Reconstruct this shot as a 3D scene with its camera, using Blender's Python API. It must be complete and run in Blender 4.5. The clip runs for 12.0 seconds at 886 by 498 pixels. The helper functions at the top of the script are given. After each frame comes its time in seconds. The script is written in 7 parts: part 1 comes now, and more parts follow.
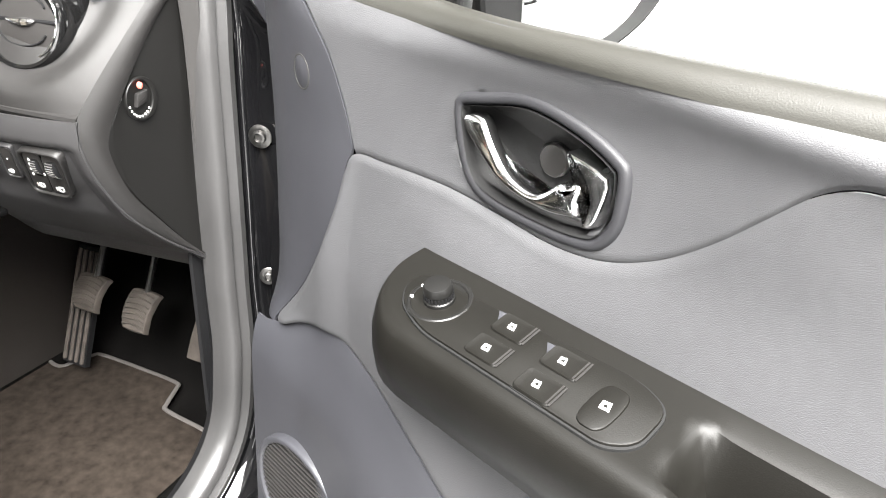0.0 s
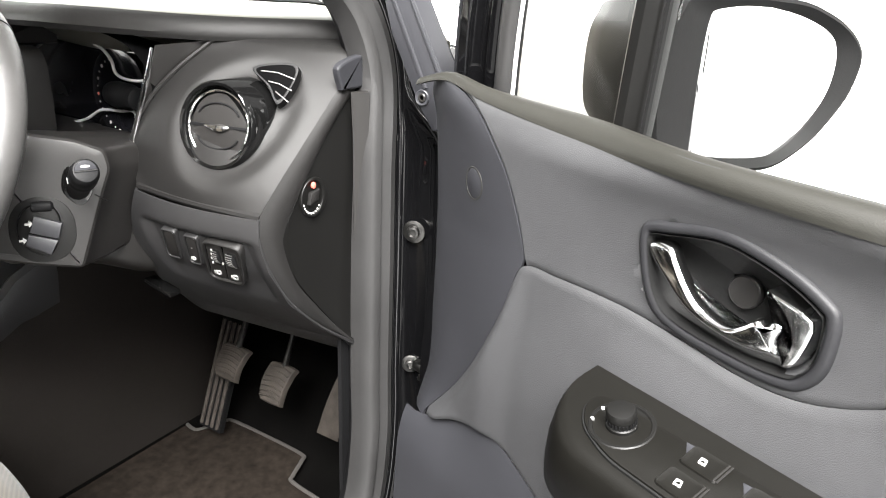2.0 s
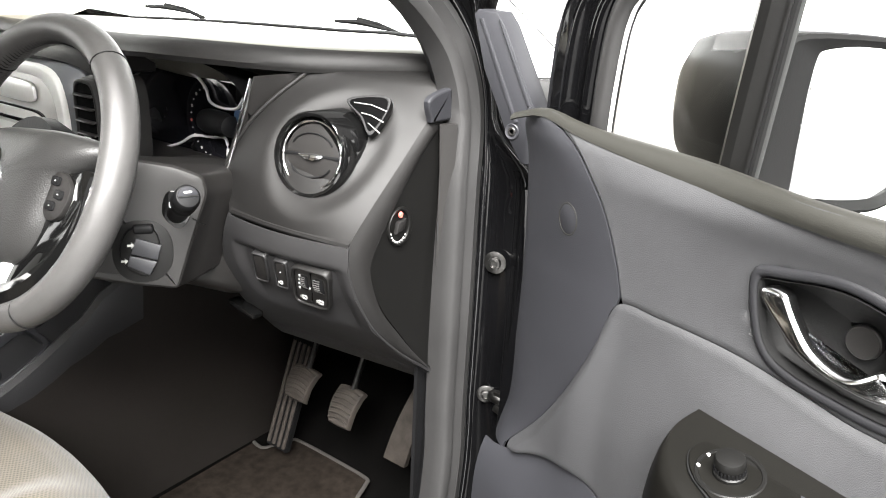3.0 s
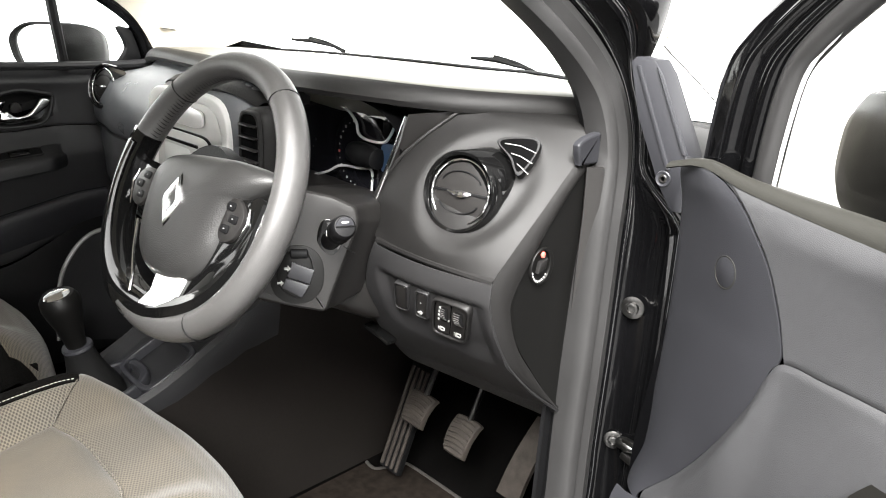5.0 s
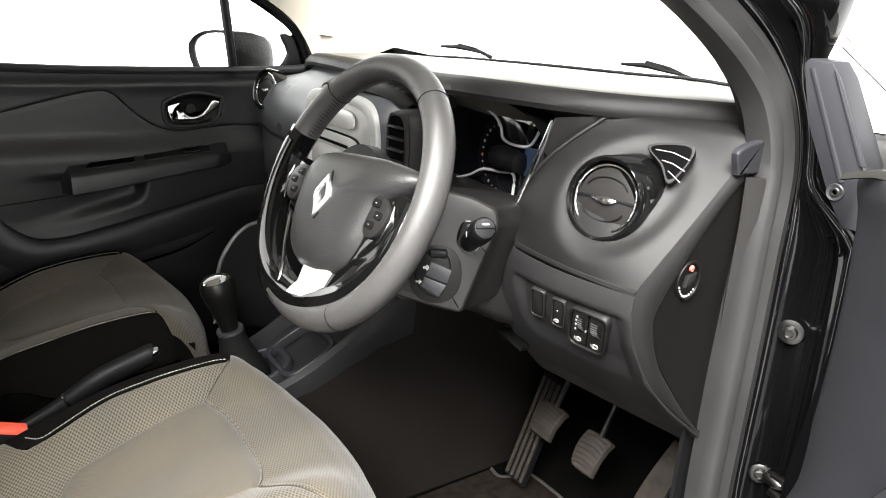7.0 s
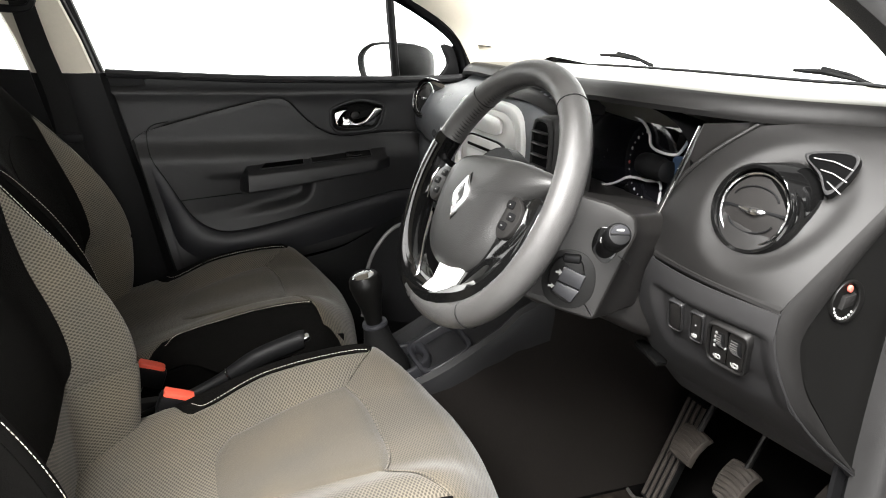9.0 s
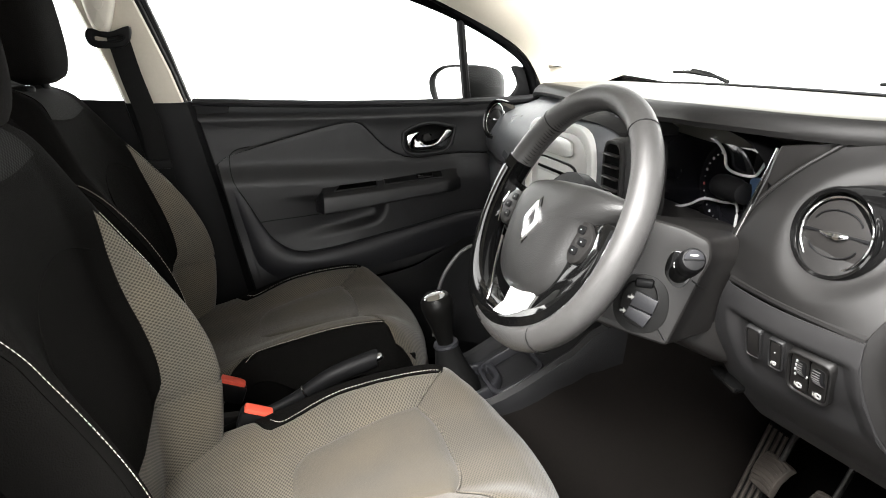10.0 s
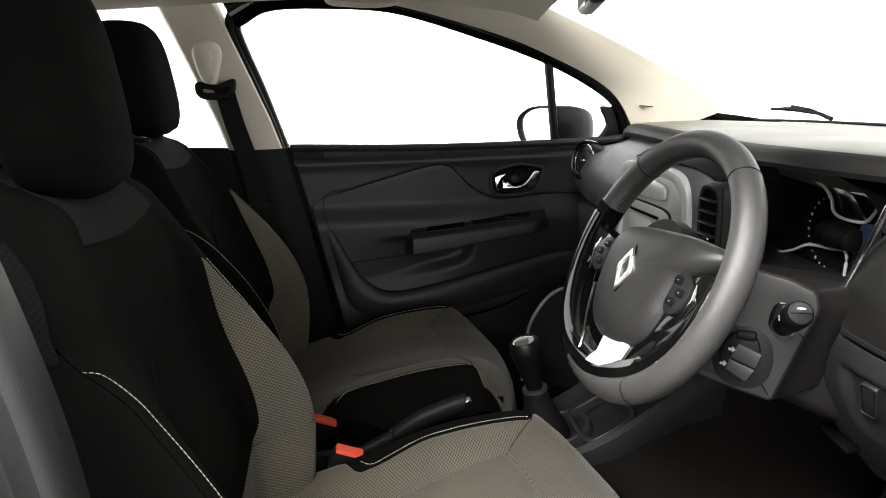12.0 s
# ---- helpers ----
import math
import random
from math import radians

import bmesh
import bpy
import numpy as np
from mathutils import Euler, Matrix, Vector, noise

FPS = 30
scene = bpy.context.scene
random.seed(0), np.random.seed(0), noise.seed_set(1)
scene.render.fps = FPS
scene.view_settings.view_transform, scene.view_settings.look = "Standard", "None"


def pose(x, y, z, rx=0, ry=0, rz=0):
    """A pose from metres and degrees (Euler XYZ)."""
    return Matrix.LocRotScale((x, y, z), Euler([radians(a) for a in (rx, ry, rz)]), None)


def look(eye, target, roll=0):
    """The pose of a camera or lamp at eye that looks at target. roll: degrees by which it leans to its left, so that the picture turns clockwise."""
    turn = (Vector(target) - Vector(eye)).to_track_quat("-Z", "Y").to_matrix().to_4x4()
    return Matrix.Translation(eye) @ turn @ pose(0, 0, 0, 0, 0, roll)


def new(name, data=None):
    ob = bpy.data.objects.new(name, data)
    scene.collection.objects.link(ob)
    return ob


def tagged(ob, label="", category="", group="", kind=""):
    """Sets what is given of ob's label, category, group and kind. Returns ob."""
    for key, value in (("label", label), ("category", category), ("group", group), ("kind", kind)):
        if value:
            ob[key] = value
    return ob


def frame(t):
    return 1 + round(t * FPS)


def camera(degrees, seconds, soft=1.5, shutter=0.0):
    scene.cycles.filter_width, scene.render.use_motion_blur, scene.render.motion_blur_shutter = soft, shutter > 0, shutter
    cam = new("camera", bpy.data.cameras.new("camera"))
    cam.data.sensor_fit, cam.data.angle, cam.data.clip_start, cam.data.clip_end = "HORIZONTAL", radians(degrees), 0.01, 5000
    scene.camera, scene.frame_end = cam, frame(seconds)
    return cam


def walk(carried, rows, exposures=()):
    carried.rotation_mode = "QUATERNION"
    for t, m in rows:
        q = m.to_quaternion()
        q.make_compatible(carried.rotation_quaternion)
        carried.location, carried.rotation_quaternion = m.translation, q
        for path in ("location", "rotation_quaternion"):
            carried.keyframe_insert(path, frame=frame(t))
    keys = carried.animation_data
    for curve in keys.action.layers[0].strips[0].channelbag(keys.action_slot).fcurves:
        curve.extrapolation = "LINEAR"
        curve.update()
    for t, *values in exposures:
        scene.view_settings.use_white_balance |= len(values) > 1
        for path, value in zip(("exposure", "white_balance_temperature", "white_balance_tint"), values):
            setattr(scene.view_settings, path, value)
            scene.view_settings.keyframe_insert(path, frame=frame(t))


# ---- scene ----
cam = camera(64.8, 12.0, 1.0)
PATH = [
    (0, (1.365, 0.083, 1.212), (0.677, 1.739, 0.326), 3.6),
    (0.5, (1.348, 0.075, 1.224), (0.588, 1.723, 0.384), 3.2),
    (1, (1.329, 0.068, 1.233), (0.496, 1.7, 0.432), 2.9),
    (1.5, (1.313, 0.061, 1.242), (0.414, 1.677, 0.481), 2.9),
    (2, (1.3, 0.049, 1.255), (0.335, 1.642, 0.526), 2.6),
    (2.5, (1.28, 0.037, 1.262), (0.249, 1.602, 0.567), 3.0),
    (3, (1.263, 0.022, 1.265), (0.168, 1.554, 0.591), 2.8),
    (3.5, (1.252, 0.006, 1.27), (0.103, 1.503, 0.609), 2.8),
    (5.5, (1.22, -0.029, 1.281), (-0.156, 1.291, 0.678), 4.0),
    (6, (1.216, -0.032, 1.278), (-0.211, 1.234, 0.677), 4.2),
    (6.5, (1.215, -0.029, 1.274), (-0.286, 1.143, 0.665), 3.7),
    (8.5, (1.238, -0.004, 1.262), (-0.503, 0.778, 0.661), 2.4),
    (9, (1.246, -0.001, 1.262), (-0.539, 0.674, 0.663), 2.1),
    (9.5, (1.252, -0.002, 1.268), (-0.572, 0.574, 0.686), 1.4),
    (10, (1.256, -0.006, 1.277), (-0.602, 0.481, 0.717), 0.4),
    (10.5, (1.259, -0.003, 1.28), (-0.626, 0.401, 0.748), -0.4),
    (11, (1.262, -0.002, 1.285), (-0.642, 0.34, 0.778), -0.9),
    (11.5, (1.261, -0.006, 1.29), (-0.657, 0.291, 0.805), -1.1),
    (12, (1.255, -0.016, 1.296), (-0.674, 0.241, 0.833), -1.1),
]
walk(cam, [(t, look(eye, target, roll)) for t, eye, target, roll in PATH],
     [(0, 1.54), (0.6, 1.16), (1.2, 0.95), (2.0, 0.84), (3.0, 0.84), (3.7, 0.92), (5.3, 0.66), (6.5, 0.55), (8.5, 0.56), (9.5, 0.62), (10.5, 0.66), (11.2, 0.56), (11.6, 0.26), (12, -0.24)])

# world: the dim room round the white backdrop of the studio
world = bpy.data.worlds.new("studio_light")
world.use_nodes = True
scene.world = world
bg = world.node_tree.nodes["Background"]
bg.inputs["Color"].default_value = (1.0, 0.985, 0.965, 1)
bg.inputs["Strength"].default_value = 0.5

# the studio's large overhead softbox
lamp = bpy.data.lights.new("ceiling_softbox", "AREA")
lamp.shape, lamp.size, lamp.size_y, lamp.energy, lamp.color = "RECTANGLE", 3.0, 2.8, 1480.0, (1.0, 0.985, 0.96)
new("ceiling_softbox", lamp).matrix_world = look((2.15, -1.5, 4.2), (0.6, 0.3, 0.9))


# ---- materials ----
def material(name, colour, rough=0.5, metal=0.0, grain=0.0, grain_scale=600.0, vary=0.12, vary_scale=6.0,
             coat=0.0, spec=0.5, cells=False, worn=0.0):
    """A node material: base colour varied at two scales, fine relief, gloss that wanders a little."""
    m = bpy.data.materials.new(name)
    m.use_nodes = True
    nt = m.node_tree
    b = nt.nodes["Principled BSDF"]
    b.inputs["Metallic"].default_value = metal
    b.inputs["Coat Weight"].default_value = coat
    b.inputs["Coat Roughness"].default_value = 0.04
    b.inputs["Specular IOR Level"].default_value = spec
    co = nt.nodes.new("ShaderNodeTexCoord")
    big = nt.nodes.new("ShaderNodeTexNoise")
    big.inputs["Scale"].default_value, big.inputs["Detail"].default_value = vary_scale, 4
    fine = nt.nodes.new("ShaderNodeTexNoise")
    fine.inputs["Scale"].default_value, fine.inputs["Detail"].default_value = vary_scale * 22, 3
    nt.links.new(co.outputs["Object"], big.inputs["Vector"])
    nt.links.new(co.outputs["Object"], fine.inputs["Vector"])
    add = nt.nodes.new("ShaderNodeMath")
    add.operation = "MULTIPLY_ADD"
    nt.links.new(fine.outputs["Fac"], add.inputs[0])
    add.inputs[1].default_value = 0.5
    nt.links.new(big.outputs["Fac"], add.inputs[2])
    ramp = nt.nodes.new("ShaderNodeValToRGB")
    ramp.color_ramp.elements[0].position, ramp.color_ramp.elements[1].position = 0.45, 1.05
    lo = [c * (1 - vary) for c in colour]
    hi = [min(1, c * (1 + vary)) for c in colour]
    ramp.color_ramp.elements[0].color, ramp.color_ramp.elements[1].color = (*lo, 1), (*hi, 1)
    nt.links.new(add.outputs[0], ramp.inputs["Fac"])
    nt.links.new(ramp.outputs["Color"], b.inputs["Base Color"])
    rr = nt.nodes.new("ShaderNodeMapRange")
    rr.inputs["From Min"].default_value, rr.inputs["From Max"].default_value = 0.3, 0.7
    rr.inputs["To Min"].default_value, rr.inputs["To Max"].default_value = max(0.02, rough - 0.05 - worn), min(1, rough + 0.05 + worn)
    nt.links.new(big.outputs["Fac"], rr.inputs["Value"])
    nt.links.new(rr.outputs["Result"], b.inputs["Roughness"])
    if grain:
        if cells:
            tex = nt.nodes.new("ShaderNodeTexVoronoi")
            tex.feature = "SMOOTH_F1"
            tex.inputs["Scale"].default_value = grain_scale
            out = tex.outputs["Distance"]
        else:
            tex = nt.nodes.new("ShaderNodeTexNoise")
            tex.inputs["Scale"].default_value, tex.inputs["Detail"].default_value = grain_scale, 3
            out = tex.outputs["Fac"]
        nt.links.new(co.outputs["Object"], tex.inputs["Vector"])
        bump = nt.nodes.new("ShaderNodeBump")
        bump.inputs["Strength"].default_value, bump.inputs["Distance"].default_value = grain, 0.0008
        nt.links.new(out, bump.inputs["Height"])
        nt.links.new(bump.outputs["Normal"], b.inputs["Normal"])
    return m


def woven(name, thread, gap, pitch, across=(1, 0, 0), along=(0, 1, 0), depth=0.8, jitter=0.06, edge=(0.25, 0.55), rib=1.0):
    """A knitted fabric: light threads round small dark holes in staggered rows, pitch metres apart, laid along two directions."""
    m = bpy.data.materials.new(name)
    m.use_nodes = True
    nt = m.node_tree
    b = nt.nodes["Principled BSDF"]
    b.inputs["Roughness"].default_value, b.inputs["Specular IOR Level"].default_value = 0.9, 0.15
    b.inputs["Sheen Weight"].default_value = 0.12 if thread[0] > 0.05 else 0.0
    co = nt.nodes.new("ShaderNodeTexCoord")
    flat = nt.nodes.new("ShaderNodeCombineXYZ")
    for k, way in enumerate((across, along)):
        other = along if k == 0 else across
        dot = nt.nodes.new("ShaderNodeVectorMath")
        dot.operation = "DOT_PRODUCT"
        sign = 1 if k == 0 else -1
        dot.inputs[1].default_value = [w / (pitch * (rib if k == 0 else 1.0)) + sign * o / (pitch * (1.0 if k == 0 else rib)) for w, o in zip(way, other)]
        nt.links.new(co.outputs["Object"], dot.inputs[0])
        nt.links.new(dot.outputs["Value"], flat.inputs[k])
    vo = nt.nodes.new("ShaderNodeTexVoronoi")
    vo.voronoi_dimensions = "2D"
    vo.inputs["Scale"].default_value, vo.inputs["Randomness"].default_value = 0.7071, jitter
    nt.links.new(flat.outputs["Vector"], vo.inputs["Vector"])
    ramp = nt.nodes.new("ShaderNodeValToRGB")
    ramp.color_ramp.elements[0].position, ramp.color_ramp.elements[1].position = edge
    ramp.color_ramp.elements[0].color, ramp.color_ramp.elements[1].color = (*gap, 1), (*thread, 1)
    nt.links.new(vo.outputs["Distance"], ramp.inputs["Fac"])
    no = nt.nodes.new("ShaderNodeTexNoise")
    no.inputs["Scale"].default_value, no.inputs["Detail"].default_value = 9, 5
    nt.links.new(co.outputs["Object"], no.inputs["Vector"])
    tint = nt.nodes.new("ShaderNodeValToRGB")
    tint.color_ramp.elements[0].position, tint.color_ramp.elements[1].position = 0.35, 0.68
    tint.color_ramp.elements[0].color, tint.color_ramp.elements[1].color = (0.80, 0.81, 0.82, 1), (1.0, 0.965, 0.90, 1)
    nt.links.new(no.outputs["Fac"], tint.inputs["Fac"])
    mix = nt.nodes.new("ShaderNodeMix")
    mix.data_type, mix.blend_type = "RGBA", "MULTIPLY"
    mix.inputs["Factor"].default_value = 1.0
    nt.links.new(ramp.outputs["Color"], mix.inputs["A"])
    nt.links.new(tint.outputs["Color"], mix.inputs["B"])
    nt.links.new(mix.outputs["Result"], b.inputs["Base Color"])
    bump = nt.nodes.new("ShaderNodeBump")
    bump.inputs["Strength"].default_value, bump.inputs["Distance"].default_value = depth, 0.001
    nt.links.new(vo.outputs["Distance"], bump.inputs["Height"])
    nt.links.new(bump.outputs["Normal"], b.inputs["Normal"])
    return m


def clear_glass(name, tint):
    """A thin clear pane with a faint gloss."""
    m = bpy.data.materials.new(name)
    m.use_nodes = True
    nt = m.node_tree
    nt.nodes.remove(nt.nodes["Principled BSDF"])
    tr, gl = nt.nodes.new("ShaderNodeBsdfTransparent"), nt.nodes.new("ShaderNodeBsdfGlossy")
    tr.inputs["Color"].default_value = (*tint, 1)
    gl.inputs["Roughness"].default_value = 0.02
    mx = nt.nodes.new("ShaderNodeMixShader")
    mx.inputs["Fac"].default_value = 0.05
    nt.links.new(tr.outputs["BSDF"], mx.inputs[1])
    nt.links.new(gl.outputs["BSDF"], mx.inputs[2])
    nt.links.new(mx.outputs["Shader"], nt.nodes["Material Output"].inputs["Surface"])
    return m


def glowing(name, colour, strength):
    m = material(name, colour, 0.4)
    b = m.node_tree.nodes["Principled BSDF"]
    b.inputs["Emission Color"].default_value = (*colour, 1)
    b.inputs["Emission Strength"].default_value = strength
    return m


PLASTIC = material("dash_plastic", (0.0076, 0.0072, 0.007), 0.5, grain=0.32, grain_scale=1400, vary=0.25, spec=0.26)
KNEE = material("cool_grey_knee_plastic", (0.0150, 0.0146, 0.0150), 0.46, grain=0.3, grain_scale=1300, vary=0.2, spec=0.4)
# pale cream base holds the windscreen's glare on the dash top
TOPPAD = material("dash_top_plastic_with_glare", (0.090, 0.086, 0.070), 0.38, grain=0.3, grain_scale=420, cells=True)
SMOOTH = material("smooth_dark_plastic", (0.0115, 0.0108, 0.0104), 0.38, grain=0.12, grain_scale=800, spec=0.34)
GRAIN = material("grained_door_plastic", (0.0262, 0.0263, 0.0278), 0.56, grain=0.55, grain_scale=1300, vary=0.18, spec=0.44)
TRIMGREY = material("door_trim_plastic", (0.02, 0.0202, 0.023), 0.42, grain=0.1, grain_scale=800, vary=0.06, spec=0.33)
ARMREST = material("armrest_olive_black_plastic", (0.003, 0.0028, 0.0023), 0.45, grain=0.15, grain_scale=900, spec=0.16)
BLACKTRIM = material("black_trim_plastic", (0.005, 0.005, 0.0053), 0.48, grain=0.2, grain_scale=420, cells=True, spec=0.12)
PAINT = material("black_gloss_paint", (0.002, 0.002, 0.0022), 0.06, spec=0.3, vary=0.3)
PIANO = material("piano_black", (0.003, 0.003, 0.003), 0.06, spec=0.5)
ENDBLACK = material("smooth_black_plastic", (0.0034, 0.0033, 0.0031), 0.42, grain=0.1, grain_scale=800, spec=0.2)
CHROME = material("chrome", (0.78, 0.78, 0.78), 0.15, metal=1.0, vary=0.03)
SILVER = material("satin_silver_paint", (0.86, 0.86, 0.84), 0.34, metal=0.2, vary=0.04)
STEEL = material("zinc_plated_steel", (0.10, 0.098, 0.095), 0.34, metal=1.0, vary=0.3, vary_scale=60)
RUBBER = material("seal_rubber", (0.0175, 0.0171, 0.0171), 0.4, grain=0.3, grain_scale=900, vary=0.15, spec=0.42)
BLACKRUBBER = material("black_rubber", (0.007, 0.007, 0.007), 0.6, grain=0.2, grain_scale=500, spec=0.08)
PEDAL = material("worn_pedal_rubber", (0.03, 0.0255, 0.022), 0.7, grain=0.4, grain_scale=300, vary=0.5, vary_scale=40, spec=0.2)
LEATHER = material("wheel_leather", (0.04, 0.0388, 0.038), 0.38, grain=0.35, grain_scale=2000, cells=True, vary=0.18, spec=0.5)
HUBSOFT = material("airbag_cover_plastic", (0.018, 0.0177, 0.0173), 0.42, grain=0.35, grain_scale=620, cells=True, vary=0.08, spec=0.4)
BEIGE = material("beige_trim_plastic", (0.50, 0.46, 0.385), 0.62, grain=0.15, grain_scale=500, vary=0.05)
LINING = material("beige_headliner_cloth", (0.52, 0.48, 0.41), 0.9, grain=0.5, grain_scale=500, vary=0.06)
CARPET = material("black_carpet", (0.0018, 0.0017, 0.0016), 0.98, grain=1.0, grain_scale=900, vary=0.4, vary_scale=14, spec=0.02)
MATCLOTH = material("brown_grey_mat_carpet", (0.0125, 0.01, 0.0083), 0.98, grain=1.0, grain_scale=1100, vary=0.5, vary_scale=60, spec=0.02)
MATEDGE = material("mat_binding", (0.026, 0.023, 0.021), 0.8, grain=0.5, grain_scale=700)
SEATGREY = woven("seat_grey_cloth", (0.072, 0.064, 0.052), (0.046, 0.041, 0.033), 0.0019, depth=0.35, jitter=0.5, edge=(0.15, 0.6))
SEATMESH = woven("seat_grey_mesh_cloth", (0.108, 0.096, 0.078), (0.036, 0.032, 0.026), 0.0036, depth=0.6, edge=(0.22, 0.52), rib=1.6)
BACKMESH = woven("backrest_grey_mesh_cloth", (0.150, 0.135, 0.110), (0.044, 0.040, 0.032), 0.0038, (0.8, -0.6, 0), (0, 0, 1), 0.6, edge=(0.22, 0.52), rib=1.5)
NOSEMESH = woven("seat_grey_ribbed_cloth", (0.082, 0.072, 0.058), (0.040, 0.036, 0.029), 0.0030, depth=0.45, edge=(0.2, 0.50), rib=1.9)
SEATBLACK = material("seat_black_cloth", (0.0034, 0.0032, 0.0029), 0.92, grain=1.0, grain_scale=600, spec=0.04, vary=0.3)
BLACKMESH = woven("seat_black_mesh_cloth", (0.0066, 0.0063, 0.0060), (0.0016, 0.0016, 0.0015), 0.0048, (0.8, -0.6, 0), (0, 0, 1), 0.9, edge=(0.26, 0.55))
THREAD = material("pale_stitching_thread", (0.44, 0.41, 0.35), 0.8)
BELT = material("belt_webbing", (0.008, 0.008, 0.008), 0.7, grain=0.8, grain_scale=420, spec=0.1)
RED = material("red_buckle_plastic", (0.72, 0.09, 0.05), 0.38, vary=0.05)
WHITEINK = material("white_print", (0.36, 0.36, 0.35), 0.5, vary=0.02)
REDINK = material("red_print", (0.62, 0.12, 0.09), 0.5, vary=0.02)
DIAL = material("instrument_face", (0.006, 0.006, 0.008), 0.25, coat=0.6)
SCREEN = glowing("lcd_blue_grey", (0.012, 0.022, 0.040), 0.5)
DIGIT = glowing("lcd_digit_pale", (0.16, 0.30, 0.42), 0.6)
MIRROR = material("mirror_silvering", (0.92, 0.92, 0.92), 0.02, metal=1.0, vary=0.01)
GLASS = clear_glass("window_glass", (0.95, 0.97, 0.955))
FLOORPAINT = material("grey_low_bounce_floor", (0.20, 0.20, 0.20), 0.5, vary=0.02, vary_scale=1.2)
# the backdrop glows by itself, strong enough to light the cabin
BACKDROP = glowing("glowing_white_backdrop", (1.0, 0.99, 0.975), 2.2)
TUNNEL = material("dark_tunnel_carpet", (0.01, 0.0086, 0.0077), 0.62, grain=0.6, grain_scale=700, vary=0.2, spec=0.1)
# near-black that puts the shade of deep hollows into the colour
VOID = material("black_hollow_shade", (0.0014, 0.0014, 0.0015), 0.8, spec=0.03)
BEZEL = material("grained_bezel_plastic", (0.0125, 0.0125, 0.0138), 0.5, grain=0.3, grain_scale=900, spec=0.22)
FRONTTRIM = material("dark_blue_grey_plastic", (0.0165, 0.0167, 0.0192), 0.46, grain=0.25, grain_scale=900, vary=0.1, spec=0.30)
# beige base stands for white studio mirrored in black wing paint
CREAM = material("wing_paint_with_reflection", (0.16, 0.148, 0.128), 0.22, vary=0.1, spec=0.3)
LEDGE = material("olive_grey_ledge_plastic", (0.014, 0.0136, 0.0115), 0.5, grain=0.25, grain_scale=900, vary=0.1, spec=0.32)
# black coat with raised reflection, for the flange's highlight lines
COATED = material("black_clear_coat", (0.003, 0.003, 0.0033), 0.10, spec=0.9)
STACK = material("satin_grey_paint", (0.50, 0.495, 0.48), 0.36, metal=0.1, vary=0.06)
# blue-grey base colour includes the light reflected from the windscreen
FASCIA = material("smooth_plastic_with_sheen", (0.105, 0.11, 0.118), 0.32, grain=0.4, grain_scale=900, vary=0.1)
PALEBEIGE = material("pale_beige_plastic", (0.66, 0.62, 0.54), 0.5, grain=0.1, grain_scale=500, vary=0.04)
# pale, mostly diffuse colour that stands in for chrome's bright reflections
BRIGHT = material("chrome_brightness_in_colour", (0.80, 0.80, 0.80), 0.22, metal=0.35, vary=0.03)
# near-white base colour paints the bright side's reflection on the display
PALE = material("lcd_cover_with_reflection", (0.78, 0.79, 0.78), 0.25, vary=0.02)
GRAPHITE = material("satin_graphite_paint", (0.09, 0.088, 0.086), 0.36, metal=0.3, vary=0.06)
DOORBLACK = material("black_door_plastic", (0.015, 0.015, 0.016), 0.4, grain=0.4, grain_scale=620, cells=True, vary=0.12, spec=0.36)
AMBER = material("amber_sticker", (0.8, 0.55, 0.05), 0.5)


# ---- shape helpers ----
def finish(name, bm, mat, smooth=38.0):
    bmesh.ops.recalc_face_normals(bm, faces=bm.faces)
    me = bpy.data.meshes.new(name)
    bm.to_mesh(me)
    bm.free()
    for p in me.polygons:
        p.use_smooth = True
    me.set_sharp_from_angle(angle=radians(smooth))
    me.materials.append(mat)
    return new(name, me)


def thing(name, at, label, category, group="", kind=""):
    ob = new(name)
    ob.location = at
    ob.empty_display_size = 0.05
    return tagged(ob, label, category, group, kind)


def root(ob):
    place = Vector(ob.location)
    while ob.parent:
        ob = ob.parent
        place = place + Vector(ob.location)
    return place


def part(name, bm, mat, parent, label="", smooth=38.0):
    """One mesh under a thing or a part; its vertices are given in world metres."""
    base = root(parent)
    for v in bm.verts:
        v.co -= base
    ob = finish(name, bm, mat, smooth)
    ob.parent = parent
    return tagged(ob, label)


def lone(name, bm, mat, label, category="", kind="", group="", smooth=38.0):
    return tagged(finish(name, bm, mat, smooth), label, category, group, kind)


def spl(pts, n=8, closed=False):
    """A smooth curve through the points, n steps to each stretch."""
    p = [Vector(q) for q in pts]
    out = []
    m = len(p)
    for i in range(m if closed else m - 1):
        a = p[(i - 1) % m] if closed or i else p[0] * 2 - p[1]
        b, c = p[i], p[(i + 1) % m]
        d = p[(i + 2) % m] if closed or i + 2 < m else c * 2 - b
        for k in range(n):
            t = k / n
            out.append(0.5 * ((2 * b) + (c - a) * t + (2 * a - 5 * b + 4 * c - d) * t * t + (3 * b - a - 3 * c + d) * t ** 3))
    if not closed:
        out.append(p[-1].copy())
    return out


def curve_at(pairs):
    """A smooth one-valued function through (x, y) pairs."""
    line = spl([(x, y, 0) for x, y in pairs], 10)
    xs, ys = [q.x for q in line], [q.y for q in line]
    return lambda x: float(np.interp(x, xs, ys))


def step(a, b, x):
    t = max(0.0, min(1.0, (x - a) / (b - a)))
    return t * t * (3 - 2 * t)


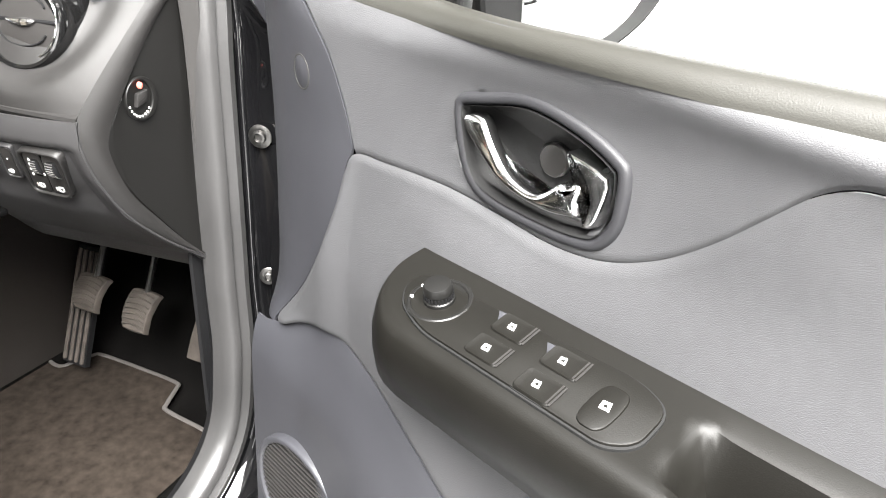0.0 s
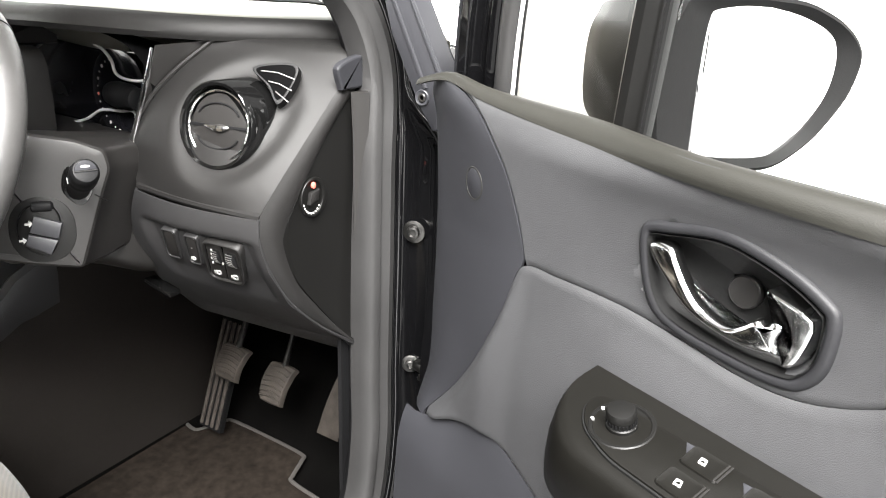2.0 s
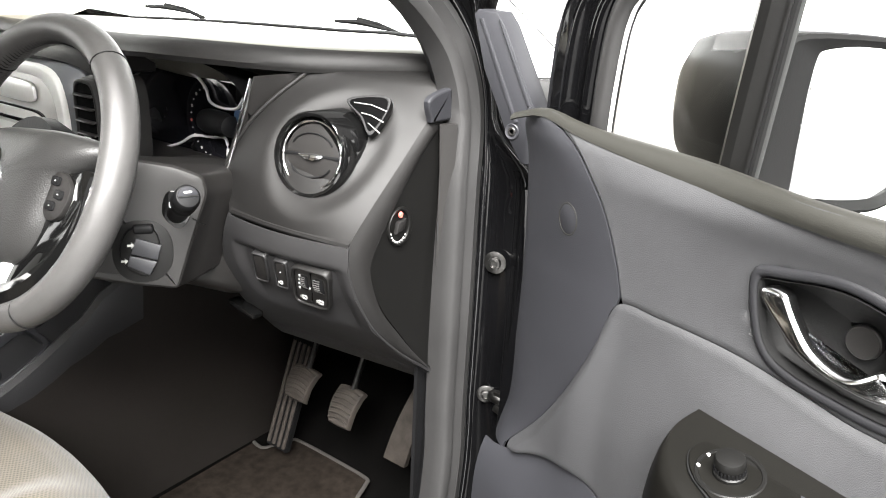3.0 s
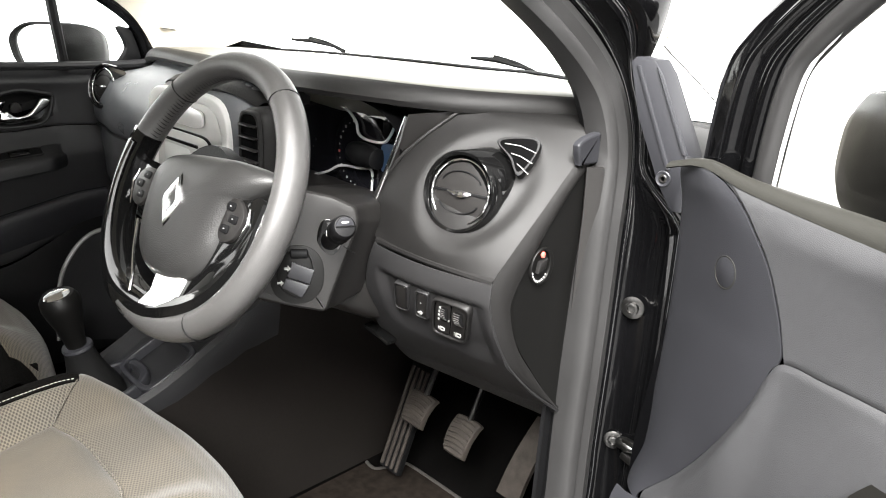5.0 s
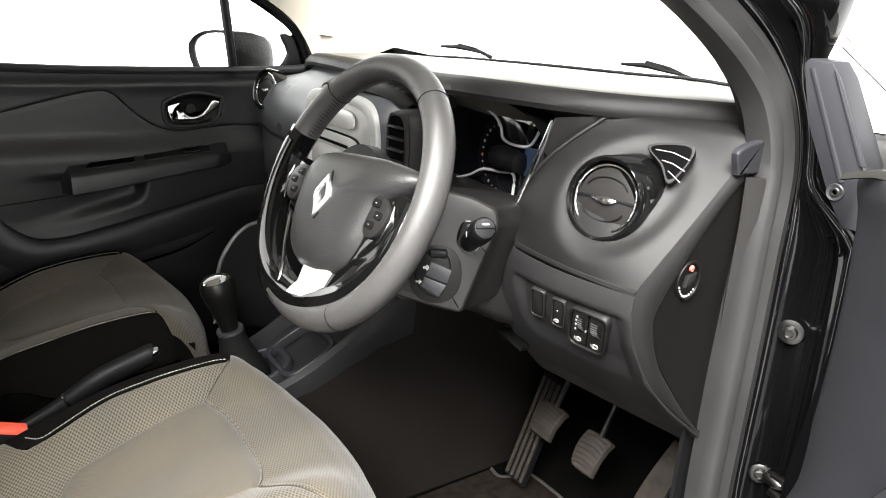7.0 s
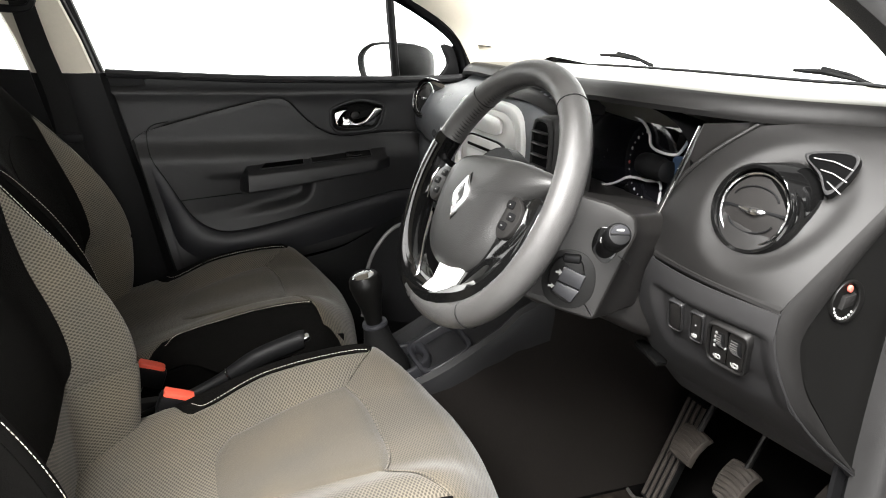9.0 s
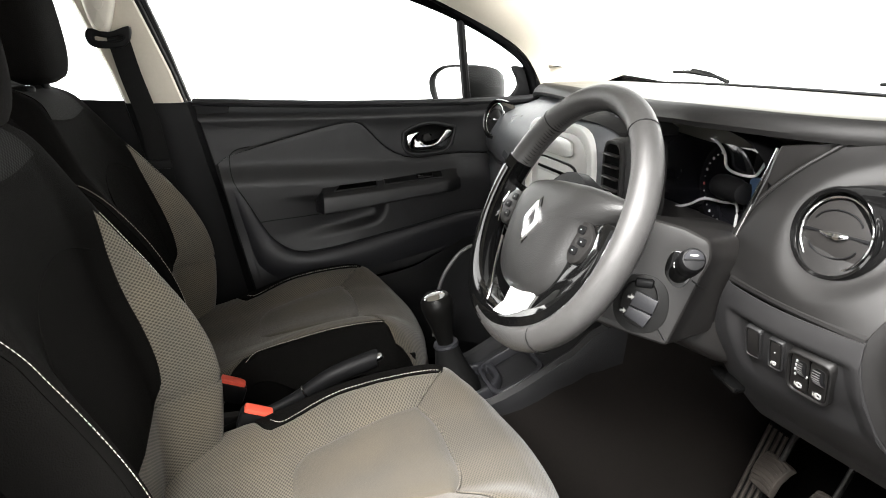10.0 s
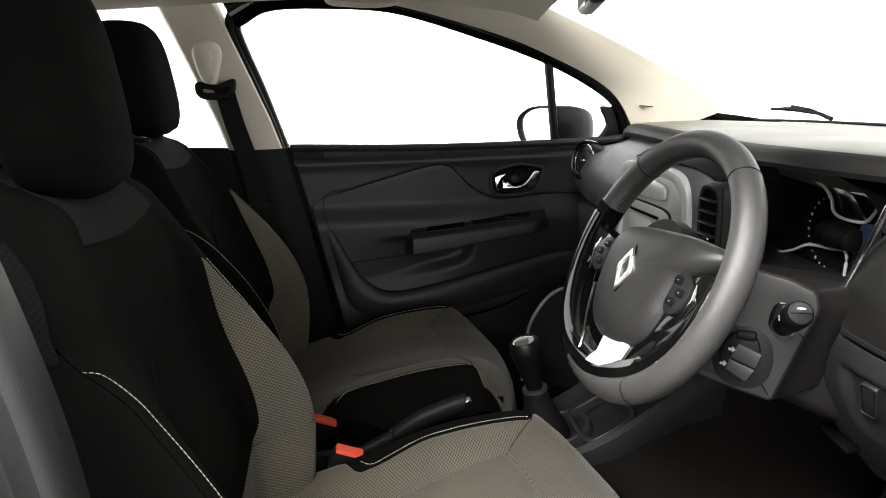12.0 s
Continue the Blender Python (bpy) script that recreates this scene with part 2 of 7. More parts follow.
def loft(rings, cap=True, closed=True, loop=False, bm=None):
    bm = bm or bmesh.new()
    vs = [[bm.verts.new(q) for q in r] for r in rings]
    n = len(vs[0])
    rows = len(vs)
    for i in range(rows if loop else rows - 1):
        a, b = vs[i], vs[(i + 1) % rows]
        for k in range(n if closed else n - 1):
            bm.faces.new((a[k], a[(k + 1) % n], b[(k + 1) % n], b[k]))
    if cap and closed and not loop:
        bm.faces.new(vs[0][::-1])
        bm.faces.new(vs[-1])
    return bm


def thicken(bm, t):
    """Gives an open sheet a back at a plain distance and closes its rim."""
    bmesh.ops.recalc_face_normals(bm, faces=bm.faces)
    bm.normal_update()
    faces = bm.faces[:]
    rim = [e for e in bm.edges if len(e.link_faces) == 1]
    twin = {v: bm.verts.new(v.co - v.normal * t) for v in bm.verts[:]}
    for f in faces:
        bm.faces.new([twin[v] for v in reversed(f.verts)])
    for e in rim:
        a, b = e.verts
        bm.faces.new((a, b, twin[b], twin[a]))
    return bm


def sheet(f, nu, nv, thick=0.0, bm=None):
    """A grid of f(u, v), u and v from 0 to 1, given a thickness."""
    bm = loft([[f(i / nu, k / nv) for k in range(nv + 1)] for i in range(nu + 1)], False, False, bm=bm)
    if thick:
        thicken(bm, thick)
    return bm


def tube(path, r, n=10, closed=False, flat=(1, 1), up=(0, 0, 1), bm=None):
    """A round or flattened bar along a path; r may vary from point to point."""
    path = [Vector(p) for p in path]
    m = len(path)
    rings = []
    for i, p in enumerate(path):
        a = path[(i - 1) % m] if closed or i else p
        b = path[(i + 1) % m] if closed or i + 1 < m else p
        t = (b - a).normalized()
        s = t.cross(Vector(up))
        s = s.normalized() if s.length > 1e-4 else t.orthogonal().normalized()
        w = s.cross(t)
        rad = r[i] if isinstance(r, (list, tuple)) else r
        rings.append([p + s * (math.cos(2 * math.pi * k / n) * rad * flat[0]) + w * (math.sin(2 * math.pi * k / n) * rad * flat[1]) for k in range(n)])
    return loft(rings, loop=closed, bm=bm)


def sweep(path, section, e_of, side, closed=False, bm=None):
    """A section of (out, side) offsets run along a path."""
    rings = []
    for i, p in enumerate(path):
        e = e_of(i)
        rings.append([p + e * a + side * b for a, b in section])
    return loft(rings, cap=False, closed=False, loop=closed, bm=bm)


def inset2(outline, d):
    n = len(outline)
    out = []
    area = sum(outline[i][0] * outline[(i + 1) % n][1] - outline[(i + 1) % n][0] * outline[i][1] for i in range(n))
    sgn = 1 if area > 0 else -1
    for i in range(n):
        a, b, c = outline[i - 1], outline[i], outline[(i + 1) % n]
        t = Vector((c[0] - a[0], c[1] - a[1]))
        t = t.normalized() if t.length > 1e-9 else Vector((1, 0))
        out.append((b[0] - t.y * d * sgn, b[1] + t.x * d * sgn))
    return out


def pad(outline, at, h0, h1, edge=0.002, crown=0.0, bm=None):
    """A raised plate of a flat outline with a rounded rim; at(a, b, h) gives the place."""
    o1, o2 = inset2(outline, edge * 0.3), inset2(outline, edge)
    rings = [[at(a, b, h0) for a, b in outline], [at(a, b, h1 - edge) for a, b in outline],
             [at(a, b, h1 - edge * 0.3) for a, b in o1], [at(a, b, h1) for a, b in o2]]
    if crown:
        o3 = inset2(outline, edge * 3)
        rings.append([at(a, b, h1 + crown) for a, b in o3])
    return loft(rings, bm=bm)


def ring_plate(outer, inner, at, h0, h1, edge=0.002, bm=None):
    """A frame between two outlines of as many points, with rounded rims."""
    rings = [[at(a, b, h0) for a, b in outer]]
    for f in (0.0, 0.35, 0.7, 1.0):
        h = h1 - edge + edge * math.sqrt(1 - (1 - f) ** 2)
        rings.append([at(a, b, h) for a, b in inset2(outer, edge * f)])
    for f in (1.0, 0.7, 0.35, 0.0):
        h = h1 - edge + edge * math.sqrt(1 - (1 - f) ** 2)
        rings.append([at(a, b, h) for a, b in inset2(inner, -edge * f)])
    rings.append([at(a, b, h0) for a, b in inner])
    return loft(rings, loop=True, bm=bm)


def lathe(o, axis, profile, n=28, bm=None, squash=1.0):
    """A turned shape: (radius, height along the axis) pairs."""
    o, axis = Vector(o), Vector(axis).normalized()
    s = axis.cross(Vector((0, 0, 1)))
    s = s.normalized() if s.length > 1e-4 else Vector((1, 0, 0))
    w = s.cross(axis)
    rings = [[o + axis * h + s * (r * math.cos(2 * math.pi * k / n)) + w * (r * squash * math.sin(2 * math.pi * k / n)) for k in range(n)] for r, h in profile]
    return loft(rings, bm=bm)


def block(c, size, edge=0.004, turn=None, segs=2, bm=None):
    """A box with rounded edges."""
    b2 = bmesh.new()
    bmesh.ops.create_cube(b2, size=1)
    for v in b2.verts:
        v.co = Vector((v.co.x * size[0], v.co.y * size[1], v.co.z * size[2]))
    bmesh.ops.bevel(b2, geom=b2.edges[:], offset=edge, segments=segs, affect="EDGES", profile=0.6)
    m = Matrix.Translation(c) @ (turn or Matrix())
    bmesh.ops.transform(b2, matrix=m, verts=b2.verts)
    if bm is None:
        return b2
    me = bpy.data.meshes.new("piece")
    b2.to_mesh(me)
    b2.free()
    bm.from_mesh(me)
    bpy.data.meshes.remove(me)
    return bm


def plane_of(o, a, b):
    """at(a, b, h) on a plane: origin, two directions; h runs along their cross product."""
    o, a, b = Vector(o), Vector(a).normalized(), Vector(b)
    h = a.cross(b).normalized()
    b = h.cross(a)
    return lambda x, y, z: o + a * x + b * y + h * z


def oval(cx, cy, rx, ry, n=24, power=2.0):
    out = []
    for k in range(n):
        t = 2 * math.pi * k / n
        c, s = math.cos(t), math.sin(t)
        out.append((cx + rx * math.copysign(abs(c) ** (2 / power), c), cy + ry * math.copysign(abs(s) ** (2 / power), s)))
    return out


def flat2(pts, n=5, closed=True):
    return [(q.x, q.y) for q in spl([(a, b, 0) for a, b in pts], n, closed)]


def round_poly(pts, r, n=5):
    """A closed outline with straight sides and rounded corners."""
    out = []
    m = len(pts)
    for i in range(m):
        a, b, c = Vector(pts[i - 1]), Vector(pts[i]), Vector(pts[(i + 1) % m])
        k = min(r, (a - b).length * 0.45, (c - b).length * 0.45)
        p, q = b + (a - b).normalized() * k, b + (c - b).normalized() * k
        for j in range(n + 1):
            t = j / n
            w = p * (1 - t) ** 2 + b * 2 * t * (1 - t) + q * t * t
            out.append((w.x, w.y))
    return out


def stitches(path, gap=0.0055, r=0.0006, parent=None):
    """A row of single thread stitches along a path."""
    bm = bmesh.new()
    path = [Vector(p) for p in path]
    ln = [0.0]
    for a, b in zip(path, path[1:]):
        ln.append(ln[-1] + (b - a).length)
    def at(s):
        for i in range(len(path) - 1):
            if ln[i + 1] >= s:
                t = (s - ln[i]) / max(1e-9, ln[i + 1] - ln[i])
                return path[i].lerp(path[i + 1], t)
        return path[-1]
    s = 0.0
    while s + gap * 0.7 < ln[-1]:
        tube([at(s), at(s + gap * 0.35), at(s + gap * 0.7)], [r * 0.7, r, r * 0.7], 5, bm=bm)
        s += gap
    return part("stitching", bm, THREAD, parent, "pale thread stitching")


# ---- the unseen floor disc and the car's shell ----
# small grey disc added out of view to hold down light from below
lone("ground", lathe((0, 0, -0.05), (0, 0, 1), [(4.6, 0.0), (4.6, 0.05), (2.5, 0.05), (0.5, 0.05)], 64), FLOORPAINT, "unseen dark grey floor disc that limits bounced light", "floor", "structure")

# white backdrop round the car, glowing to light the cabin, open where the camera stands
def sweep_wall(u, v):
    a = radians(-33 + 318 * u)
    return Vector((13 * math.cos(a), 13 * math.sin(a), -3.5 + 10.5 * v))
lone("backdrop", sheet(sweep_wall, 60, 4), BACKDROP, "white studio backdrop that glows evenly", "backdrop", "structure")

# carpeted floor pan with toe board and tunnel
def pan(u, v):
    x = -0.72 + 1.44 * u
    y = -1.6 + 2.9 * v
    z = 0.265 + 0.36 * step(0.93, 1.22, y) + 0.10 * step(0.58, 0.70, abs(x)) * (1 - step(0.9, 1.1, y))
    z += (0.10 + 0.19 * step(0.2, 0.75, y)) * (1 - step(0.085, 0.135, abs(x)))
    z += 0.25 * step(-0.5, -0.75, y)
    return Vector((x, y, z))
lone("floor", sheet(pan, 60, 70, 0.004), CARPET, "black carpeted car floor with raised tunnel", "floor", "structure")

body = thing("car_body", (0, 0, 0.0), "gloss black hatchback car body with its driver side door opening", "car body")

# door opening: one closed line round it, at the driver side
RIM = spl([(0.600, 0.10, 1.478), (0.612, 0.30, 1.447), (0.632, 0.46, 1.400), (0.652, 0.59, 1.350), (0.668, 0.66, 1.312), (0.690, 0.705, 1.275), (0.708, 0.748, 1.233), (0.724, 0.772, 1.188), (0.737, 0.780, 1.120),
           (0.745, 0.768, 1.01), (0.750, 0.761, 0.86), (0.752, 0.757, 0.70), (0.755, 0.753, 0.58), (0.757, 0.722, 0.46), (0.757, 0.63, 0.395), (0.757, 0.45, 0.375), (0.757, 0.10, 0.37), (0.757, -0.14, 0.39), (0.757, -0.21, 0.48),
           (0.752, -0.232, 0.70), (0.748, -0.240, 0.98), (0.735, -0.290, 1.2), (0.66, -0.39, 1.40), (0.61, -0.33, 1.475), (0.598, -0.15, 1.487)], 7, True)
MID = Vector((0.74, 0.28, 0.9))

def rim_out(i):
    a, b = RIM[i - 1], RIM[(i + 1) % len(RIM)]
    t = (b - a).normalized()
    e = t.cross(Vector((1, 0, 0)))
    e.normalize()
    return e if e.dot(RIM[i] - MID) > 0 else -e

side = Vector((1, 0, 0))
seal_sec = [(-0.004, -0.030), (-0.006, -0.012), (-0.004, 0.004), (0.003, 0.011), (0.010, 0.012), (0.013, 0.008), (0.016, 0.010), (0.024, 0.018), (0.033, 0.018), (0.039, 0.010), (0.040, -0.004), (0.034, -0.012)]
part("door_seal", sweep(RIM, seal_sec, rim_out, side, True), RUBBER, body, "dark grey double-lipped rubber door seal")
# inner trim strip between seal and cabin
trim_sec = [(-0.003, -0.028), (0.006, -0.045), (0.03, -0.06), (0.06, -0.065)]
part("pillar_edge_trim", sweep(RIM, trim_sec, rim_out, side, True), BLACKTRIM, body)
# painted door-opening flange, stepped outwards
flange_sec = [(0.034, -0.012), (0.038, 0.004), (0.040, 0.010), (0.0385, 0.0125), (0.040, 0.015), (0.046, 0.017), (0.050, 0.024), (0.053, 0.058), (0.051, 0.074), (0.048, 0.077), (0.0475, 0.0795), (0.050, 0.082), (0.064, 0.086), (0.068, 0.094), (0.071, 0.125), (0.09, 0.14), (0.16, 0.145)]
def flange_ring(i):
    k = 1.0 - 0.86 * step(1.04, 1.12, RIM[i].z) + 0.45 * step(1.20, 1.27, RIM[i].z)
    e = rim_out(i)
    return [RIM[i] + e * (0.040 + (a - 0.040) * k if a > 0.045 else a) + side * (b if b < 0.02 else 0.02 + (b - 0.02) * k) for a, b in flange_sec]
part("door_opening_flange", loft([flange_ring(i) for i in range(len(RIM))], cap=False, closed=False, loop=True), PAINT, body, "gloss black painted door opening flange")
# thin tubes added along the flange edges to draw their highlights
for o, b in ((0.046, 0.017), (0.063, 0.086)):
    edge_path = []
    for i in range(len(RIM)):
        if 0.45 < RIM[i].z < 1.30 and RIM[i].y > 0.4:
            k = 1.0 - 0.86 * step(1.04, 1.12, RIM[i].z) + 0.45 * step(1.20, 1.27, RIM[i].z)
            edge_path.append(RIM[i] + rim_out(i) * (0.040 + (o - 0.040) * k) + side * (0.015 + (b - 0.015) * k))
    part("flange_highlight_bead", tube(edge_path, 0.0046, 10), COATED, body)

# hinge-pillar hardware
def bolt(o, axis, parent, r=0.012):
    b = part("hinge_bolt", lathe(o, axis, [(r * 1.35, 0.0), (r * 1.35, 0.0018), (r * 1.1, 0.003), (r * 0.8, 0.0032), (r * 0.72, 0.008), (r * 0.5, 0.0088), (r * 0.45, 0.005)], 18), STEEL, parent, "zinc-plated door hinge bolt")
    return b
bolt((0.792, 0.808, 0.922), (0.25, -0.95, 0), body)
bolt((0.794, 0.806, 0.713), (0.45, -0.85, 0.1), body, 0.010)
chk = lathe((0.803, 0.806, 0.716), (0.9, -0.3, 0.05), [(0.007, 0), (0.009, 0.004), (0.009, 0.018), (0.006, 0.026), (0.004, 0.03)], 16)
block((0.83, 0.80, 0.722), (0.035, 0.010, 0.014), 0.003, bm=chk)
block((0.828, 0.80, 0.700), (0.028, 0.014, 0.012), 0.003, Matrix.Rotation(0.3, 4, "Y"), bm=chk)
part("door_check_strap", chk, STEEL, body, "steel door check strap with roller")

# grey plastic closing piece above the hinge pillar
tp = plane_of((0, 0.786, 0), (1, 0, 0), (0, -0.02, 1))
cl = part("scuttle_side_trim", pad([(0.766, 1.250), (0.772, 1.256), (0.799, 1.254), (0.812, 1.238), (0.858, 1.150), (0.860, 1.080), (0.845, 1.078), (0.823, 1.110), (0.784, 1.187)], tp, -0.03, 0.004, 0.003), TRIMGREY, body, "dark grey plastic scuttle side trim")
part("rib", pad([(0.776, 1.246), (0.781, 1.246), (0.838, 1.130), (0.833, 1.128)], tp, 0.002, 0.0065, 0.001), TRIMGREY, cl)
part("rib", pad([(0.803, 1.246), (0.808, 1.240), (0.856, 1.150), (0.850, 1.150)], tp, 0.002, 0.0065, 0.001), TRIMGREY, cl)
part("screw_seat", lathe(tp(0.831, 1.117, 0.004), (0, -1, 0), [(0.010, 0), (0.010, 0.0015), (0.009, 0.0025), (0.0065, 0.0012)], 20), TRIMGREY, cl)
part("screw", lathe(tp(0.831, 1.117, 0.004), (0, -1, 0), [(0.0055, 0), (0.0055, 0.0020), (0.0045, 0.0028), (0.0030, 0.0028), (0.0026, 0.0012), (0.0015, 0.0012)], 16), SMOOTH, cl, "torx screw")

# front wings and bonnet; the near wing's beige colour paints the studio's reflection
def wing(u, v):
    y = 0.80 + 1.15 * u
    z_top = 1.215 - 0.10 * u - 0.14 * u * u
    prof = curve_at([(0.0, 0.0), (0.4, 0.215), (0.65, 0.262), (0.8, 0.275), (1.0, 0.28)])
    drop = curve_at([(0.0, 0.010), (0.4, 0.004), (0.65, -0.012), (0.8, -0.06), (1.0, -0.5)])
    return Vector((0.64 + prof(v) * 0.92, y, z_top + drop(v)))
WINGX = curve_at([(0.0, 0.745), (0.2, 0.772), (0.45, 0.812), (0.62, 0.848), (0.75, 0.872), (0.85, 0.884), (1.0, 0.888)])
WINGZ = curve_at([(0.0, 1.282), (0.2, 1.262), (0.45, 1.232), (0.62, 1.200), (0.75, 1.160), (0.85, 1.08), (1.0, 0.60)])
def near_wing(u, v):
    return Vector((WINGX(v) + 0.018 + 0.02 * math.sin(math.pi * u), 0.84 + 1.1 * u, WINGZ(v) - 0.10 * u - 0.10 * u * u))
part("front_wing", sheet(near_wing, 20, 36, 0.002), CREAM, body, "front wing behind the hinge pillar, pale reflection in its colour")
part("wing_seam", tube([near_wing(0.0, 0.04 + 0.52 * k / 10) + Vector((-0.004, -0.003, -0.008)) for k in range(11)], 0.0022, 6), GRAPHITE, body)
def bonnet(u, v):
    x = -0.60 + 1.215 * u
    y = 1.20 + 0.75 * v
    return Vector((x, y, 1.135 - 0.02 * v - 0.19 * v * v + 0.018 * (1 - (2 * u - 1) ** 2)))
part("bonnet", sheet(bonnet, 24, 16, 0.002), PAINT, body, "gloss black bonnet")
def wing2(u, v):
    p = wing(u, v)
    return Vector((-p.x, p.y, p.z))
part("front_wing", sheet(wing2, 24, 40, 0.002), PAINT, body, "gloss black front wing")

# sills and outer skin below the door
part("sill", loft([[Vector((x, y, z)) for x, z in ((0.74, 0.28), (0.74, 0.345), (0.80, 0.345), (0.84, 0.32), (0.85, 0.25), (0.80, 0.19))] for y in (-0.6, 0.0, 0.9)]), PAINT, body, "gloss black door sill")
part("sill", loft([[Vector((-x, y, z)) for x, z in ((0.74, 0.28), (0.74, 0.345), (0.80, 0.345), (0.84, 0.32), (0.85, 0.25), (0.80, 0.19))] for y in (-0.6, 0.0, 0.9)]), PAINT, body, "gloss black door sill")

# roof: outer skin and beige lining
EDGE = curve_at([(-1.9, 0.50), (-1.2, 0.585), (-0.3, 0.60), (0.2, 0.585), (0.45, 0.56), (0.60, 0.545)])
HIGH = curve_at([(-1.9, 1.43), (-1.2, 1.53), (-0.4, 1.562), (0.1, 1.552), (0.40, 1.518), (0.48, 1.493)])
def roof(lift):
    def f(u, v):
        y = -1.9 + 2.38 * v
        x = (2 * u - 1)
        return Vector((x * (EDGE(y) + lift), y, HIGH(y) + lift - 0.045 * abs(x) ** 3))
    return f
part("roof_skin", sheet(roof(0.045), 24, 36, 0.003), PAINT, body, "gloss black roof skin")
part("roof_lining", sheet(roof(0.0), 24, 36, 0.004), LINING, body, "beige cloth roof lining")

# passenger side: A-pillar trim and cant rail, between the windscreen edge and the door frame
def a_pillar(sign):
    inner = spl([(-0.50, -1.60, 1.46), (-0.53, -1.0, 1.525), (-0.53, -0.50, 1.548), (-0.54, 0.10, 1.525), (-0.555, 0.36, 1.520), (-0.56, 0.46, 1.493), (-0.565, 0.556, 1.455), (-0.575, 0.71, 1.386), (-0.59, 0.872, 1.306), (-0.605, 1.04, 1.212)], 8)
    outer = spl([(-0.645, -1.60, 1.40), (-0.645, -1.0, 1.462), (-0.645, -0.50, 1.49), (-0.645, -0.161, 1.508), (-0.645, 0.0, 1.506), (-0.645, 0.14, 1.490), (-0.65, 0.355, 1.432), (-0.655, 0.52, 1.372), (-0.665, 0.72, 1.266), (-0.685, 0.815, 1.13)], 8)
    rings = []
    for a, b in zip(inner, outer):
        n = (b - a).normalized().cross(Vector((0, 1, 0)))
        n = n if n.x * -1 < 0 else -n
        rings.append([Vector((sign * q.x, q.y, q.z)) for q in (a, a + (b - a) * 0.12 + n * 0.010, a + (b - a) * 0.45 + n * 0.020, a + (b - a) * 0.8 + n * 0.014, b, b - n * 0.03, a - n * 0.03)])
    return loft(rings)
part("a_pillar_trim", a_pillar(1), BEIGE, body, "beige plastic windscreen pillar trim")
part("a_pillar_trim", tube([p + Vector((-0.035, 0.03, 0.015)) for p in RIM[14:52]], 0.014, 8), BEIGE, body, "beige plastic windscreen pillar trim")
for sx in (1, -1):
    gp = [Vector((sx * (0.615 + 0.01 * math.sin(k)), y, z)) for k, (y, z) in enumerate([(0.13, 1.522), (0.12, 1.500), (0.06, 1.494), (0.0, 1.496), (-0.04, 1.500), (-0.055, 1.522)])]
    gh = tagged(thing("grab_handle", (sx * 0.62, 0.0, 1.49), "beige plastic roof grab handle", "grab handle"))
    part("grip", tube(spl(gp, 5), 0.009, 10, flat=(1.3, 1)), BEIGE, gh)

# black outer windscreen pillar and rail round the passenger window
FRAMEP = spl([(-0.70, -0.30, 1.48), (-0.69, -0.20, 1.525), (-0.685, 0.0, 1.528), (-0.685, 0.15, 1.512), (-0.69, 0.355, 1.452), (-0.70, 0.55, 1.383), (-0.71, 0.70, 1.308), (-0.72, 0.785, 1.24), (-0.725, 0.83, 1.14)], 6)
part("outer_pillar", tube(FRAMEP, 0.045, 8, flat=(0.9, 0.35), up=(1, 0, 0)), PAINT, body)

# windscreen
def ws(u, v):
    w0, w1 = 0.60, 0.545
    x = (2 * u - 1)
    y = 1.21 + (0.50 - 1.21) * v - 0.17 * abs(x) ** 2.4 * (1 - v) - 0.06 * abs(x) ** 2 * v
    z = 1.165 + (1.50 - 1.165) * v + 0.02 * math.sin(math.pi * v)
    return Vector((x * (w0 * (1 - v) + w1 * v), y, z))
w1 = sheet(ws, 16, 10)
wsg = part("windscreen", w1, GLASS, body, "clear laminated windscreen glass")
wsg.visible_shadow = False
part("windscreen_surround", tube([ws(k / 20, 0.0) + Vector((0, -0.004, -0.004)) for k in range(21)], 0.012, 6, flat=(1.6, 0.5)), BLACKRUBBER, body)
part("scuttle_panel", sheet(lambda u, v: Vector(((2 * u - 1) * 0.60, 1.20 + 0.10 * v - 0.15 * abs(2 * u - 1) ** 2.4, 1.158 - 0.012 * v)), 20, 3, 0.004), BLACKTRIM, body)

# passenger side rear: rear door card, B-pillar, tail
part("b_pillar_trim", loft([[Vector((x, y + a, z)) for x, y in ((-0.70, 0), (-0.665, 0.012), (-0.655, 0.05), (-0.657, 0.11), (-0.668, 0.142), (-0.72, 0.15))] for a, z in ((-0.335, 1.133), (-0.36, 1.21), (-0.40, 1.31), (-0.445, 1.42), (-0.475, 1.49), (-0.495, 1.54))]), BEIGE, body, "beige plastic centre pillar trim")
part("b_pillar_lower_trim", loft([[Vector((x, y + a, z)) for x, y in ((-0.71, 0), (-0.672, 0.010), (-0.660, 0.05), (-0.662, 0.12), (-0.675, 0.155), (-0.701, 0.168), (-0.704, 0.250), (-0.73, 0.255))] for a, z in ((-0.19, 0.34), (-0.22, 0.6), (-0.27, 0.85), (-0.338, 1.132))]), BLACKTRIM, body, "black plastic lower centre pillar trim")
pseal = spl([(-0.70, 0.10, 1.506), (-0.70, -0.15, 1.512), (-0.70, -0.27, 1.498), (-0.70, -0.303, 1.44), (-0.70, -0.25, 1.29), (-0.70, -0.195, 1.13), (-0.70, -0.135, 0.83), (-0.70, -0.08, 0.60), (-0.70, -0.04, 0.40)], 6)
part("door_seal", tube(pseal, 0.012, 8, flat=(1, 1.2), up=(1, 0, 0)), BLACKRUBBER, body)
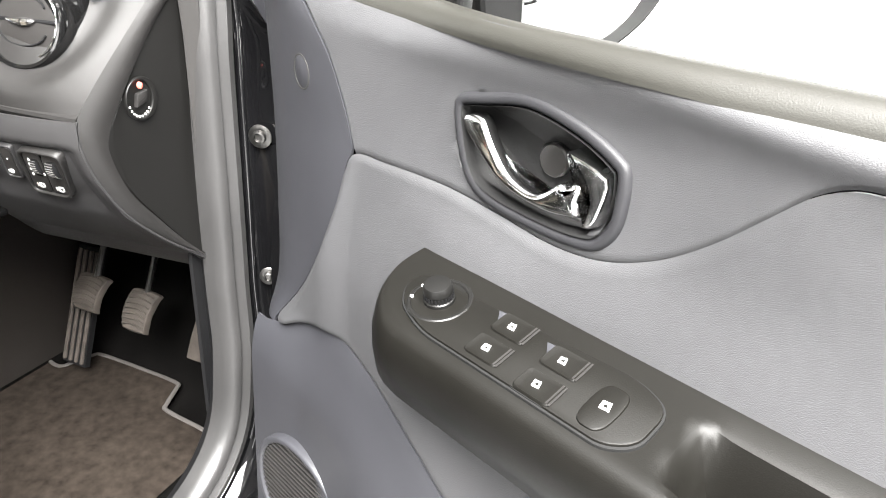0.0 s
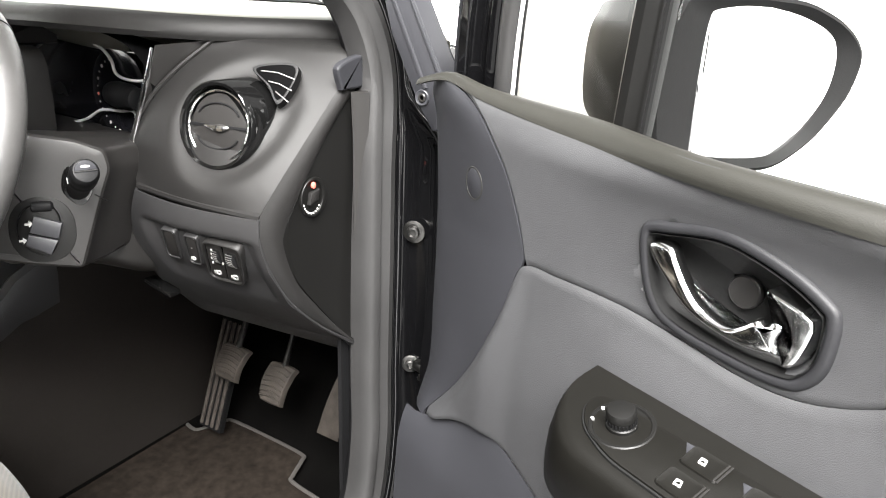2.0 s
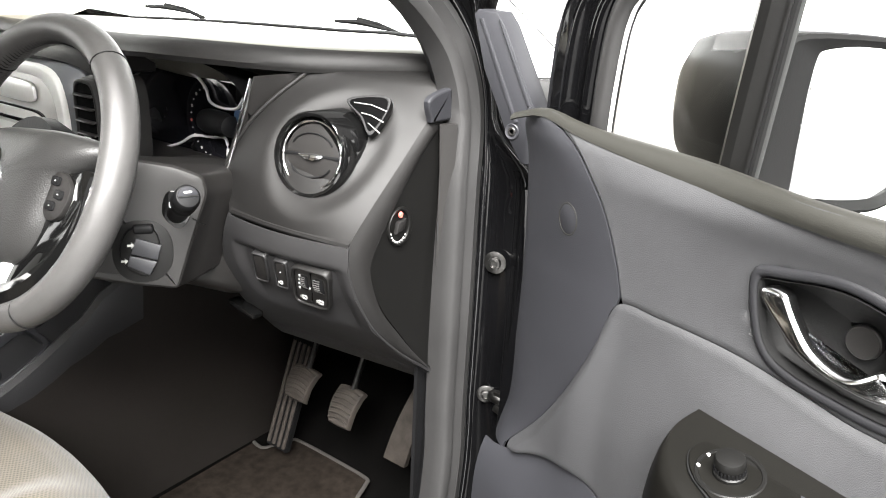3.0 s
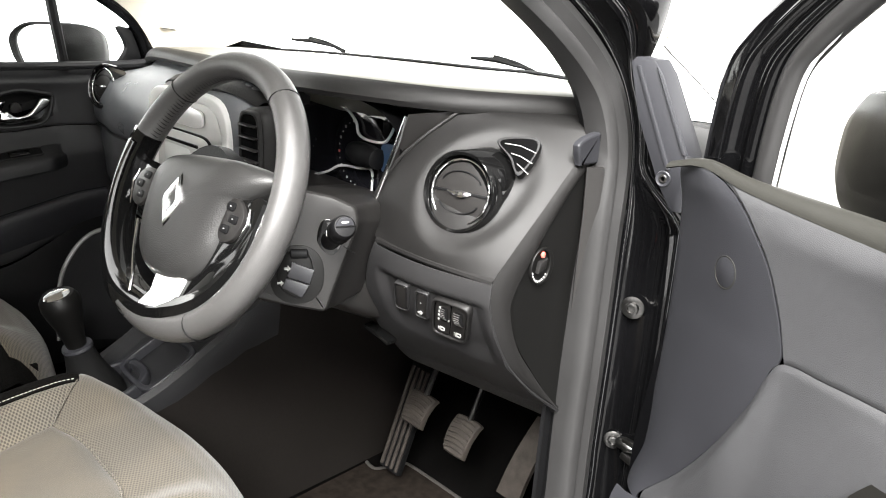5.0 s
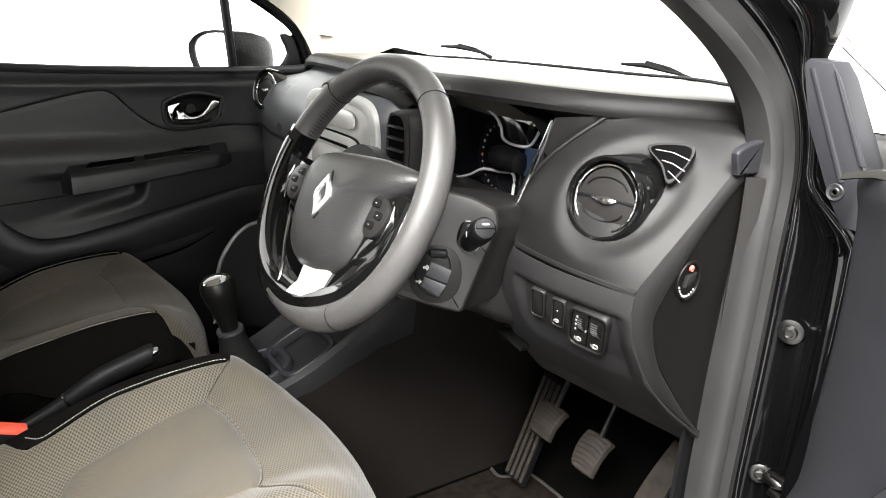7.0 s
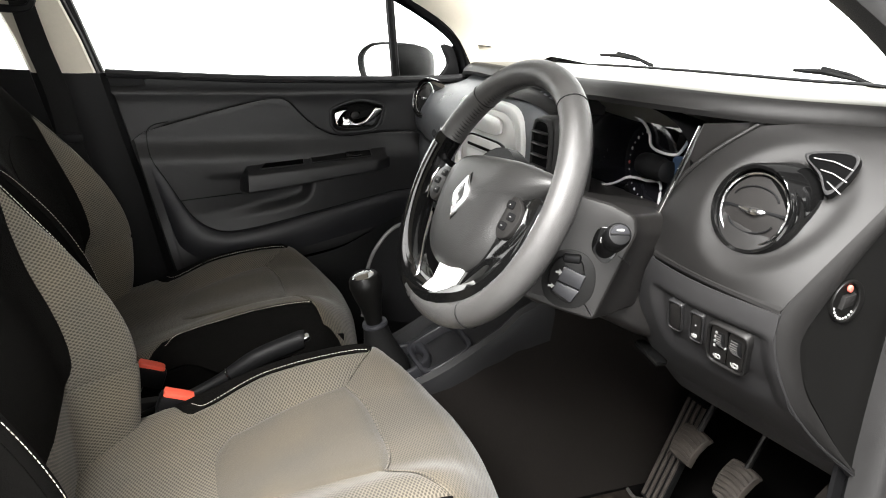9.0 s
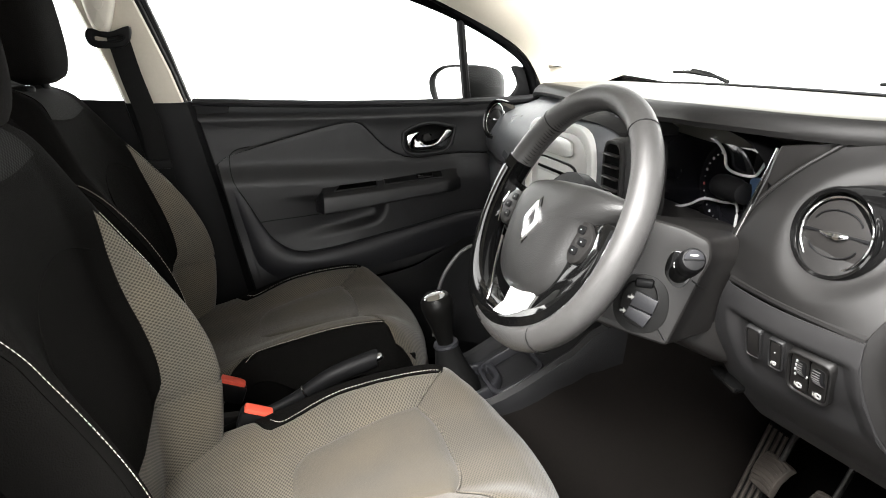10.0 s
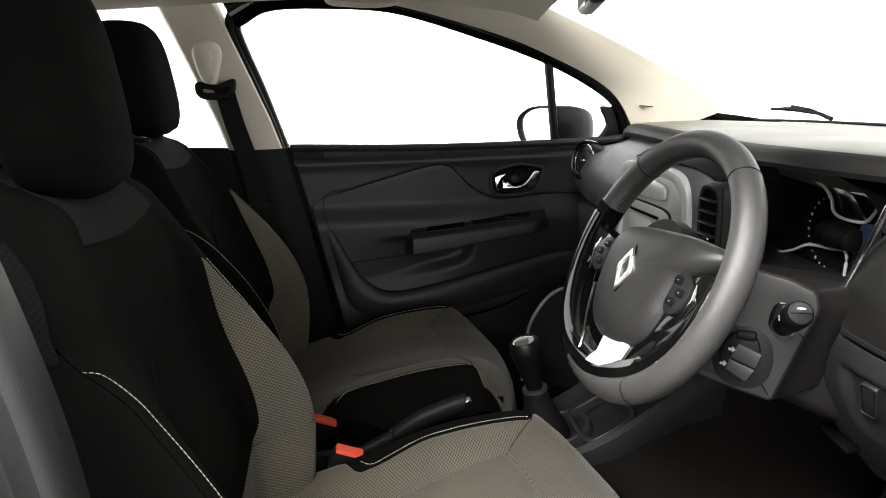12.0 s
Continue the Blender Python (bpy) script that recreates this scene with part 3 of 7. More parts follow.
def rear_card(sx):
    def f(u, v):
        y = (-0.22 if sx < 0 else -0.42) - 1.0 * u
        z = 0.34 + (0.788 + 0.04 * u) * v
        return Vector((sx * (0.705 - 0.03 * math.sin(math.pi * min(1, v * 1.3)) + 0.012 * step(0.9, 1, v)), y, z))
    return f
part("rear_door_card", sheet(rear_card(-1), 10, 12, 0.03), BLACKTRIM, body, "black rear door trim card")
part("rear_door_card", sheet(rear_card(1), 10, 12, 0.03), BLACKTRIM, body, "black rear door trim card")
for sx in (-1, 1):
    part("c_pillar_trim", loft([[Vector((sx * x, y + a, z)) for x, y in ((0.70, 0), (0.655, 0.02), (0.65, 0.20), (0.70, 0.3))] for a, z in ((-1.45, 1.10), (-1.55, 1.30), (-1.72, 1.47))]), BEIGE, body)
part("b_pillar_trim", loft([[Vector((x, y + a, z)) for x, y in ((0.73, -0.05), (0.655, -0.04), (0.645, 0.0), (0.66, 0.035), (0.70, 0.05))] for a, z in ((-0.34, 0.36), (-0.35, 0.7), (-0.375, 0.95), (-0.43, 1.2), (-0.50, 1.48))]), ENDBLACK, body)
part("tailgate_trim", sheet(lambda u, v: Vector((-0.70 + 1.4 * u, -1.75, 0.3 + 0.85 * v)), 4, 4, 0.03), BLACKTRIM, body)

# rear bench
bench = thing("rear_bench", (0, -1.1, 0.3), "black cloth rear bench seat", "bench seat")
part("cushion", block((0, -0.95, 0.50), (1.24, 0.46, 0.2), 0.06, segs=4), SEATBLACK, bench)
part("backrest", block((0, -1.28, 0.82), (1.24, 0.16, 0.62), 0.06, Matrix.Rotation(0.38, 4, "X"), 4), SEATBLACK, bench)

# wipers lying under the windscreen
def wiper(a, b, label):
    w = thing("windscreen_wiper", a, label, "wiper", "windscreen wipers")
    a, b = Vector(a), Vector(b)
    part("blade", tube([a, a.lerp(b, 0.5) + Vector((0, 0, 0.006)), b], [0.004, 0.007, 0.003], 6), BLACKRUBBER, w)
    m = a.lerp(b, 0.45) + Vector((0, 0, 0.012))
    part("arm", tube([m, m.lerp(b, 0.6) + Vector((0, 0.01, 0.003)), b + Vector((0.03, 0.02, -0.012))], [0.005, 0.004, 0.006], 6), BLACKTRIM, w)
wiper((0.060, 1.235, 1.206), (0.235, 1.215, 1.197), "black windscreen wiper resting on the scuttle")
wiper((-0.60, 1.17, 1.208), (-0.43, 1.19, 1.200), "black windscreen wiper tip at the screen's foot")

# inside mirror
rv = thing("rear_view_mirror", (0, 0.42, 1.44), "black rear view mirror under the headlining", "mirror")
part("housing", block((0.0, 0.425, 1.455), (0.235, 0.035, 0.075), 0.016, Matrix.Rotation(-0.25, 4, "Z"), 3), SMOOTH, rv)
part("glass", block((0.004, 0.409, 1.455), (0.220, 0.004, 0.064), 0.0015, Matrix.Rotation(-0.25, 4, "Z"), 1), MIRROR, rv)
part("stem", tube([(0, 0.44, 1.46), (0, 0.48, 1.475), (0, 0.53, 1.478)], 0.010), SMOOTH, rv)


# ---- dashboard ----
dash = thing("dashboard", (0, 0.9, 0.7), "dark grey grained plastic dashboard", "dashboard")
LIPY = curve_at([(-0.74, 0.80), (-0.66, 0.76), (-0.50, 0.71), (-0.2, 0.66), (0.05, 0.62), (0.25, 0.595), (0.36, 0.592), (0.43, 0.612), (0.50, 0.642), (0.56, 0.682), (0.61, 0.735), (0.65, 0.79), (0.69, 0.84), (0.74, 0.86)])
LIPZ = curve_at([(-0.74, 1.13), (-0.66, 1.140), (-0.50, 1.158), (-0.2, 1.164), (0.2, 1.168), (0.36, 1.172), (0.56, 1.168), (0.65, 1.166), (0.70, 1.160), (0.74, 1.14)])

def pad_ring(x):
    y, z = LIPY(x), LIPZ(x)
    far = 1.20 - 0.20 * abs(x / 0.72) ** 2.4
    return [Vector((x, *q)) for q in ((y + 0.05, z + 0.004), (y + 0.012, z - 0.003), (y + 0.003, z - 0.002), (y, z + 0.004), (y + 0.004, z + 0.014), (y + 0.012, z + 0.0215), (y + 0.026, z + 0.026), (y + 0.055, z + 0.028),
                                      (y + 0.12, z + 0.030), ((y + far) / 2, z + 0.030), (far - 0.06, z + 0.022), (far, z + 0.010), (far, z - 0.12), (y + 0.25, z - 0.12))]
# top pad, lightened in colour for the glare it carries
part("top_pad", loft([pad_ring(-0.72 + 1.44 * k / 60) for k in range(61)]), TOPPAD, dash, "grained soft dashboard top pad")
def brow(u, v):
    x = -0.70 + 1.40 * u
    y, z = LIPY(x), LIPZ(x)
    q = ((0.013, -0.0040), (0.002, -0.0035), (-0.0012, 0.004), (0.0026, 0.0146), (0.0108, 0.0226), (0.021, 0.0262))
    i = min(int(v * 5), 4)
    f = v * 5 - i
    return Vector((x, y + q[i][0] + (q[i + 1][0] - q[i][0]) * f, z + q[i][1] + (q[i + 1][1] - q[i][1]) * f))
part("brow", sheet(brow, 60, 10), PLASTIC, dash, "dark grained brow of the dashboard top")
# defroster slot along the top
part("defroster_grille", tube([Vector((x, 1.13 - 0.16 * abs(x / 0.72) ** 2.4, LIPZ(x) + 0.026)) for x in np.linspace(-0.5, 0.5, 25)], 0.007, 6, flat=(1.4, 0.5)), BLACKTRIM, dash)

# driver's vent panel between instrument pod and door end
FL = spl([(0.495, 0.592, 0.980), (0.463, 0.612, 1.022), (0.488, 0.625, 1.08), (0.520, 0.650, 1.125), (0.556, 0.690, 1.168)], 8)
FR = spl([(0.707, 0.604, 0.976), (0.712, 0.628, 1.010), (0.717, 0.676, 1.060), (0.716, 0.735, 1.112), (0.712, 0.795, 1.160)], 8)
VC = Vector((0.625, 0.622, 1.073))
def fascia(u, v):
    k = v * (len(FL) - 1)
    i = min(int(k), len(FL) - 2)
    a, b = FL[i].lerp(FL[i + 1], k - i), FR[i].lerp(FR[i + 1], k - i)
    p = a.lerp(b, u)
    p.y -= 0.030 * math.sin(math.pi * u) * math.sin(math.pi * min(1, v * 0.9 + 0.05)) ** 0.8
    d = math.hypot(p.x - VC.x, p.z - VC.z)
    p.y += 0.012 * (1 - step(0.052, 0.080, d))
    return p
def fascia_full(u, v):
    if v <= 0.9:
        return fascia(u, v / 0.9)
    p = fascia(u, 1.0)
    return p.lerp(Vector((p.x, max(LIPY(p.x) + 0.02, p.y + 0.005), LIPZ(p.x) + 0.007)), (v - 0.9) / 0.1)
part("vent_panel", sheet(fascia_full, 40, 44, 0.004), PLASTIC, dash, "grained vent panel beside the instruments")

# lower knee panel with the switch recess
RIDGE = spl([(0.712, 0.795, 1.160), (0.716, 0.735, 1.112), (0.717, 0.676, 1.060), (0.712, 0.628, 1.010), (0.707, 0.604, 0.976), (0.707, 0.603, 0.945), (0.708, 0.616, 0.905), (0.710, 0.648, 0.850), (0.716, 0.70, 0.795), (0.728, 0.757, 0.750)], 6)
KZ, KX, KY = (0.750, 0.795, 0.850, 0.905, 0.945, 0.976), (0.728, 0.716, 0.710, 0.708, 0.707, 0.707), (0.757, 0.700, 0.648, 0.616, 0.603, 0.604)
def knee(u, v):
    top = Vector((0.488, 0.590, 0.977)).lerp(Vector((0.704, 0.602, 0.975)), u)
    mid = Vector((0.452, 0.604, 0.880)).lerp(Vector((0.702, 0.628, 0.878)), u)
    bot = Vector((0.415, 0.690, 0.768)).lerp(Vector((0.728, 0.755, 0.752)), u)
    t = min(1.0, v / 0.86)
    p = top * (1 - t) ** 2 + mid * 2 * t * (1 - t) + bot * t * t
    p = p + (mid - (top + bot) * 0.5) * (2 * t * (1 - t)) * 0.9
    p.y -= 0.014 * math.sin(math.pi * u) * (1 - t)
    x, z = p.x, p.z
    p = p.lerp(Vector((float(np.interp(z, KZ, KX)), float(np.interp(z, KZ, KY)), z)), step(0.93, 1.0, u))
    rec = step(0.506, 0.530, x) * (1 - step(0.683, 0.695, x)) * (1 - step(0.940, 0.949, z)) * step(0.838, 0.880, z)
    p.y += 0.009 * rec
    p.x += 0.012 * (1 - step(0.0, 0.06, u)) * step(0.0, 0.25, t)
    p.y += 0.016 * (1 - step(0.0, 0.07, u))
    if v > 0.86:
        f = (v - 0.86) / 0.14
        p += Vector((0.001, 0.029 + 0.006 * f, -0.038 + 0.010 * step(0.9, 1.0, u))) * f
    return p
part("knee_panel", sheet(knee, 90, 70, 0.004), KNEE, dash, "dark grey lower knee panel with a switch recess")
part("ledge", loft([[fascia(u, 0.0) + Vector((0, a, b)) for a, b in ((0.0035, 0.006), (-0.0012, 0.003), (-0.0022, -0.001), (-0.0005, -0.0045), (0.008, -0.007), (0.012, 0.004))] for u in np.linspace(0, 1, 24)]), PLASTIC, dash, "overhanging lower edge of the vent panel")
part("ridge", tube([p + Vector((0.0002, -0.0008, 0)) for p in RIDGE[24:]], 0.0016, 8), KNEE, dash, "crisp edge of the knee panel")
def under(u, v):
    p = knee(u, 1.0)
    return p.lerp(Vector((p.x, 0.98, p.z + 0.03)), v)
part("knee_panel_underside", sheet(under, 10, 6, 0.003), BLACKTRIM, dash)

# end frame and end panel, seen with the door open
ARC = spl([(0.720, 0.790, 1.128), (0.722, 0.742, 1.094), (0.722, 0.697, 1.048), (0.720, 0.654, 0.990), (0.718, 0.634, 0.955), (0.718, 0.632, 0.930), (0.719, 0.650, 0.881), (0.721, 0.684, 0.835), (0.724, 0.728, 0.782), (0.728, 0.785, 0.724)], 6)
def strip(u, v):
    k = v * (len(RIDGE) - 1)
    i = min(int(k), len(RIDGE) - 2)
    a, b = RIDGE[i].lerp(RIDGE[i + 1], k - i), ARC[i].lerp(ARC[i + 1], k - i)
    p = a.lerp(b, u)
    p.x += 0.004 * math.sin(math.pi * u)
    return p
part("end_frame", sheet(strip, 6, 54, 0.004), PLASTIC, dash, "curved end frame of the dashboard")
def endp(u, v):
    k = v * (len(ARC) - 1)
    i = min(int(k), len(ARC) - 2)
    a = ARC[i].lerp(ARC[i + 1], k - i)
    p = a.lerp(Vector((0.724, max(0.768, a.y + 0.004), a.z)), u)
    p.x -= 0.003
    p.x -= 0.004 * (1 - step(0.0, 0.03, u))
    return p
ep = part("end_panel", sheet(endp, 24, 54, 0.004), ENDBLACK, dash, "smooth black end panel with a key switch")
part("panel_gap", tube([endp(0.0, v) for v in np.linspace(0.0, 1.0, 40)], 0.0022, 6), BLACKRUBBER, ep)
tp2 = plane_of((0.7195, 0.685, 0.987), (0, 1, 0), (0, 0, 1))
part("switch_ring", ring_plate(oval(0, 0, 0.024, 0.026, 28), oval(-0.003, 0, 0.019, 0.022, 28), tp2, -0.003, 0.0024, 0.0015), ENDBLACK, ep)
part("key_slot", pad([(-0.010, -0.008), (0.006, -0.004), (0.008, 0.010), (-0.007, 0.007)], tp2, -0.004, 0.004, 0.0015), PLASTIC, ep)
part("airbag_symbol", pad(oval(-0.001, 0.016, 0.0032, 0.0042, 14), tp2, 0.0, 0.0032, 0.0005), REDINK, ep, "red warning symbol")
arcb = bmesh.new()
for k in range(9):
    t = radians(200 + k * 15)
    c = (-0.003 + 0.0165 * math.cos(t), 0.0205 * math.sin(t))
    pad(oval(c[0], c[1], 0.0011, 0.0015, 8), tp2, 0.0, 0.0015, 0.0003, bm=arcb)
part("printed_arc", arcb, WHITEINK, ep, "white printed lettering as an arc of bars")
# upper end cap next to the pillar
capp = plane_of((0.7275, 0.002, 0), (0, 1, 0), (0, 0, 1))
part("end_cap", pad(flat2([(0.726, 1.138), (0.729, 1.146), (0.745, 1.152), (0.768, 1.156), (0.774, 1.152), (0.779, 1.119), (0.776, 1.1155), (0.738, 1.1155), (0.734, 1.118)], 3), capp, -0.010, 0.0, 0.003), FRONTTRIM, dash, "grey grained end cap", 18)
part("pillar_foot_trim", loft([[Vector((0.724, y0 + 0.002, z)), Vector((0.7265, y0, z)), Vector((0.731, y0 + 0.003, z)), Vector((0.742, y1, z)), Vector((0.730, y1 + 0.008, z))] for y0, y1, z in ((0.752, 0.770, 1.112), (0.756, 0.769, 1.05), (0.756, 0.768, 0.97), (0.759, 0.770, 0.86), (0.764, 0.776, 0.78), (0.772, 0.786, 0.735))]), SMOOTH, dash, "grey pillar foot trim")

def air_vent(c, axis, flip, label):
    v = part("air_vent", lathe(c, axis, [(0.0555, -0.030), (0.0565, -0.004), (0.0555, 0.006), (0.0525, 0.010), (0.049, 0.009), (0.0470, 0.004), (0.0455, -0.012), (0.0455, -0.03)], 44), PIANO, dash, label)
    ax = Vector(axis).normalized()
    s = ax.cross(Vector((0, 0, 1))).normalized()
    w = s.cross(ax)
    o = Vector(c)
    part("chrome_ring", tube([o + ax * 0.003 + s * (0.0435 * math.cos(t)) + w * (0.0435 * math.sin(t)) for t in np.linspace(0, 2 * math.pi, 40, False)], 0.0017, 8, True), CHROME, v)
    part("disc", lathe(o, ax, [(0.0425, -0.012), (0.0425, -0.003), (0.040, 0.0005), (0.028, 0.003), (0.012, 0.004)], 36), SMOOTH, v)
    for sg in (-1, 1):
        arcl = [o + ax * 0.0036 + s * (0.030 * math.cos(t)) + w * (sg * (0.010 + 0.018 * math.sin(t))) for t in np.linspace(0.25, math.pi - 0.25, 14)]
        part("groove", tube(arcl, 0.0012, 6), BLACKTRIM, v)
    part("slit", block(o + ax * 0.002, (0.082, 0.004, 0.004), 0.001, Matrix(((s.x, ax.x, w.x, 0), (s.y, ax.y, w.y, 0), (s.z, ax.z, w.z, 0), (0, 0, 0, 1)))), BLACKTRIM, v)
    fin = [o + ax * 0.006 + s * (-0.018 + 0.036 * k / 8) - w * (0.002 * math.sin(math.pi * k / 8)) for k in range(9)]
    part("finger_tab", tube(fin, [0.0012, 0.003, 0.0044, 0.005, 0.0046, 0.004, 0.003, 0.002, 0.001], 8), CHROME, v)
    return v

air_vent(VC + Vector((-0.009, 0.011, -0.003)), (0.20, -0.95, 0.20), 1, "round air vent in a piano black ring")
bz = part("vent_shell", loft([[VC + Vector((-0.006 + 0.049 * math.cos(t) * k, 0.022 + j, -0.002 + 0.054 * math.sin(t) * k)) for t in np.linspace(0, 2 * math.pi, 32, False)] for k, j in ((1.02, 0.04), (1.02, -0.004), (0.97, -0.008), (0.90, -0.002))]), PIANO, dash, "piano black shell of the vent")
air_vent((-0.619, 0.636, 1.080), (0.20, -0.95, 0.22), -1, "round air vent in a piano black ring")

# side-window demister
gq = plane_of((0.664, 0.684, 1.119), (0.80, 0.52, 0.12), (-0.12, 0.40, 0.85))
def gp(a, b, h):
    return gq(a * 0.82, b * 0.82, h)
gr = part("side_demister", ring_plate(flat2([(-0.032, 0.030), (0.010, 0.034), (0.036, 0.026), (0.028, 0.0), (0.002, -0.030), (-0.012, 0.0)]), flat2([(-0.027, 0.027), (0.010, 0.030), (0.031, 0.023), (0.024, 0.0), (0.002, -0.023), (-0.008, 0.001)]), gp, -0.012, 0.0046, 0.0006), BLACKTRIM, dash, "triangular side window demister")
# flat black plate, coloured as the shade between the slats
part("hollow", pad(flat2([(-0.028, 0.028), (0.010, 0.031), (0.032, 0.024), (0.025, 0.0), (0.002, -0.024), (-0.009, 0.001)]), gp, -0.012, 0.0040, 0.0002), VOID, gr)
for k in range(3):
    y0 = 0.020 - 0.017 * k
    part("slat", tube([gp(-0.020 + 0.010 * k, y0 + 0.004, 0.0046), gp(0.006, y0 - 0.002, 0.0056), gp(0.030 - 0.006 * k, y0 - 0.014, 0.0046)], 0.0009, 6), GRAPHITE, gr)

# switches in the knee panel recess, all leaning a little
kq = plane_of((0.600, 0.6025, 0.903), (0.995, 0.105, 0.0), (0.0, -0.44, 0.90))
def kp(a, b, h):
    return kq(a + 0.32 * b, b, h)
def box2(x0, x1, y0, y1, grow=0.0, n=24, power=7):
    return oval((x0 + x1) / 2, (y0 + y1) / 2, (x1 - x0) / 2 + grow, (y1 - y0) / 2 + grow, n, power)
def dash_switch(x0, x1, y0, y1, name, label):
    part("switch_pocket", ring_plate(box2(x0, x1, y0, y1, 0.0042), box2(x0, x1, y0, y1, 0.0014), kp, -0.014, 0.0022, 0.0012), KNEE, dash, "raised rim of a switch pocket")
    part("switch_gap", pad(box2(x0, x1, y0, y1, 0.0016), kp, -0.014, 0.0002, 0.0002), BLACKRUBBER, dash)
    return part(name, pad(box2(x0, x1, y0, y1), kp, -0.014, 0.0016, 0.0010), SMOOTH, dash, label)
dash_switch(-0.0602, -0.0414, -0.014, 0.034, "blank_cover", "blank switch cover")
dash_switch(-0.0215, -0.0052, -0.016, 0.032, "rocker_switch", "rocker switch with a white symbol")
part("switch_bezel", ring_plate(box2(0.010, 0.0655, -0.036, 0.033, 0.0045, 32, 6), box2(0.010, 0.0655, -0.036, 0.033, 0.0, 32, 6), kp, -0.014, 0.0042, 0.0022), PLASTIC, dash, "bezel of the light level switches")
part("switch_gap", pad(box2(0.010, 0.0655, -0.036, 0.033, 0.0006, 32, 6), kp, -0.014, 0.0006, 0.0004), PIANO, dash)
for x0, x1, w0, w1, r, name in ((0.0118, 0.0375, 0.0235, 0.0335, 0.0150, "level_switch"), (0.0392, 0.0640, 0.0460, 0.0590, 0.0160, "dimmer_switch")):
    lev = part(name, pad(box2(x0, x1, -0.0345, 0.0315), kp, -0.014, 0.0020, 0.0012), SMOOTH, dash, "light level switch with a ribbed thumbwheel")
    part("wheel_slot", pad(box2(w0, w1, -0.0060, 0.0225, 0.0010, 20, 5), kp, -0.004, 0.0024, 0.0003), BLACKRUBBER, lev)
    c, ax = kp((w0 + w1) / 2, 0.0082, -0.0085), kp(1, 0, 0) - kp(0, 0, 0)
    hwid = (w1 - w0) / 2
    tw = part("thumbwheel", lathe(c, ax, [(r - 0.002, -hwid), (r, -hwid + 0.0015), (r, hwid - 0.0015), (r - 0.002, hwid)], 32), BLACKTRIM, lev)
    for k in range(11):
        t = radians(-55 + 11 * k)
        b, h = 0.0082 + r * math.sin(t), -0.0085 + r * math.cos(t)
        part("rib", tube([kp(w0 + 0.0012 - 0.32 * (b - 0.0082), b, h), kp(w1 - 0.0012 - 0.32 * (b - 0.0082), b, h)], 0.0006, 5), GRAPHITE, tw)
for a, b in ((0.0205, 0.0205), (0.0195, 0.0125), (0.0190, 0.0040), (0.0190, -0.0050)):
    part("printed_mark", pad(oval(a, b, 0.0016, 0.0024, 10, 4), kp, 0.001, 0.0026, 0.0003), WHITEINK, dash)
part("printed_mark", pad(oval(0.0356, -0.0023, 0.0018, 0.0028, 10), kp, 0.001, 0.0026, 0.0003), WHITEINK, dash)
part("printed_mark", pad(oval(-0.0140, 0.0132, 0.0014, 0.0010, 10), kp, 0.001, 0.0021, 0.0003), WHITEINK, dash)
for a, b, rx, ry in ((0.0255, -0.0240, 0.0050, 0.0046), (0.0535, -0.0255, 0.0052, 0.0050), (-0.0140, -0.0080, 0.0032, 0.0034)):
    part("printed_symbol", ring_plate(oval(a, b, rx, ry, 16, 3), oval(a + 0.0008, b, rx * 0.42, ry * 0.42, 16, 3), kp, 0.001, 0.0027, 0.0003), WHITEINK, dash)
    part("printed_symbol", pad(oval(a - rx - 0.0014, b, 0.0007, ry * 0.7, 10, 4), kp, 0.001, 0.0027, 0.0003), WHITEINK, dash)
# coin slot under the column
part("coin_slot", block((0.455, 0.640, 0.806), (0.060, 0.02, 0.009), 0.003, Matrix.Rotation(0.15, 4, "Y")), PIANO, dash)

# instrument pod: hollow behind the lip, its shade put into the black colour
CY = 0.722
pod = part("instrument_pod", loft([[Vector((x, y, z)) for x, z in oval(0.265 + dx, 1.070, 0.235 * k, 0.100 * k2, 40, 3.5)] for y, k, k2, dx in ((0.628, 1.0, 1.0, 0.0), (0.66, 0.98, 0.97, 0.0), (CY, 0.93, 0.90, -0.01))], cap=False), VOID, dash, "instrument pod hollow with its shade in the colour")
part("face", pad(oval(0.262, 1.062, 0.222, 0.092, 40, 3.5), plane_of((0, CY, 0), (1, 0, 0), (0, 0, 1)), -0.01, 0.0, 0.001), DIAL, pod, "glossy black instrument face")
fp = plane_of((0, CY - 0.004, 0), (1, 0, 0), (0, 0, 1))
 
loopo = flat2([(0.030, 1.046), (0.050, 1.075), (0.095, 1.114), (0.155, 1.138), (0.215, 1.142), (0.270, 1.132), (0.296, 1.115), (0.304, 1.096), (0.328, 1.089), (0.368, 1.091), (0.384, 1.104), (0.402, 1.134)], 6, False)
# dial rims coloured bright, as chrome that catches light
part("dial_rim", tube([fp(a, b, 0.010) for a, b in loopo], 0.0024, 8), BRIGHT, pod, "chrome rim round the rev counter, brightness in its colour")
loop2 = flat2([(0.030, 1.046), (0.040, 1.026), (0.064, 1.010), (0.105, 0.995), (0.155, 0.998), (0.213, 1.014), (0.254, 1.033), (0.305, 1.038), (0.340, 1.040), (0.342, 1.005)], 6, False)
part("dial_rim", tube([fp(a, b, 0.010) for a, b in loop2], 0.0024, 8), BRIGHT, pod, "chrome rim round the rev counter, brightness in its colour")
part("dial_hub", lathe((0.300, CY - 0.002, 1.060), (0, -1, 0), [(0.074, 0.0), (0.073, 0.004), (0.070, 0.0055), (0.050, 0.0055)], 40), DIAL, pod)
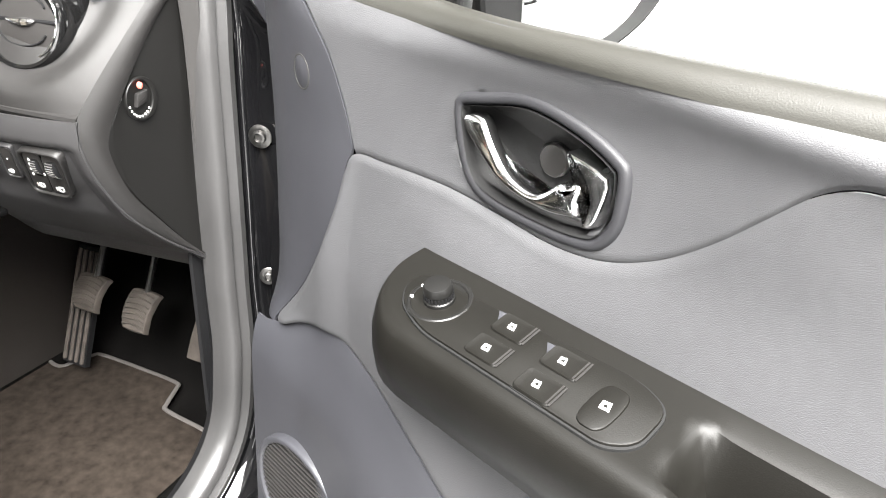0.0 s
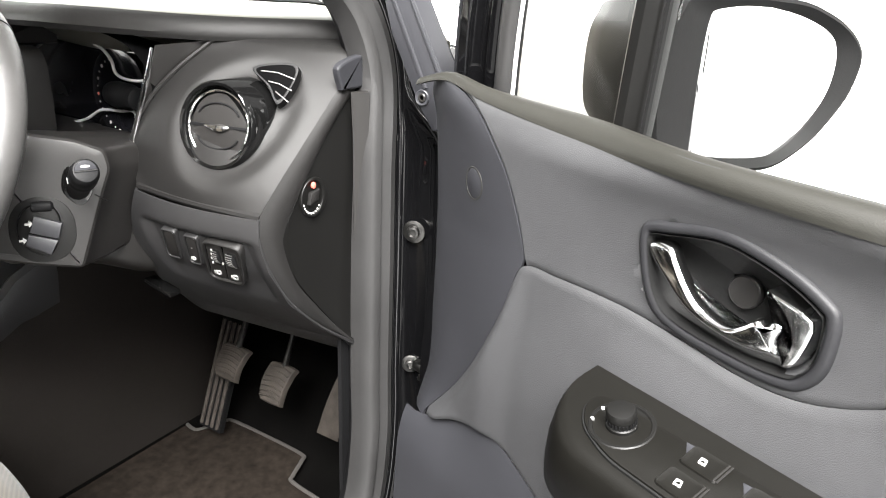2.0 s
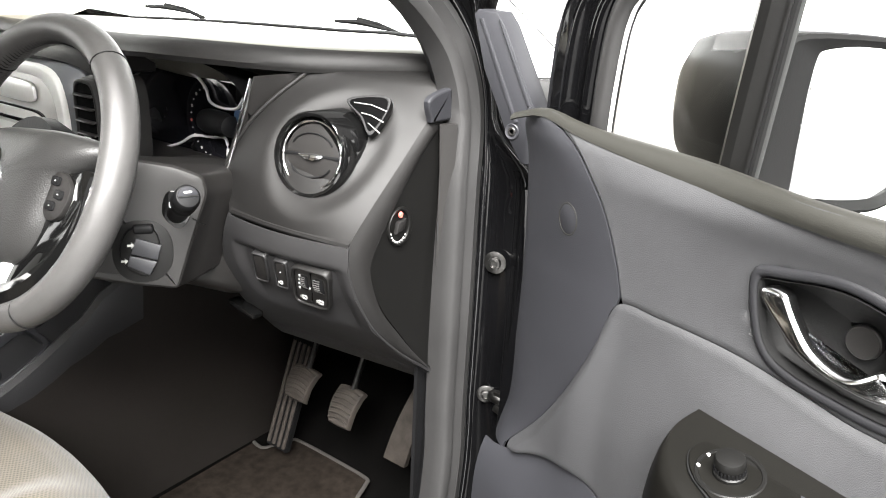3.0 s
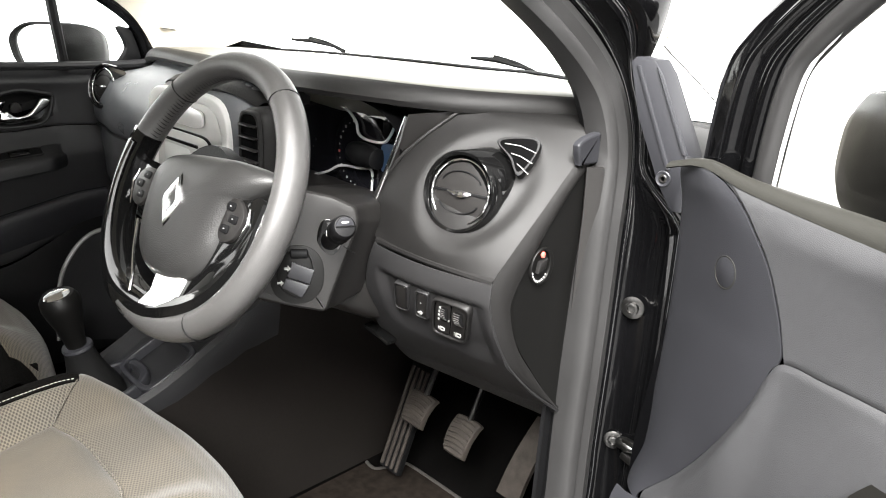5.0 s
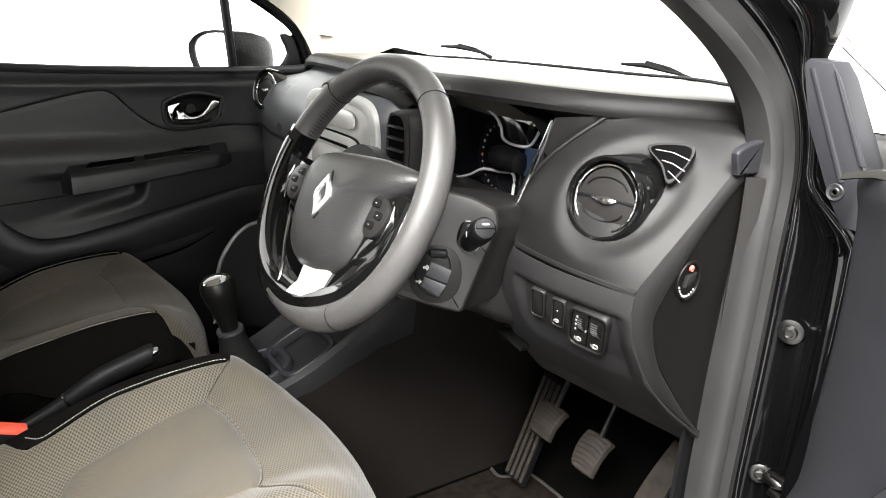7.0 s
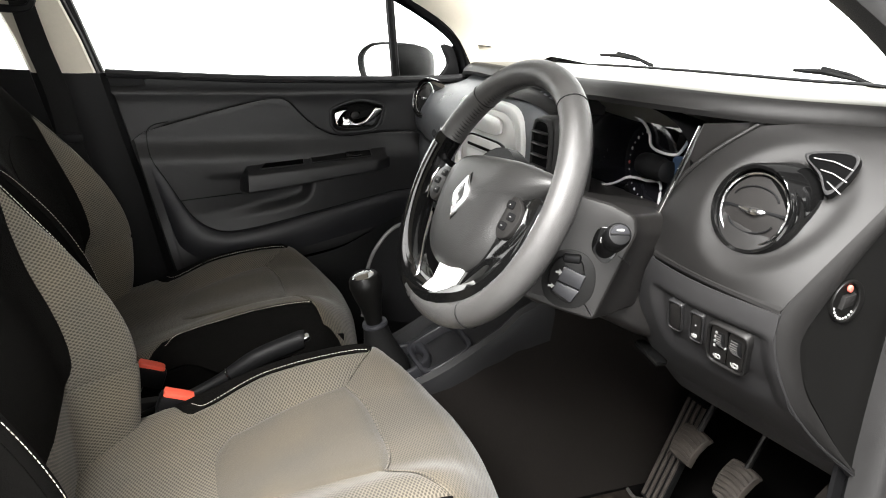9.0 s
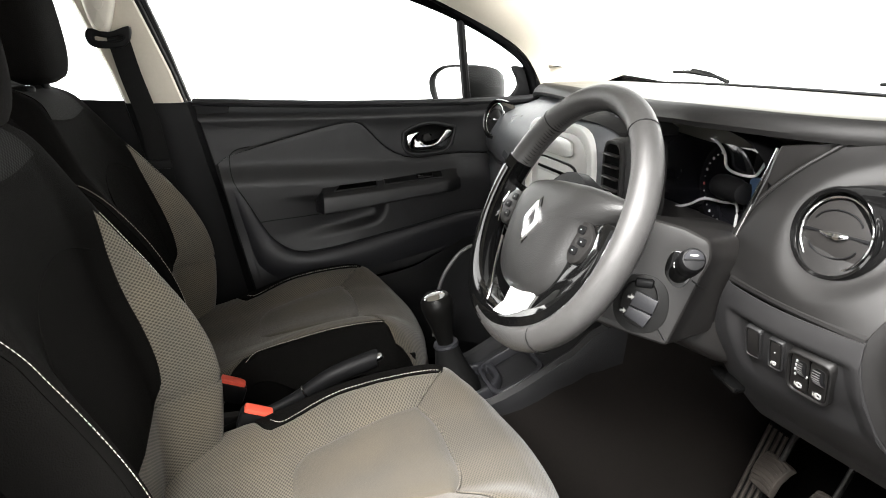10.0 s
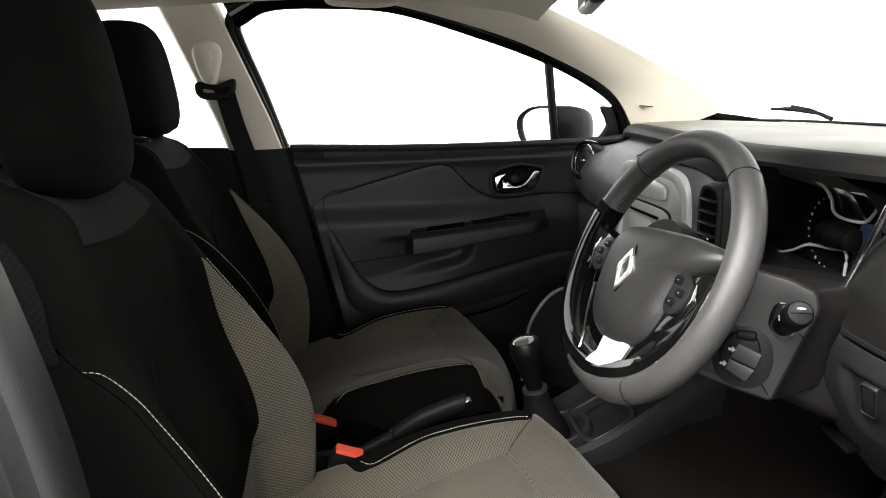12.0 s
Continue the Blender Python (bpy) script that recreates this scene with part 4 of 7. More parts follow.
for k in range(13):
    t = radians(108 + k * 12.5)
    c = (0.300 + 0.057 * math.cos(t), 1.060 + 0.057 * math.sin(t))
    part("dial_mark", pad(oval(c[0], c[1], 0.0012 if k % 2 else 0.0022, 0.0014 if k % 2 else 0.0026, 8), fp, 0.003, 0.0045, 0.0003), REDINK if k == 6 else WHITEINK, pod)
lcd = part("display", pad(oval(0.392, 1.066, 0.030, 0.024, 20, 6), plane_of((0, CY - 0.012, 0), (1, 0, 0), (0, 0, 1)), -0.004, 0.002, 0.001), SCREEN, pod, "small blue-grey digital display")
part("digit", ring_plate(oval(0.408, 1.068, 0.009, 0.016, 16, 5), oval(0.408, 1.068, 0.006, 0.013, 16, 5), plane_of((0, CY - 0.012, 0), (1, 0, 0), (0, 0, 1)), 0.002, 0.003, 0.0003), DIGIT, lcd, "lit zero")
part("display_barrel", lathe((0.292, CY - 0.014, 1.064), (1, -0.12, 0.0), [(0.010, -0.006), (0.018, 0.0), (0.020, 0.012), (0.020, 0.050), (0.017, 0.056), (0.017, 0.075), (0.010, 0.078)], 24), BLACKTRIM, pod, "dark barrel beside the display")
part("upper_window", pad(flat2([(0.305, 1.125), (0.392, 1.130), (0.378, 1.104), (0.366, 1.096), (0.325, 1.094)], 3), fp, 0.0, 0.003, 0.001), PIANO, pod)
part("lower_window", pad(flat2([(0.25, 1.022), (0.335, 1.032), (0.335, 0.998), (0.24, 1.004)], 3), fp, 0.0, 0.003, 0.001), PIANO, pod)
# silver edge strip and satin side cheek of the pod
part("silver_strip", tube([(0.508, 0.627, 1.155), (0.500, 0.622, 1.12), (0.478, 0.615, 1.06), (0.462, 0.612, 1.018)], [0.002, 0.004, 0.004, 0.002], 8, flat=(0.6, 1)), CHROME, dash, "bright silver edge strip")
def cheek(u, v):
    a = Vector((0.508, 0.632, 1.158)).lerp(Vector((0.462, 0.614, 1.016)), v)
    b = Vector((0.556, 0.690, 1.167)).lerp(Vector((0.462, 0.618, 1.016)), v)
    p = a.lerp(b, u)
    p.y += 0.016 * math.sin(math.pi * u) * (0.4 + 0.6 * (1 - v))
    return p
part("pod_cheek", sheet(cheek, 14, 16, 0.003), SMOOTH, dash, "satin grey cheek of the instrument pod")
part("vent_panel_edge", tube([p + Vector((-0.001, -0.0012, 0)) for p in FL[7:]], 0.0034, 8), PLASTIC, dash, "raised edge of the vent panel")
part("lower_pod_trim", loft([[Vector((x, y, z)) for y, z in ((0.60, 0.992 + 0.03 * (x - 0.05)), (0.60, 1.000 + 0.03 * (x - 0.05)), (0.72, 1.005), (0.72, 0.97))] for x in np.linspace(0.05, 0.47, 10)]), SMOOTH, dash)

# centre and passenger fascia
def pass_ring(x):
    s = step(0.10, -0.15, x)
    y, z = LIPY(x), LIPZ(x)
    e = step(-0.50, -0.70, x)
    return [Vector((x, *q)) for q in ((y + 0.03, z + 0.002), (y + 0.012, z - 0.014), (0.640 + 0.01 * e, 1.10), (0.612 + 0.02 * e, 1.05), (0.604 + 0.03 * e, 1.00), (0.612 + 0.03 * e, 0.982), (0.626 + 0.03 * e, 0.976), (0.618 + 0.03 * e, 0.966),
                                      (0.612 + 0.03 * e, 0.94), (0.616 + 0.03 * e, 0.85), (0.66 + 0.02 * e, 0.765), (0.74, 0.735), (0.95, 0.74), (0.95, z - 0.05))]
# fascia coloured with the windscreen's bluish sheen
part("passenger_fascia", loft([pass_ring(x) for x in np.linspace(-0.712, 0.06, 40)]), FASCIA, dash, "passenger side fascia with glovebox, windscreen sheen in its colour")
part("fascia_trim_line", tube([Vector((x, 0.611 + 0.03 * step(-0.50, -0.70, x), 0.977)) for x in np.linspace(-0.70, -0.14, 16)], 0.0035, 6), SMOOTH, dash)

# centre stack: silver frame, radio, vents, hood
cs = part("centre_panel", loft([[Vector((x, y, z)) for x, z in oval(0.0, 1.0, 0.190 * k, 0.165 * k, 40, 5)] for y, k in ((0.632, 1.0), (0.61, 0.975), (0.58, 0.90), (0.565, 0.86), (0.558, 0.835))]), FASCIA, dash, "centre panel with a silver frame, sheen in its colour")
part("front_plate", pad(oval(0.0, 1.0, 0.157, 0.138, 40, 5), plane_of((0, 0.558, 0), (1, 0, 0), (0, 0.0, 1)), -0.004, 0.002, 0.003), STACK, cs, "satin grey front plate")
cp = plane_of((0, 0.5545, 0), (1, 0, 0), (0, 0.0, 1))
part("silver_frame", ring_plate(oval(0.0, 1.0, 0.158, 0.140, 40, 5), oval(0.0, 1.0, 0.136, 0.122, 40, 5), cp, -0.01, 0.006, 0.003), SILVER, cs, "satin silver frame round the radio")
part("radio_gap", pad(oval(-0.010, 0.985, 0.103, 0.080, 40, 6), cp, -0.012, 0.0012, 0.0004), PIANO, cs)
rd = part("radio", pad(oval(-0.010, 0.985, 0.099, 0.076, 40, 6), cp, -0.012, 0.004, 0.002), STACK, cs, "radio with a pale display and buttons")
part("radio_panel", pad(oval(-0.010, 1.093, 0.075, 0.018, 30, 4), cp, 0.0, 0.005, 0.002), SILVER, rd, "satin silver top panel")
part("display", pad(oval(-0.040, 1.012, 0.055, 0.022, 20, 8), cp, 0.0, 0.0045, 0.001), PALE, rd, "radio display with the bright side's reflection in its colour")
part("disc_slot", block((-0.02, 0.5505, 1.043), (0.13, 0.006, 0.006), 0.001), PIANO, rd)
for k in range(6):
    part("preset_button", pad(oval(-0.085 + 0.021 * k, 0.968, 0.0085, 0.0070, 14, 5), cp, 0.0, 0.006, 0.0015), SMOOTH if k % 2 else GRAPHITE, rd)
for sx in (-0.075, 0.030):
    part("radio_knob", lathe((sx, 0.551, 0.925), (0, -1, 0), [(0.017, -0.01), (0.017, 0.006), (0.0155, 0.010), (0.008, 0.0105)], 24), GRAPHITE, rd)
for k in range(4):
    part("button", pad(oval(0.048, 1.028 - 0.024 * k, 0.014, 0.009, 16, 5), cp, 0.0, 0.006, 0.0015), SILVER if k < 2 else SMOOTH, rd)
for sx in (0.2205,):
    part("vent_housing", loft([[Vector((x, y, z)) for x, z in oval(sx, 1.060, 0.040 * k, 0.074 * k, 28, 4)] for y, k in ((0.630, 1.0), (0.575, 1.0), (0.562, 0.97), (0.557, 0.90))]), PLASTIC, dash)
    vv = part("centre_vent", ring_plate(oval(sx, 1.060, 0.033, 0.070, 28, 4), oval(sx, 1.060, 0.027, 0.064, 28, 4), cp, -0.010, 0.004, 0.002), PLASTIC, dash, "tall centre air vent with slats")
    # black plate behind the slats stands in for the vent's shade
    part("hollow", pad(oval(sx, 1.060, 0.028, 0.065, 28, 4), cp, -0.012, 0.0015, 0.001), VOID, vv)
    for k in range(6):
        part("slat", block((sx, 0.551, 1.012 + 0.0190 * k), (0.053, 0.010, 0.0022), 0.0008, Matrix.Rotation(0.25, 4, "X"), 1), SMOOTH, vv)
    part("vent_tab", block((sx, 0.551, 1.043), (0.022, 0.008, 0.007), 0.003), CHROME, vv, "chrome vent tab")
part("stack_hood", loft([[Vector((x, y, z)) for y, z in ((0.70, 1.17), (0.58 + 0.03 * (x / 0.17) ** 2, 1.160 - 0.02 * (x / 0.17) ** 4), (0.562 + 0.03 * (x / 0.17) ** 2, 1.150 - 0.02 * (x / 0.17) ** 4), (0.575 + 0.03 * (x / 0.17) ** 2, 1.135), (0.70, 1.13))] for x in np.linspace(-0.175, 0.175, 15)]), PLASTIC, dash)

# ---- steering column shroud and its stalks ----
col = thing("steering_column", (0.36, 0.55, 0.9), "dark grey plastic steering column shroud", "steering column")
SHR = [(0.440, 0.375, 0.070, 0.965, 0.060), (0.450, 0.375, 0.078, 0.962, 0.065), (0.50, 0.375, 0.082, 0.958, 0.072), (0.56, 0.378, 0.090, 0.945, 0.082), (0.61, 0.378, 0.105, 0.930, 0.092), (0.68, 0.374, 0.112, 0.915, 0.100)]
def shr_ring(y, cx, hw, zc, hh):
    return [Vector((cx + hw * a * (1 - 0.10 * max(0, b)), y, zc + hh * b)) for a, b in oval(0, 0, 1, 1, 40, 6)]
shroud = part("shroud", loft([shr_ring(*q) for q in SHR]), SMOOTH, col)
# side of the shroud that carries the stalk and the audio remote
FN = Vector((0.807, -0.565, 0.174)).normalized()
F1 = Vector((0, 0, 1)).cross(FN).normalized()
F2 = FN.cross(F1)
FO = Vector((0.48, 0.49, 0.99))
def fa(a, b, h):
    return FO + F1 * a + F2 * b + FN * h
face = round_poly([(-0.090, 0.074), (-0.030, 0.076), (0.030, 0.064), (0.062, 0.050), (0.0665, 0.026), (0.0557, -0.002), (0.0419, -0.0403), (0.0221, -0.0969), (-0.0242, -0.0885), (-0.0727, -0.0765), (-0.093, -0.070)], 0.008, 4)
rows = [[fa(a, b, 0.0) for a, b in inset2(face, 0.010)], [fa(a, b, -0.0012) for a, b in inset2(face, 0.004)], [fa(a, b, -0.004) for a, b in inset2(face, 0.001)], [fa(a, b, -0.010) for a, b in face]]
for f, k in ((0.03, 0.98), (0.08, 0.90), (0.15, 0.80)):
    rows.append([fa(a * k - 0.012 * (1 - k), b * k, -0.010) + Vector((-0.25 * f, f, -0.10 * f)) for a, b in face])
part("shroud_side", loft(rows), SMOOTH, col, "grey side of the shroud", 30)
part("shroud_joint", tube([fa(0.044, -0.004, 0.0), fa(0.052, -0.010, -0.001), fa(0.060, -0.014, -0.006)], 0.0008, 6), BLACKRUBBER, col)
# flat black plate, the shade of the stalk's opening in its colour
part("boot_shade_plate", pad(flat2([(0.016, 0.030), (0.034, 0.028), (0.044, 0.006), (0.034, -0.014), (0.022, -0.014), (0.009, 0.004)], 5), fa, -0.01, 0.0012, 0.0008), PIANO, col, "flat dark plate for the shade round the stalk")
so = Vector((0.497, 0.512, 0.995))
sd = (Vector((0.559, 0.487, 1.033)) - so).normalized()
st = part("light_stalk", lathe(so, sd, [(0.0130, -0.03), (0.0132, 0.030), (0.0152, 0.034), (0.0160, 0.048), (0.0155, 0.052), (0.0160, 0.054), (0.0160, 0.068), (0.0148, 0.075), (0.0130, 0.0775), (0.011, 0.078)], 30), BLACKTRIM, col, "light stalk with a printed end")
fpl = plane_of(so + sd * 0.0782, Vector((0, 0, 1)).cross(sd), (0, 0, 1))
part("printed_cap", pad(oval(0, 0, 0.0118, 0.0118, 24), fpl, -0.001, 0.0010, 0.0006), TRIMGREY, st)
part("printed_symbol", pad(oval(0, 0.0052, 0.0050, 0.0014, 14, 3), fpl, 0.0, 0.0016, 0.0003), WHITEINK, st)
part("printed_symbol", pad(oval(0, -0.0056, 0.0046, 0.0014, 14, 3), fpl, 0.0, 0.0016, 0.0003), WHITEINK, st)
part("cap_groove", pad([(-0.0118, -0.0009), (0.0118, -0.0009), (0.0118, 0.0009), (-0.0118, 0.0009)], fpl, 0.0, 0.0020, 0.0003), PIANO, st)
part("printed_symbol", block(so + sd * 0.042 - F1 * 0.0140 + FN * 0.006, (0.003, 0.003, 0.007), 0.0008), WHITEINK, st)
# audio remote: two satin keys on a dark disc coloured as a shaded hollow
part("remote_shade_plate", pad(oval(-0.017, -0.043, 0.036, 0.040, 36, 2.3), fa, -0.02, 0.0010, 0.0008), ENDBLACK, col, "flat round plate dark as a shaded hollow")
rm = part("audio_remote", pad(flat2([(-0.044, -0.040), (-0.038, -0.022), (-0.026, -0.012), (-0.004, -0.014), (0.004, -0.034), (-0.002, -0.058), (-0.012, -0.074), (-0.030, -0.068), (-0.041, -0.056)], 4), fa, -0.01, 0.0085, 0.003), ENDBLACK, col, "audio remote with dark grey keys")
part("key", pad([(-0.023, -0.024), (0.006, -0.035), (0.0, -0.0535), (-0.030, -0.0435)], fa, 0.004, 0.0135, 0.0012), TRIMGREY, rm)
part("key", pad([(-0.031, -0.0455), (-0.0006, -0.0555), (-0.010, -0.0725), (-0.036, -0.0585)], fa, 0.004, 0.0130, 0.0012), TRIMGREY, rm)
part("roller", lathe(fa(-0.014, -0.014, 0.006), F1, [(0.004, -0.012), (0.0065, -0.010), (0.0065, 0.010), (0.004, 0.012)], 16), BLACKTRIM, rm)
for a, b in ((-0.0290, -0.0330), (-0.0380, -0.0530)):
    part("arrow_symbol", pad([(a, b + 0.0040), (a + 0.0042, b), (a, b - 0.0040), (a, b - 0.0014), (a - 0.0045, b - 0.0014), (a - 0.0045, b + 0.0014), (a, b + 0.0014)], fa, 0.005, 0.0145 if b > -0.04 else 0.0096, 0.0002), WHITEINK, rm)


# ---- steering wheel ----
WC = Vector((0.380, 0.385, 1.048))
TILT, TWIST = radians(25.6), radians(3.2)
WN = Vector((math.sin(TWIST) * math.cos(TILT), -math.cos(TWIST) * math.cos(TILT), math.sin(TILT)))
WA = Vector((math.cos(TWIST), math.sin(TWIST), 0))
WU = WN.cross(WA)
def wp(a, b, h):
    return WC + WA * a + WU * b + WN * h
wheel = thing("steering_wheel", tuple(WC), "grey-black leather steering wheel with gloss black inserts", "steering wheel")
RW = 0.1788
def rim_arc(t0, t1, n, r, rr, h=0.0, flat=(1, 1), closed=False):
    pts = []
    for k in range(n):
        t = radians(t0 + (t1 - t0) * k / (n if closed else n - 1))
        sq = 1 - 0.035 * max(0, -math.sin(t)) ** 6
        pts.append(wp(r * math.cos(t) * 1.0, r * math.sin(t) * sq, h))
    return tube(pts, rr, 16, closed, flat, up=tuple(WN))
part("rim", rim_arc(0, 360, 96, RW, 0.0192, 0.002, (0.96, 1.08), True), LEATHER, wheel, "leather rim")
# seams in the leather
for t in (53, 133, -56):
    c, s = math.cos(radians(t)), math.sin(radians(t))
    ringp = []
    for k in range(20):
        f = 2 * math.pi * k / 20
        rr = RW + 0.0185 * math.cos(f)
        ringp.append(wp(rr * c, rr * s, 0.0020 + 0.0208 * math.sin(f)))
    part("seam", tube(ringp, 0.0009, 6, True), BLACKTRIM, wheel)
# lacing on the inner edge
def lace(t0, t1):
    bm = bmesh.new()
    n = int(abs(t1 - t0) / 2.0)
    for k in range(n):
        t = radians(t0 + (t1 - t0) * k / n)
        c, s = math.cos(t), math.sin(t)
        c2, s2 = math.cos(t + 0.012), math.sin(t + 0.012)
        tube([wp((RW - 0.0160) * c, (RW - 0.0160) * s, 0.011), wp((RW - 0.0185) * c2, (RW - 0.0185) * s2, 0.003), wp((RW - 0.0160) * c2, (RW - 0.0160) * s2, -0.006)], 0.0008, 5, bm=bm)
    part("lacing", bm, BLACKTRIM, wheel, "dark laced seam")
lace(30, 175)
# gloss black insert: the whole face of the rim on one side, then an inner band along the foot
R0 = curve_at([(160, -0.020), (200, -0.022), (235, -0.026), (262, -0.036), (300, -0.040), (340, -0.036), (368, -0.026)])
R1 = curve_at([(160, 0.0190), (200, 0.0192), (235, 0.0190), (258, 0.0125), (270, 0.0075), (282, -0.001), (296, -0.009), (340, -0.011), (368, -0.012)])
HI = curve_at([(160, 0.0245), (235, 0.0245), (262, 0.0250), (282, 0.0245), (300, 0.0215), (320, 0.0190), (368, 0.0170)])
def insert_ring(deg):
    t = radians(deg)
    c, s = math.cos(t), math.sin(t)
    sq = 1 - 0.035 * max(0, -s) ** 6
    r0, r1, hi = RW + R0(deg), RW + R1(deg), HI(deg)
    mid = (r0 + r1) / 2
    return [wp(r * c, r * s * sq, h) for r, h in ((r0 + 0.004, -0.010), (r0, 0.002), (r0 + 0.003, hi * 0.72), (mid, hi), (r1 - 0.004, hi * 0.82), (r1, 0.008), (r1 - 0.002, -0.004))]
part("gloss_insert", loft([insert_ring(d) for d in np.linspace(161, 366, 90)]), PIANO, wheel, "gloss black rim insert")
part("chrome_line", tube([wp((RW - 0.0085) * math.cos(radians(t)), (RW - 0.0085) * math.sin(radians(t)), 0.0190) for t in np.linspace(-50, 2, 26)], 0.0013, 6), CHROME, wheel)
part("chrome_line", tube([wp((RW + 0.0188) * math.cos(radians(t)), (RW + 0.0188) * math.sin(radians(t)), 0.010) for t in np.linspace(166, 228, 30)], 0.0011, 6), CHROME, wheel)
# airbag cover with a cushion-shaped face
cov = flat2([(0.0, 0.051), (0.045, 0.055), (0.090, 0.058), (0.132, 0.056), (0.142, 0.045), (0.128, 0.027), (0.108, 0.008), (0.101, -0.028), (0.098, -0.060), (0.082, -0.090), (0.052, -0.110), (0.0, -0.117), (-0.036, -0.109), (-0.062, -0.090), (-0.077, -0.060), (-0.084, -0.028), (-0.087, 0.002), (-0.083, 0.022), (-0.066, 0.037), (-0.036, 0.046)], 4)
rings = []
for k, h in ((1.0, -0.010), (1.0, 0.006), (0.985, 0.014), (0.94, 0.021), (0.84, 0.0265), (0.60, 0.0305), (0.2, 0.0318)):
    rings.append([wp(a * k, b * k - 0.012 * (1 - k), h - 0.018 * step(0.07, 0.145, abs(a) * k) * (h > 0)) for a, b in cov])
hub = part("airbag_cover", loft(rings), HUBSOFT, wheel, "grained airbag cover")
# badge: a plain bright diamond
bp = lambda a, b, h: wp(a, b - 0.0165, h + 0.0300)
dia = [(0, 0.032), (0.019, 0.004), (0.019, -0.004), (0, -0.032), (-0.019, -0.004), (-0.019, 0.004)]
part("badge_recess", pad([(a * 1.2, b * 1.14) for a, b in dia], bp, -0.006, 0.0016, 0.001), PIANO, hub)
part("badge", ring_plate([(a * 0.98, b * 0.98) for a, b in dia], [(a * 0.50, b * 0.56) for a, b in dia], bp, 0.0, 0.0050, 0.0016), CHROME, hub, "bright diamond badge")
part("hub_shell", lathe(WC - WN * 0.06, WN, [(0.050, -0.02), (0.062, 0.01), (0.072, 0.045), (0.068, 0.062)], 30), BLACKTRIM, wheel)
for sx in (-1, 1):
    sp = part("button_spoke", loft([[wp(sx * a, b0 + (b1 - b0) * f, h) for f, h in ((0, -0.004), (0.1, hh), (0.5, hh + 0.002), (0.9, hh), (1, -0.004), (0.5, -0.014))] for a, b0, b1, hh in ((0.060, -0.060, 0.012, 0.012), (0.090, -0.056, 0.016, 0.012), (0.125, -0.048, 0.022, 0.010), (0.160, -0.040, 0.024, 0.006))]), PIANO, wheel, "gloss black spoke with buttons")
    bt = part("button_pad", pad(flat2([(sx * 0.088, 0.008), (sx * 0.112, 0.012), (sx * 0.132, -0.004), (sx * 0.126, -0.034), (sx * 0.104, -0.042), (sx * 0.090, -0.026)], 4), lambda a, b, h: wp(a, b, h + 0.013), -0.004, 0.0045, 0.002), SMOOTH, sp)
    for q in ((0.104, 0.002), (0.116, -0.012), (0.106, -0.026)):
        part("button", pad(oval(sx * q[0], q[1], 0.0085, 0.0055, 16, 4), lambda a, b, h: wp(a, b, h + 0.0172), -0.003, 0.0022, 0.001), BLACKTRIM, bt)
        part("button_mark", pad(oval(sx * q[0], q[1], 0.0017, 0.0007, 8), lambda a, b, h: wp(a, b, h + 0.0190), 0.0, 0.0008, 0.0002), WHITEINK, bt)
    part("button_chrome", tube([wp(sx * 0.136, 0.006, 0.015), wp(sx * 0.142, -0.012, 0.014), wp(sx * 0.130, -0.044, 0.014)], [0.001, 0.0028, 0.001], 6), CHROME, sp)
# lower forked spoke: satin silver on one limb, gloss black on the other
def limb(rows, mat, label):
    part("lower_spoke", loft([[wp(x0, b, -0.012), wp(x0, b, h * 0.8), wp(x0 + (x1 - x0) * 0.12, b, h), wp(x0 + (x1 - x0) * 0.88, b, h), wp(x1, b, h * 0.8), wp(x1, b, -0.012)] for x0, x1, b, h in rows]), mat, wheel, label)
limb([(-0.004, 0.064, -0.102, 0.019), (-0.002, 0.060, -0.118, 0.0195), (0.002, 0.056, -0.134, 0.0215), (-0.006, 0.040, -0.148, 0.0235), (-0.011, 0.028, -0.157, 0.0235), (-0.013, 0.018, -0.163, 0.0215)], SILVER, "satin silver lower spoke")
blk = round_poly([(0.050, -0.108), (0.074, -0.078), (0.092, -0.030), (0.104, 0.004), (0.136, 0.024), (0.158, 0.022), (0.166, -0.010), (0.160, -0.046), (0.142, -0.084), (0.106, -0.126), (0.056, -0.160), (0.000, -0.176), (-0.020, -0.180), (0.026, -0.150)], 0.010, 4)
part("lower_spoke", pad(blk, wp, -0.012, 0.0120, 0.004), PIANO, wheel, "gloss black lower spoke plate")
# long dark oval, a thin flat plate on top of the spoke plate
part("spoke_dark_oval", pad(round_poly([(0.040, -0.142), (0.074, -0.116), (0.102, -0.080), (0.112, -0.078), (0.104, -0.102), (0.078, -0.132), (0.050, -0.148)], 0.008, 4), wp, 0.0, 0.0128, 0.0006), ENDBLACK, wheel, "long dark oval laid on the spoke plate")
part("spoke_trim", tube(spl([wp(-0.102, -0.060, 0.010), wp(-0.078, -0.098, 0.014), (wp(-0.050, -0.130, 0.018)), wp(-0.036, -0.160, 0.020), wp(-0.032, -0.182, 0.018)], 6), 0.0024, 8), CHROME, wheel, "thin bright edge of the spoke")
part("amber_sticker", pad([(-0.008, -0.003), (0.008, -0.001), (0.008, 0.003), (-0.008, 0.001)], lambda a, b, h: wp(a + 0.040, b - 0.156, h + 0.0132), 0, 0.0008, 0.0002), AMBER, wheel)


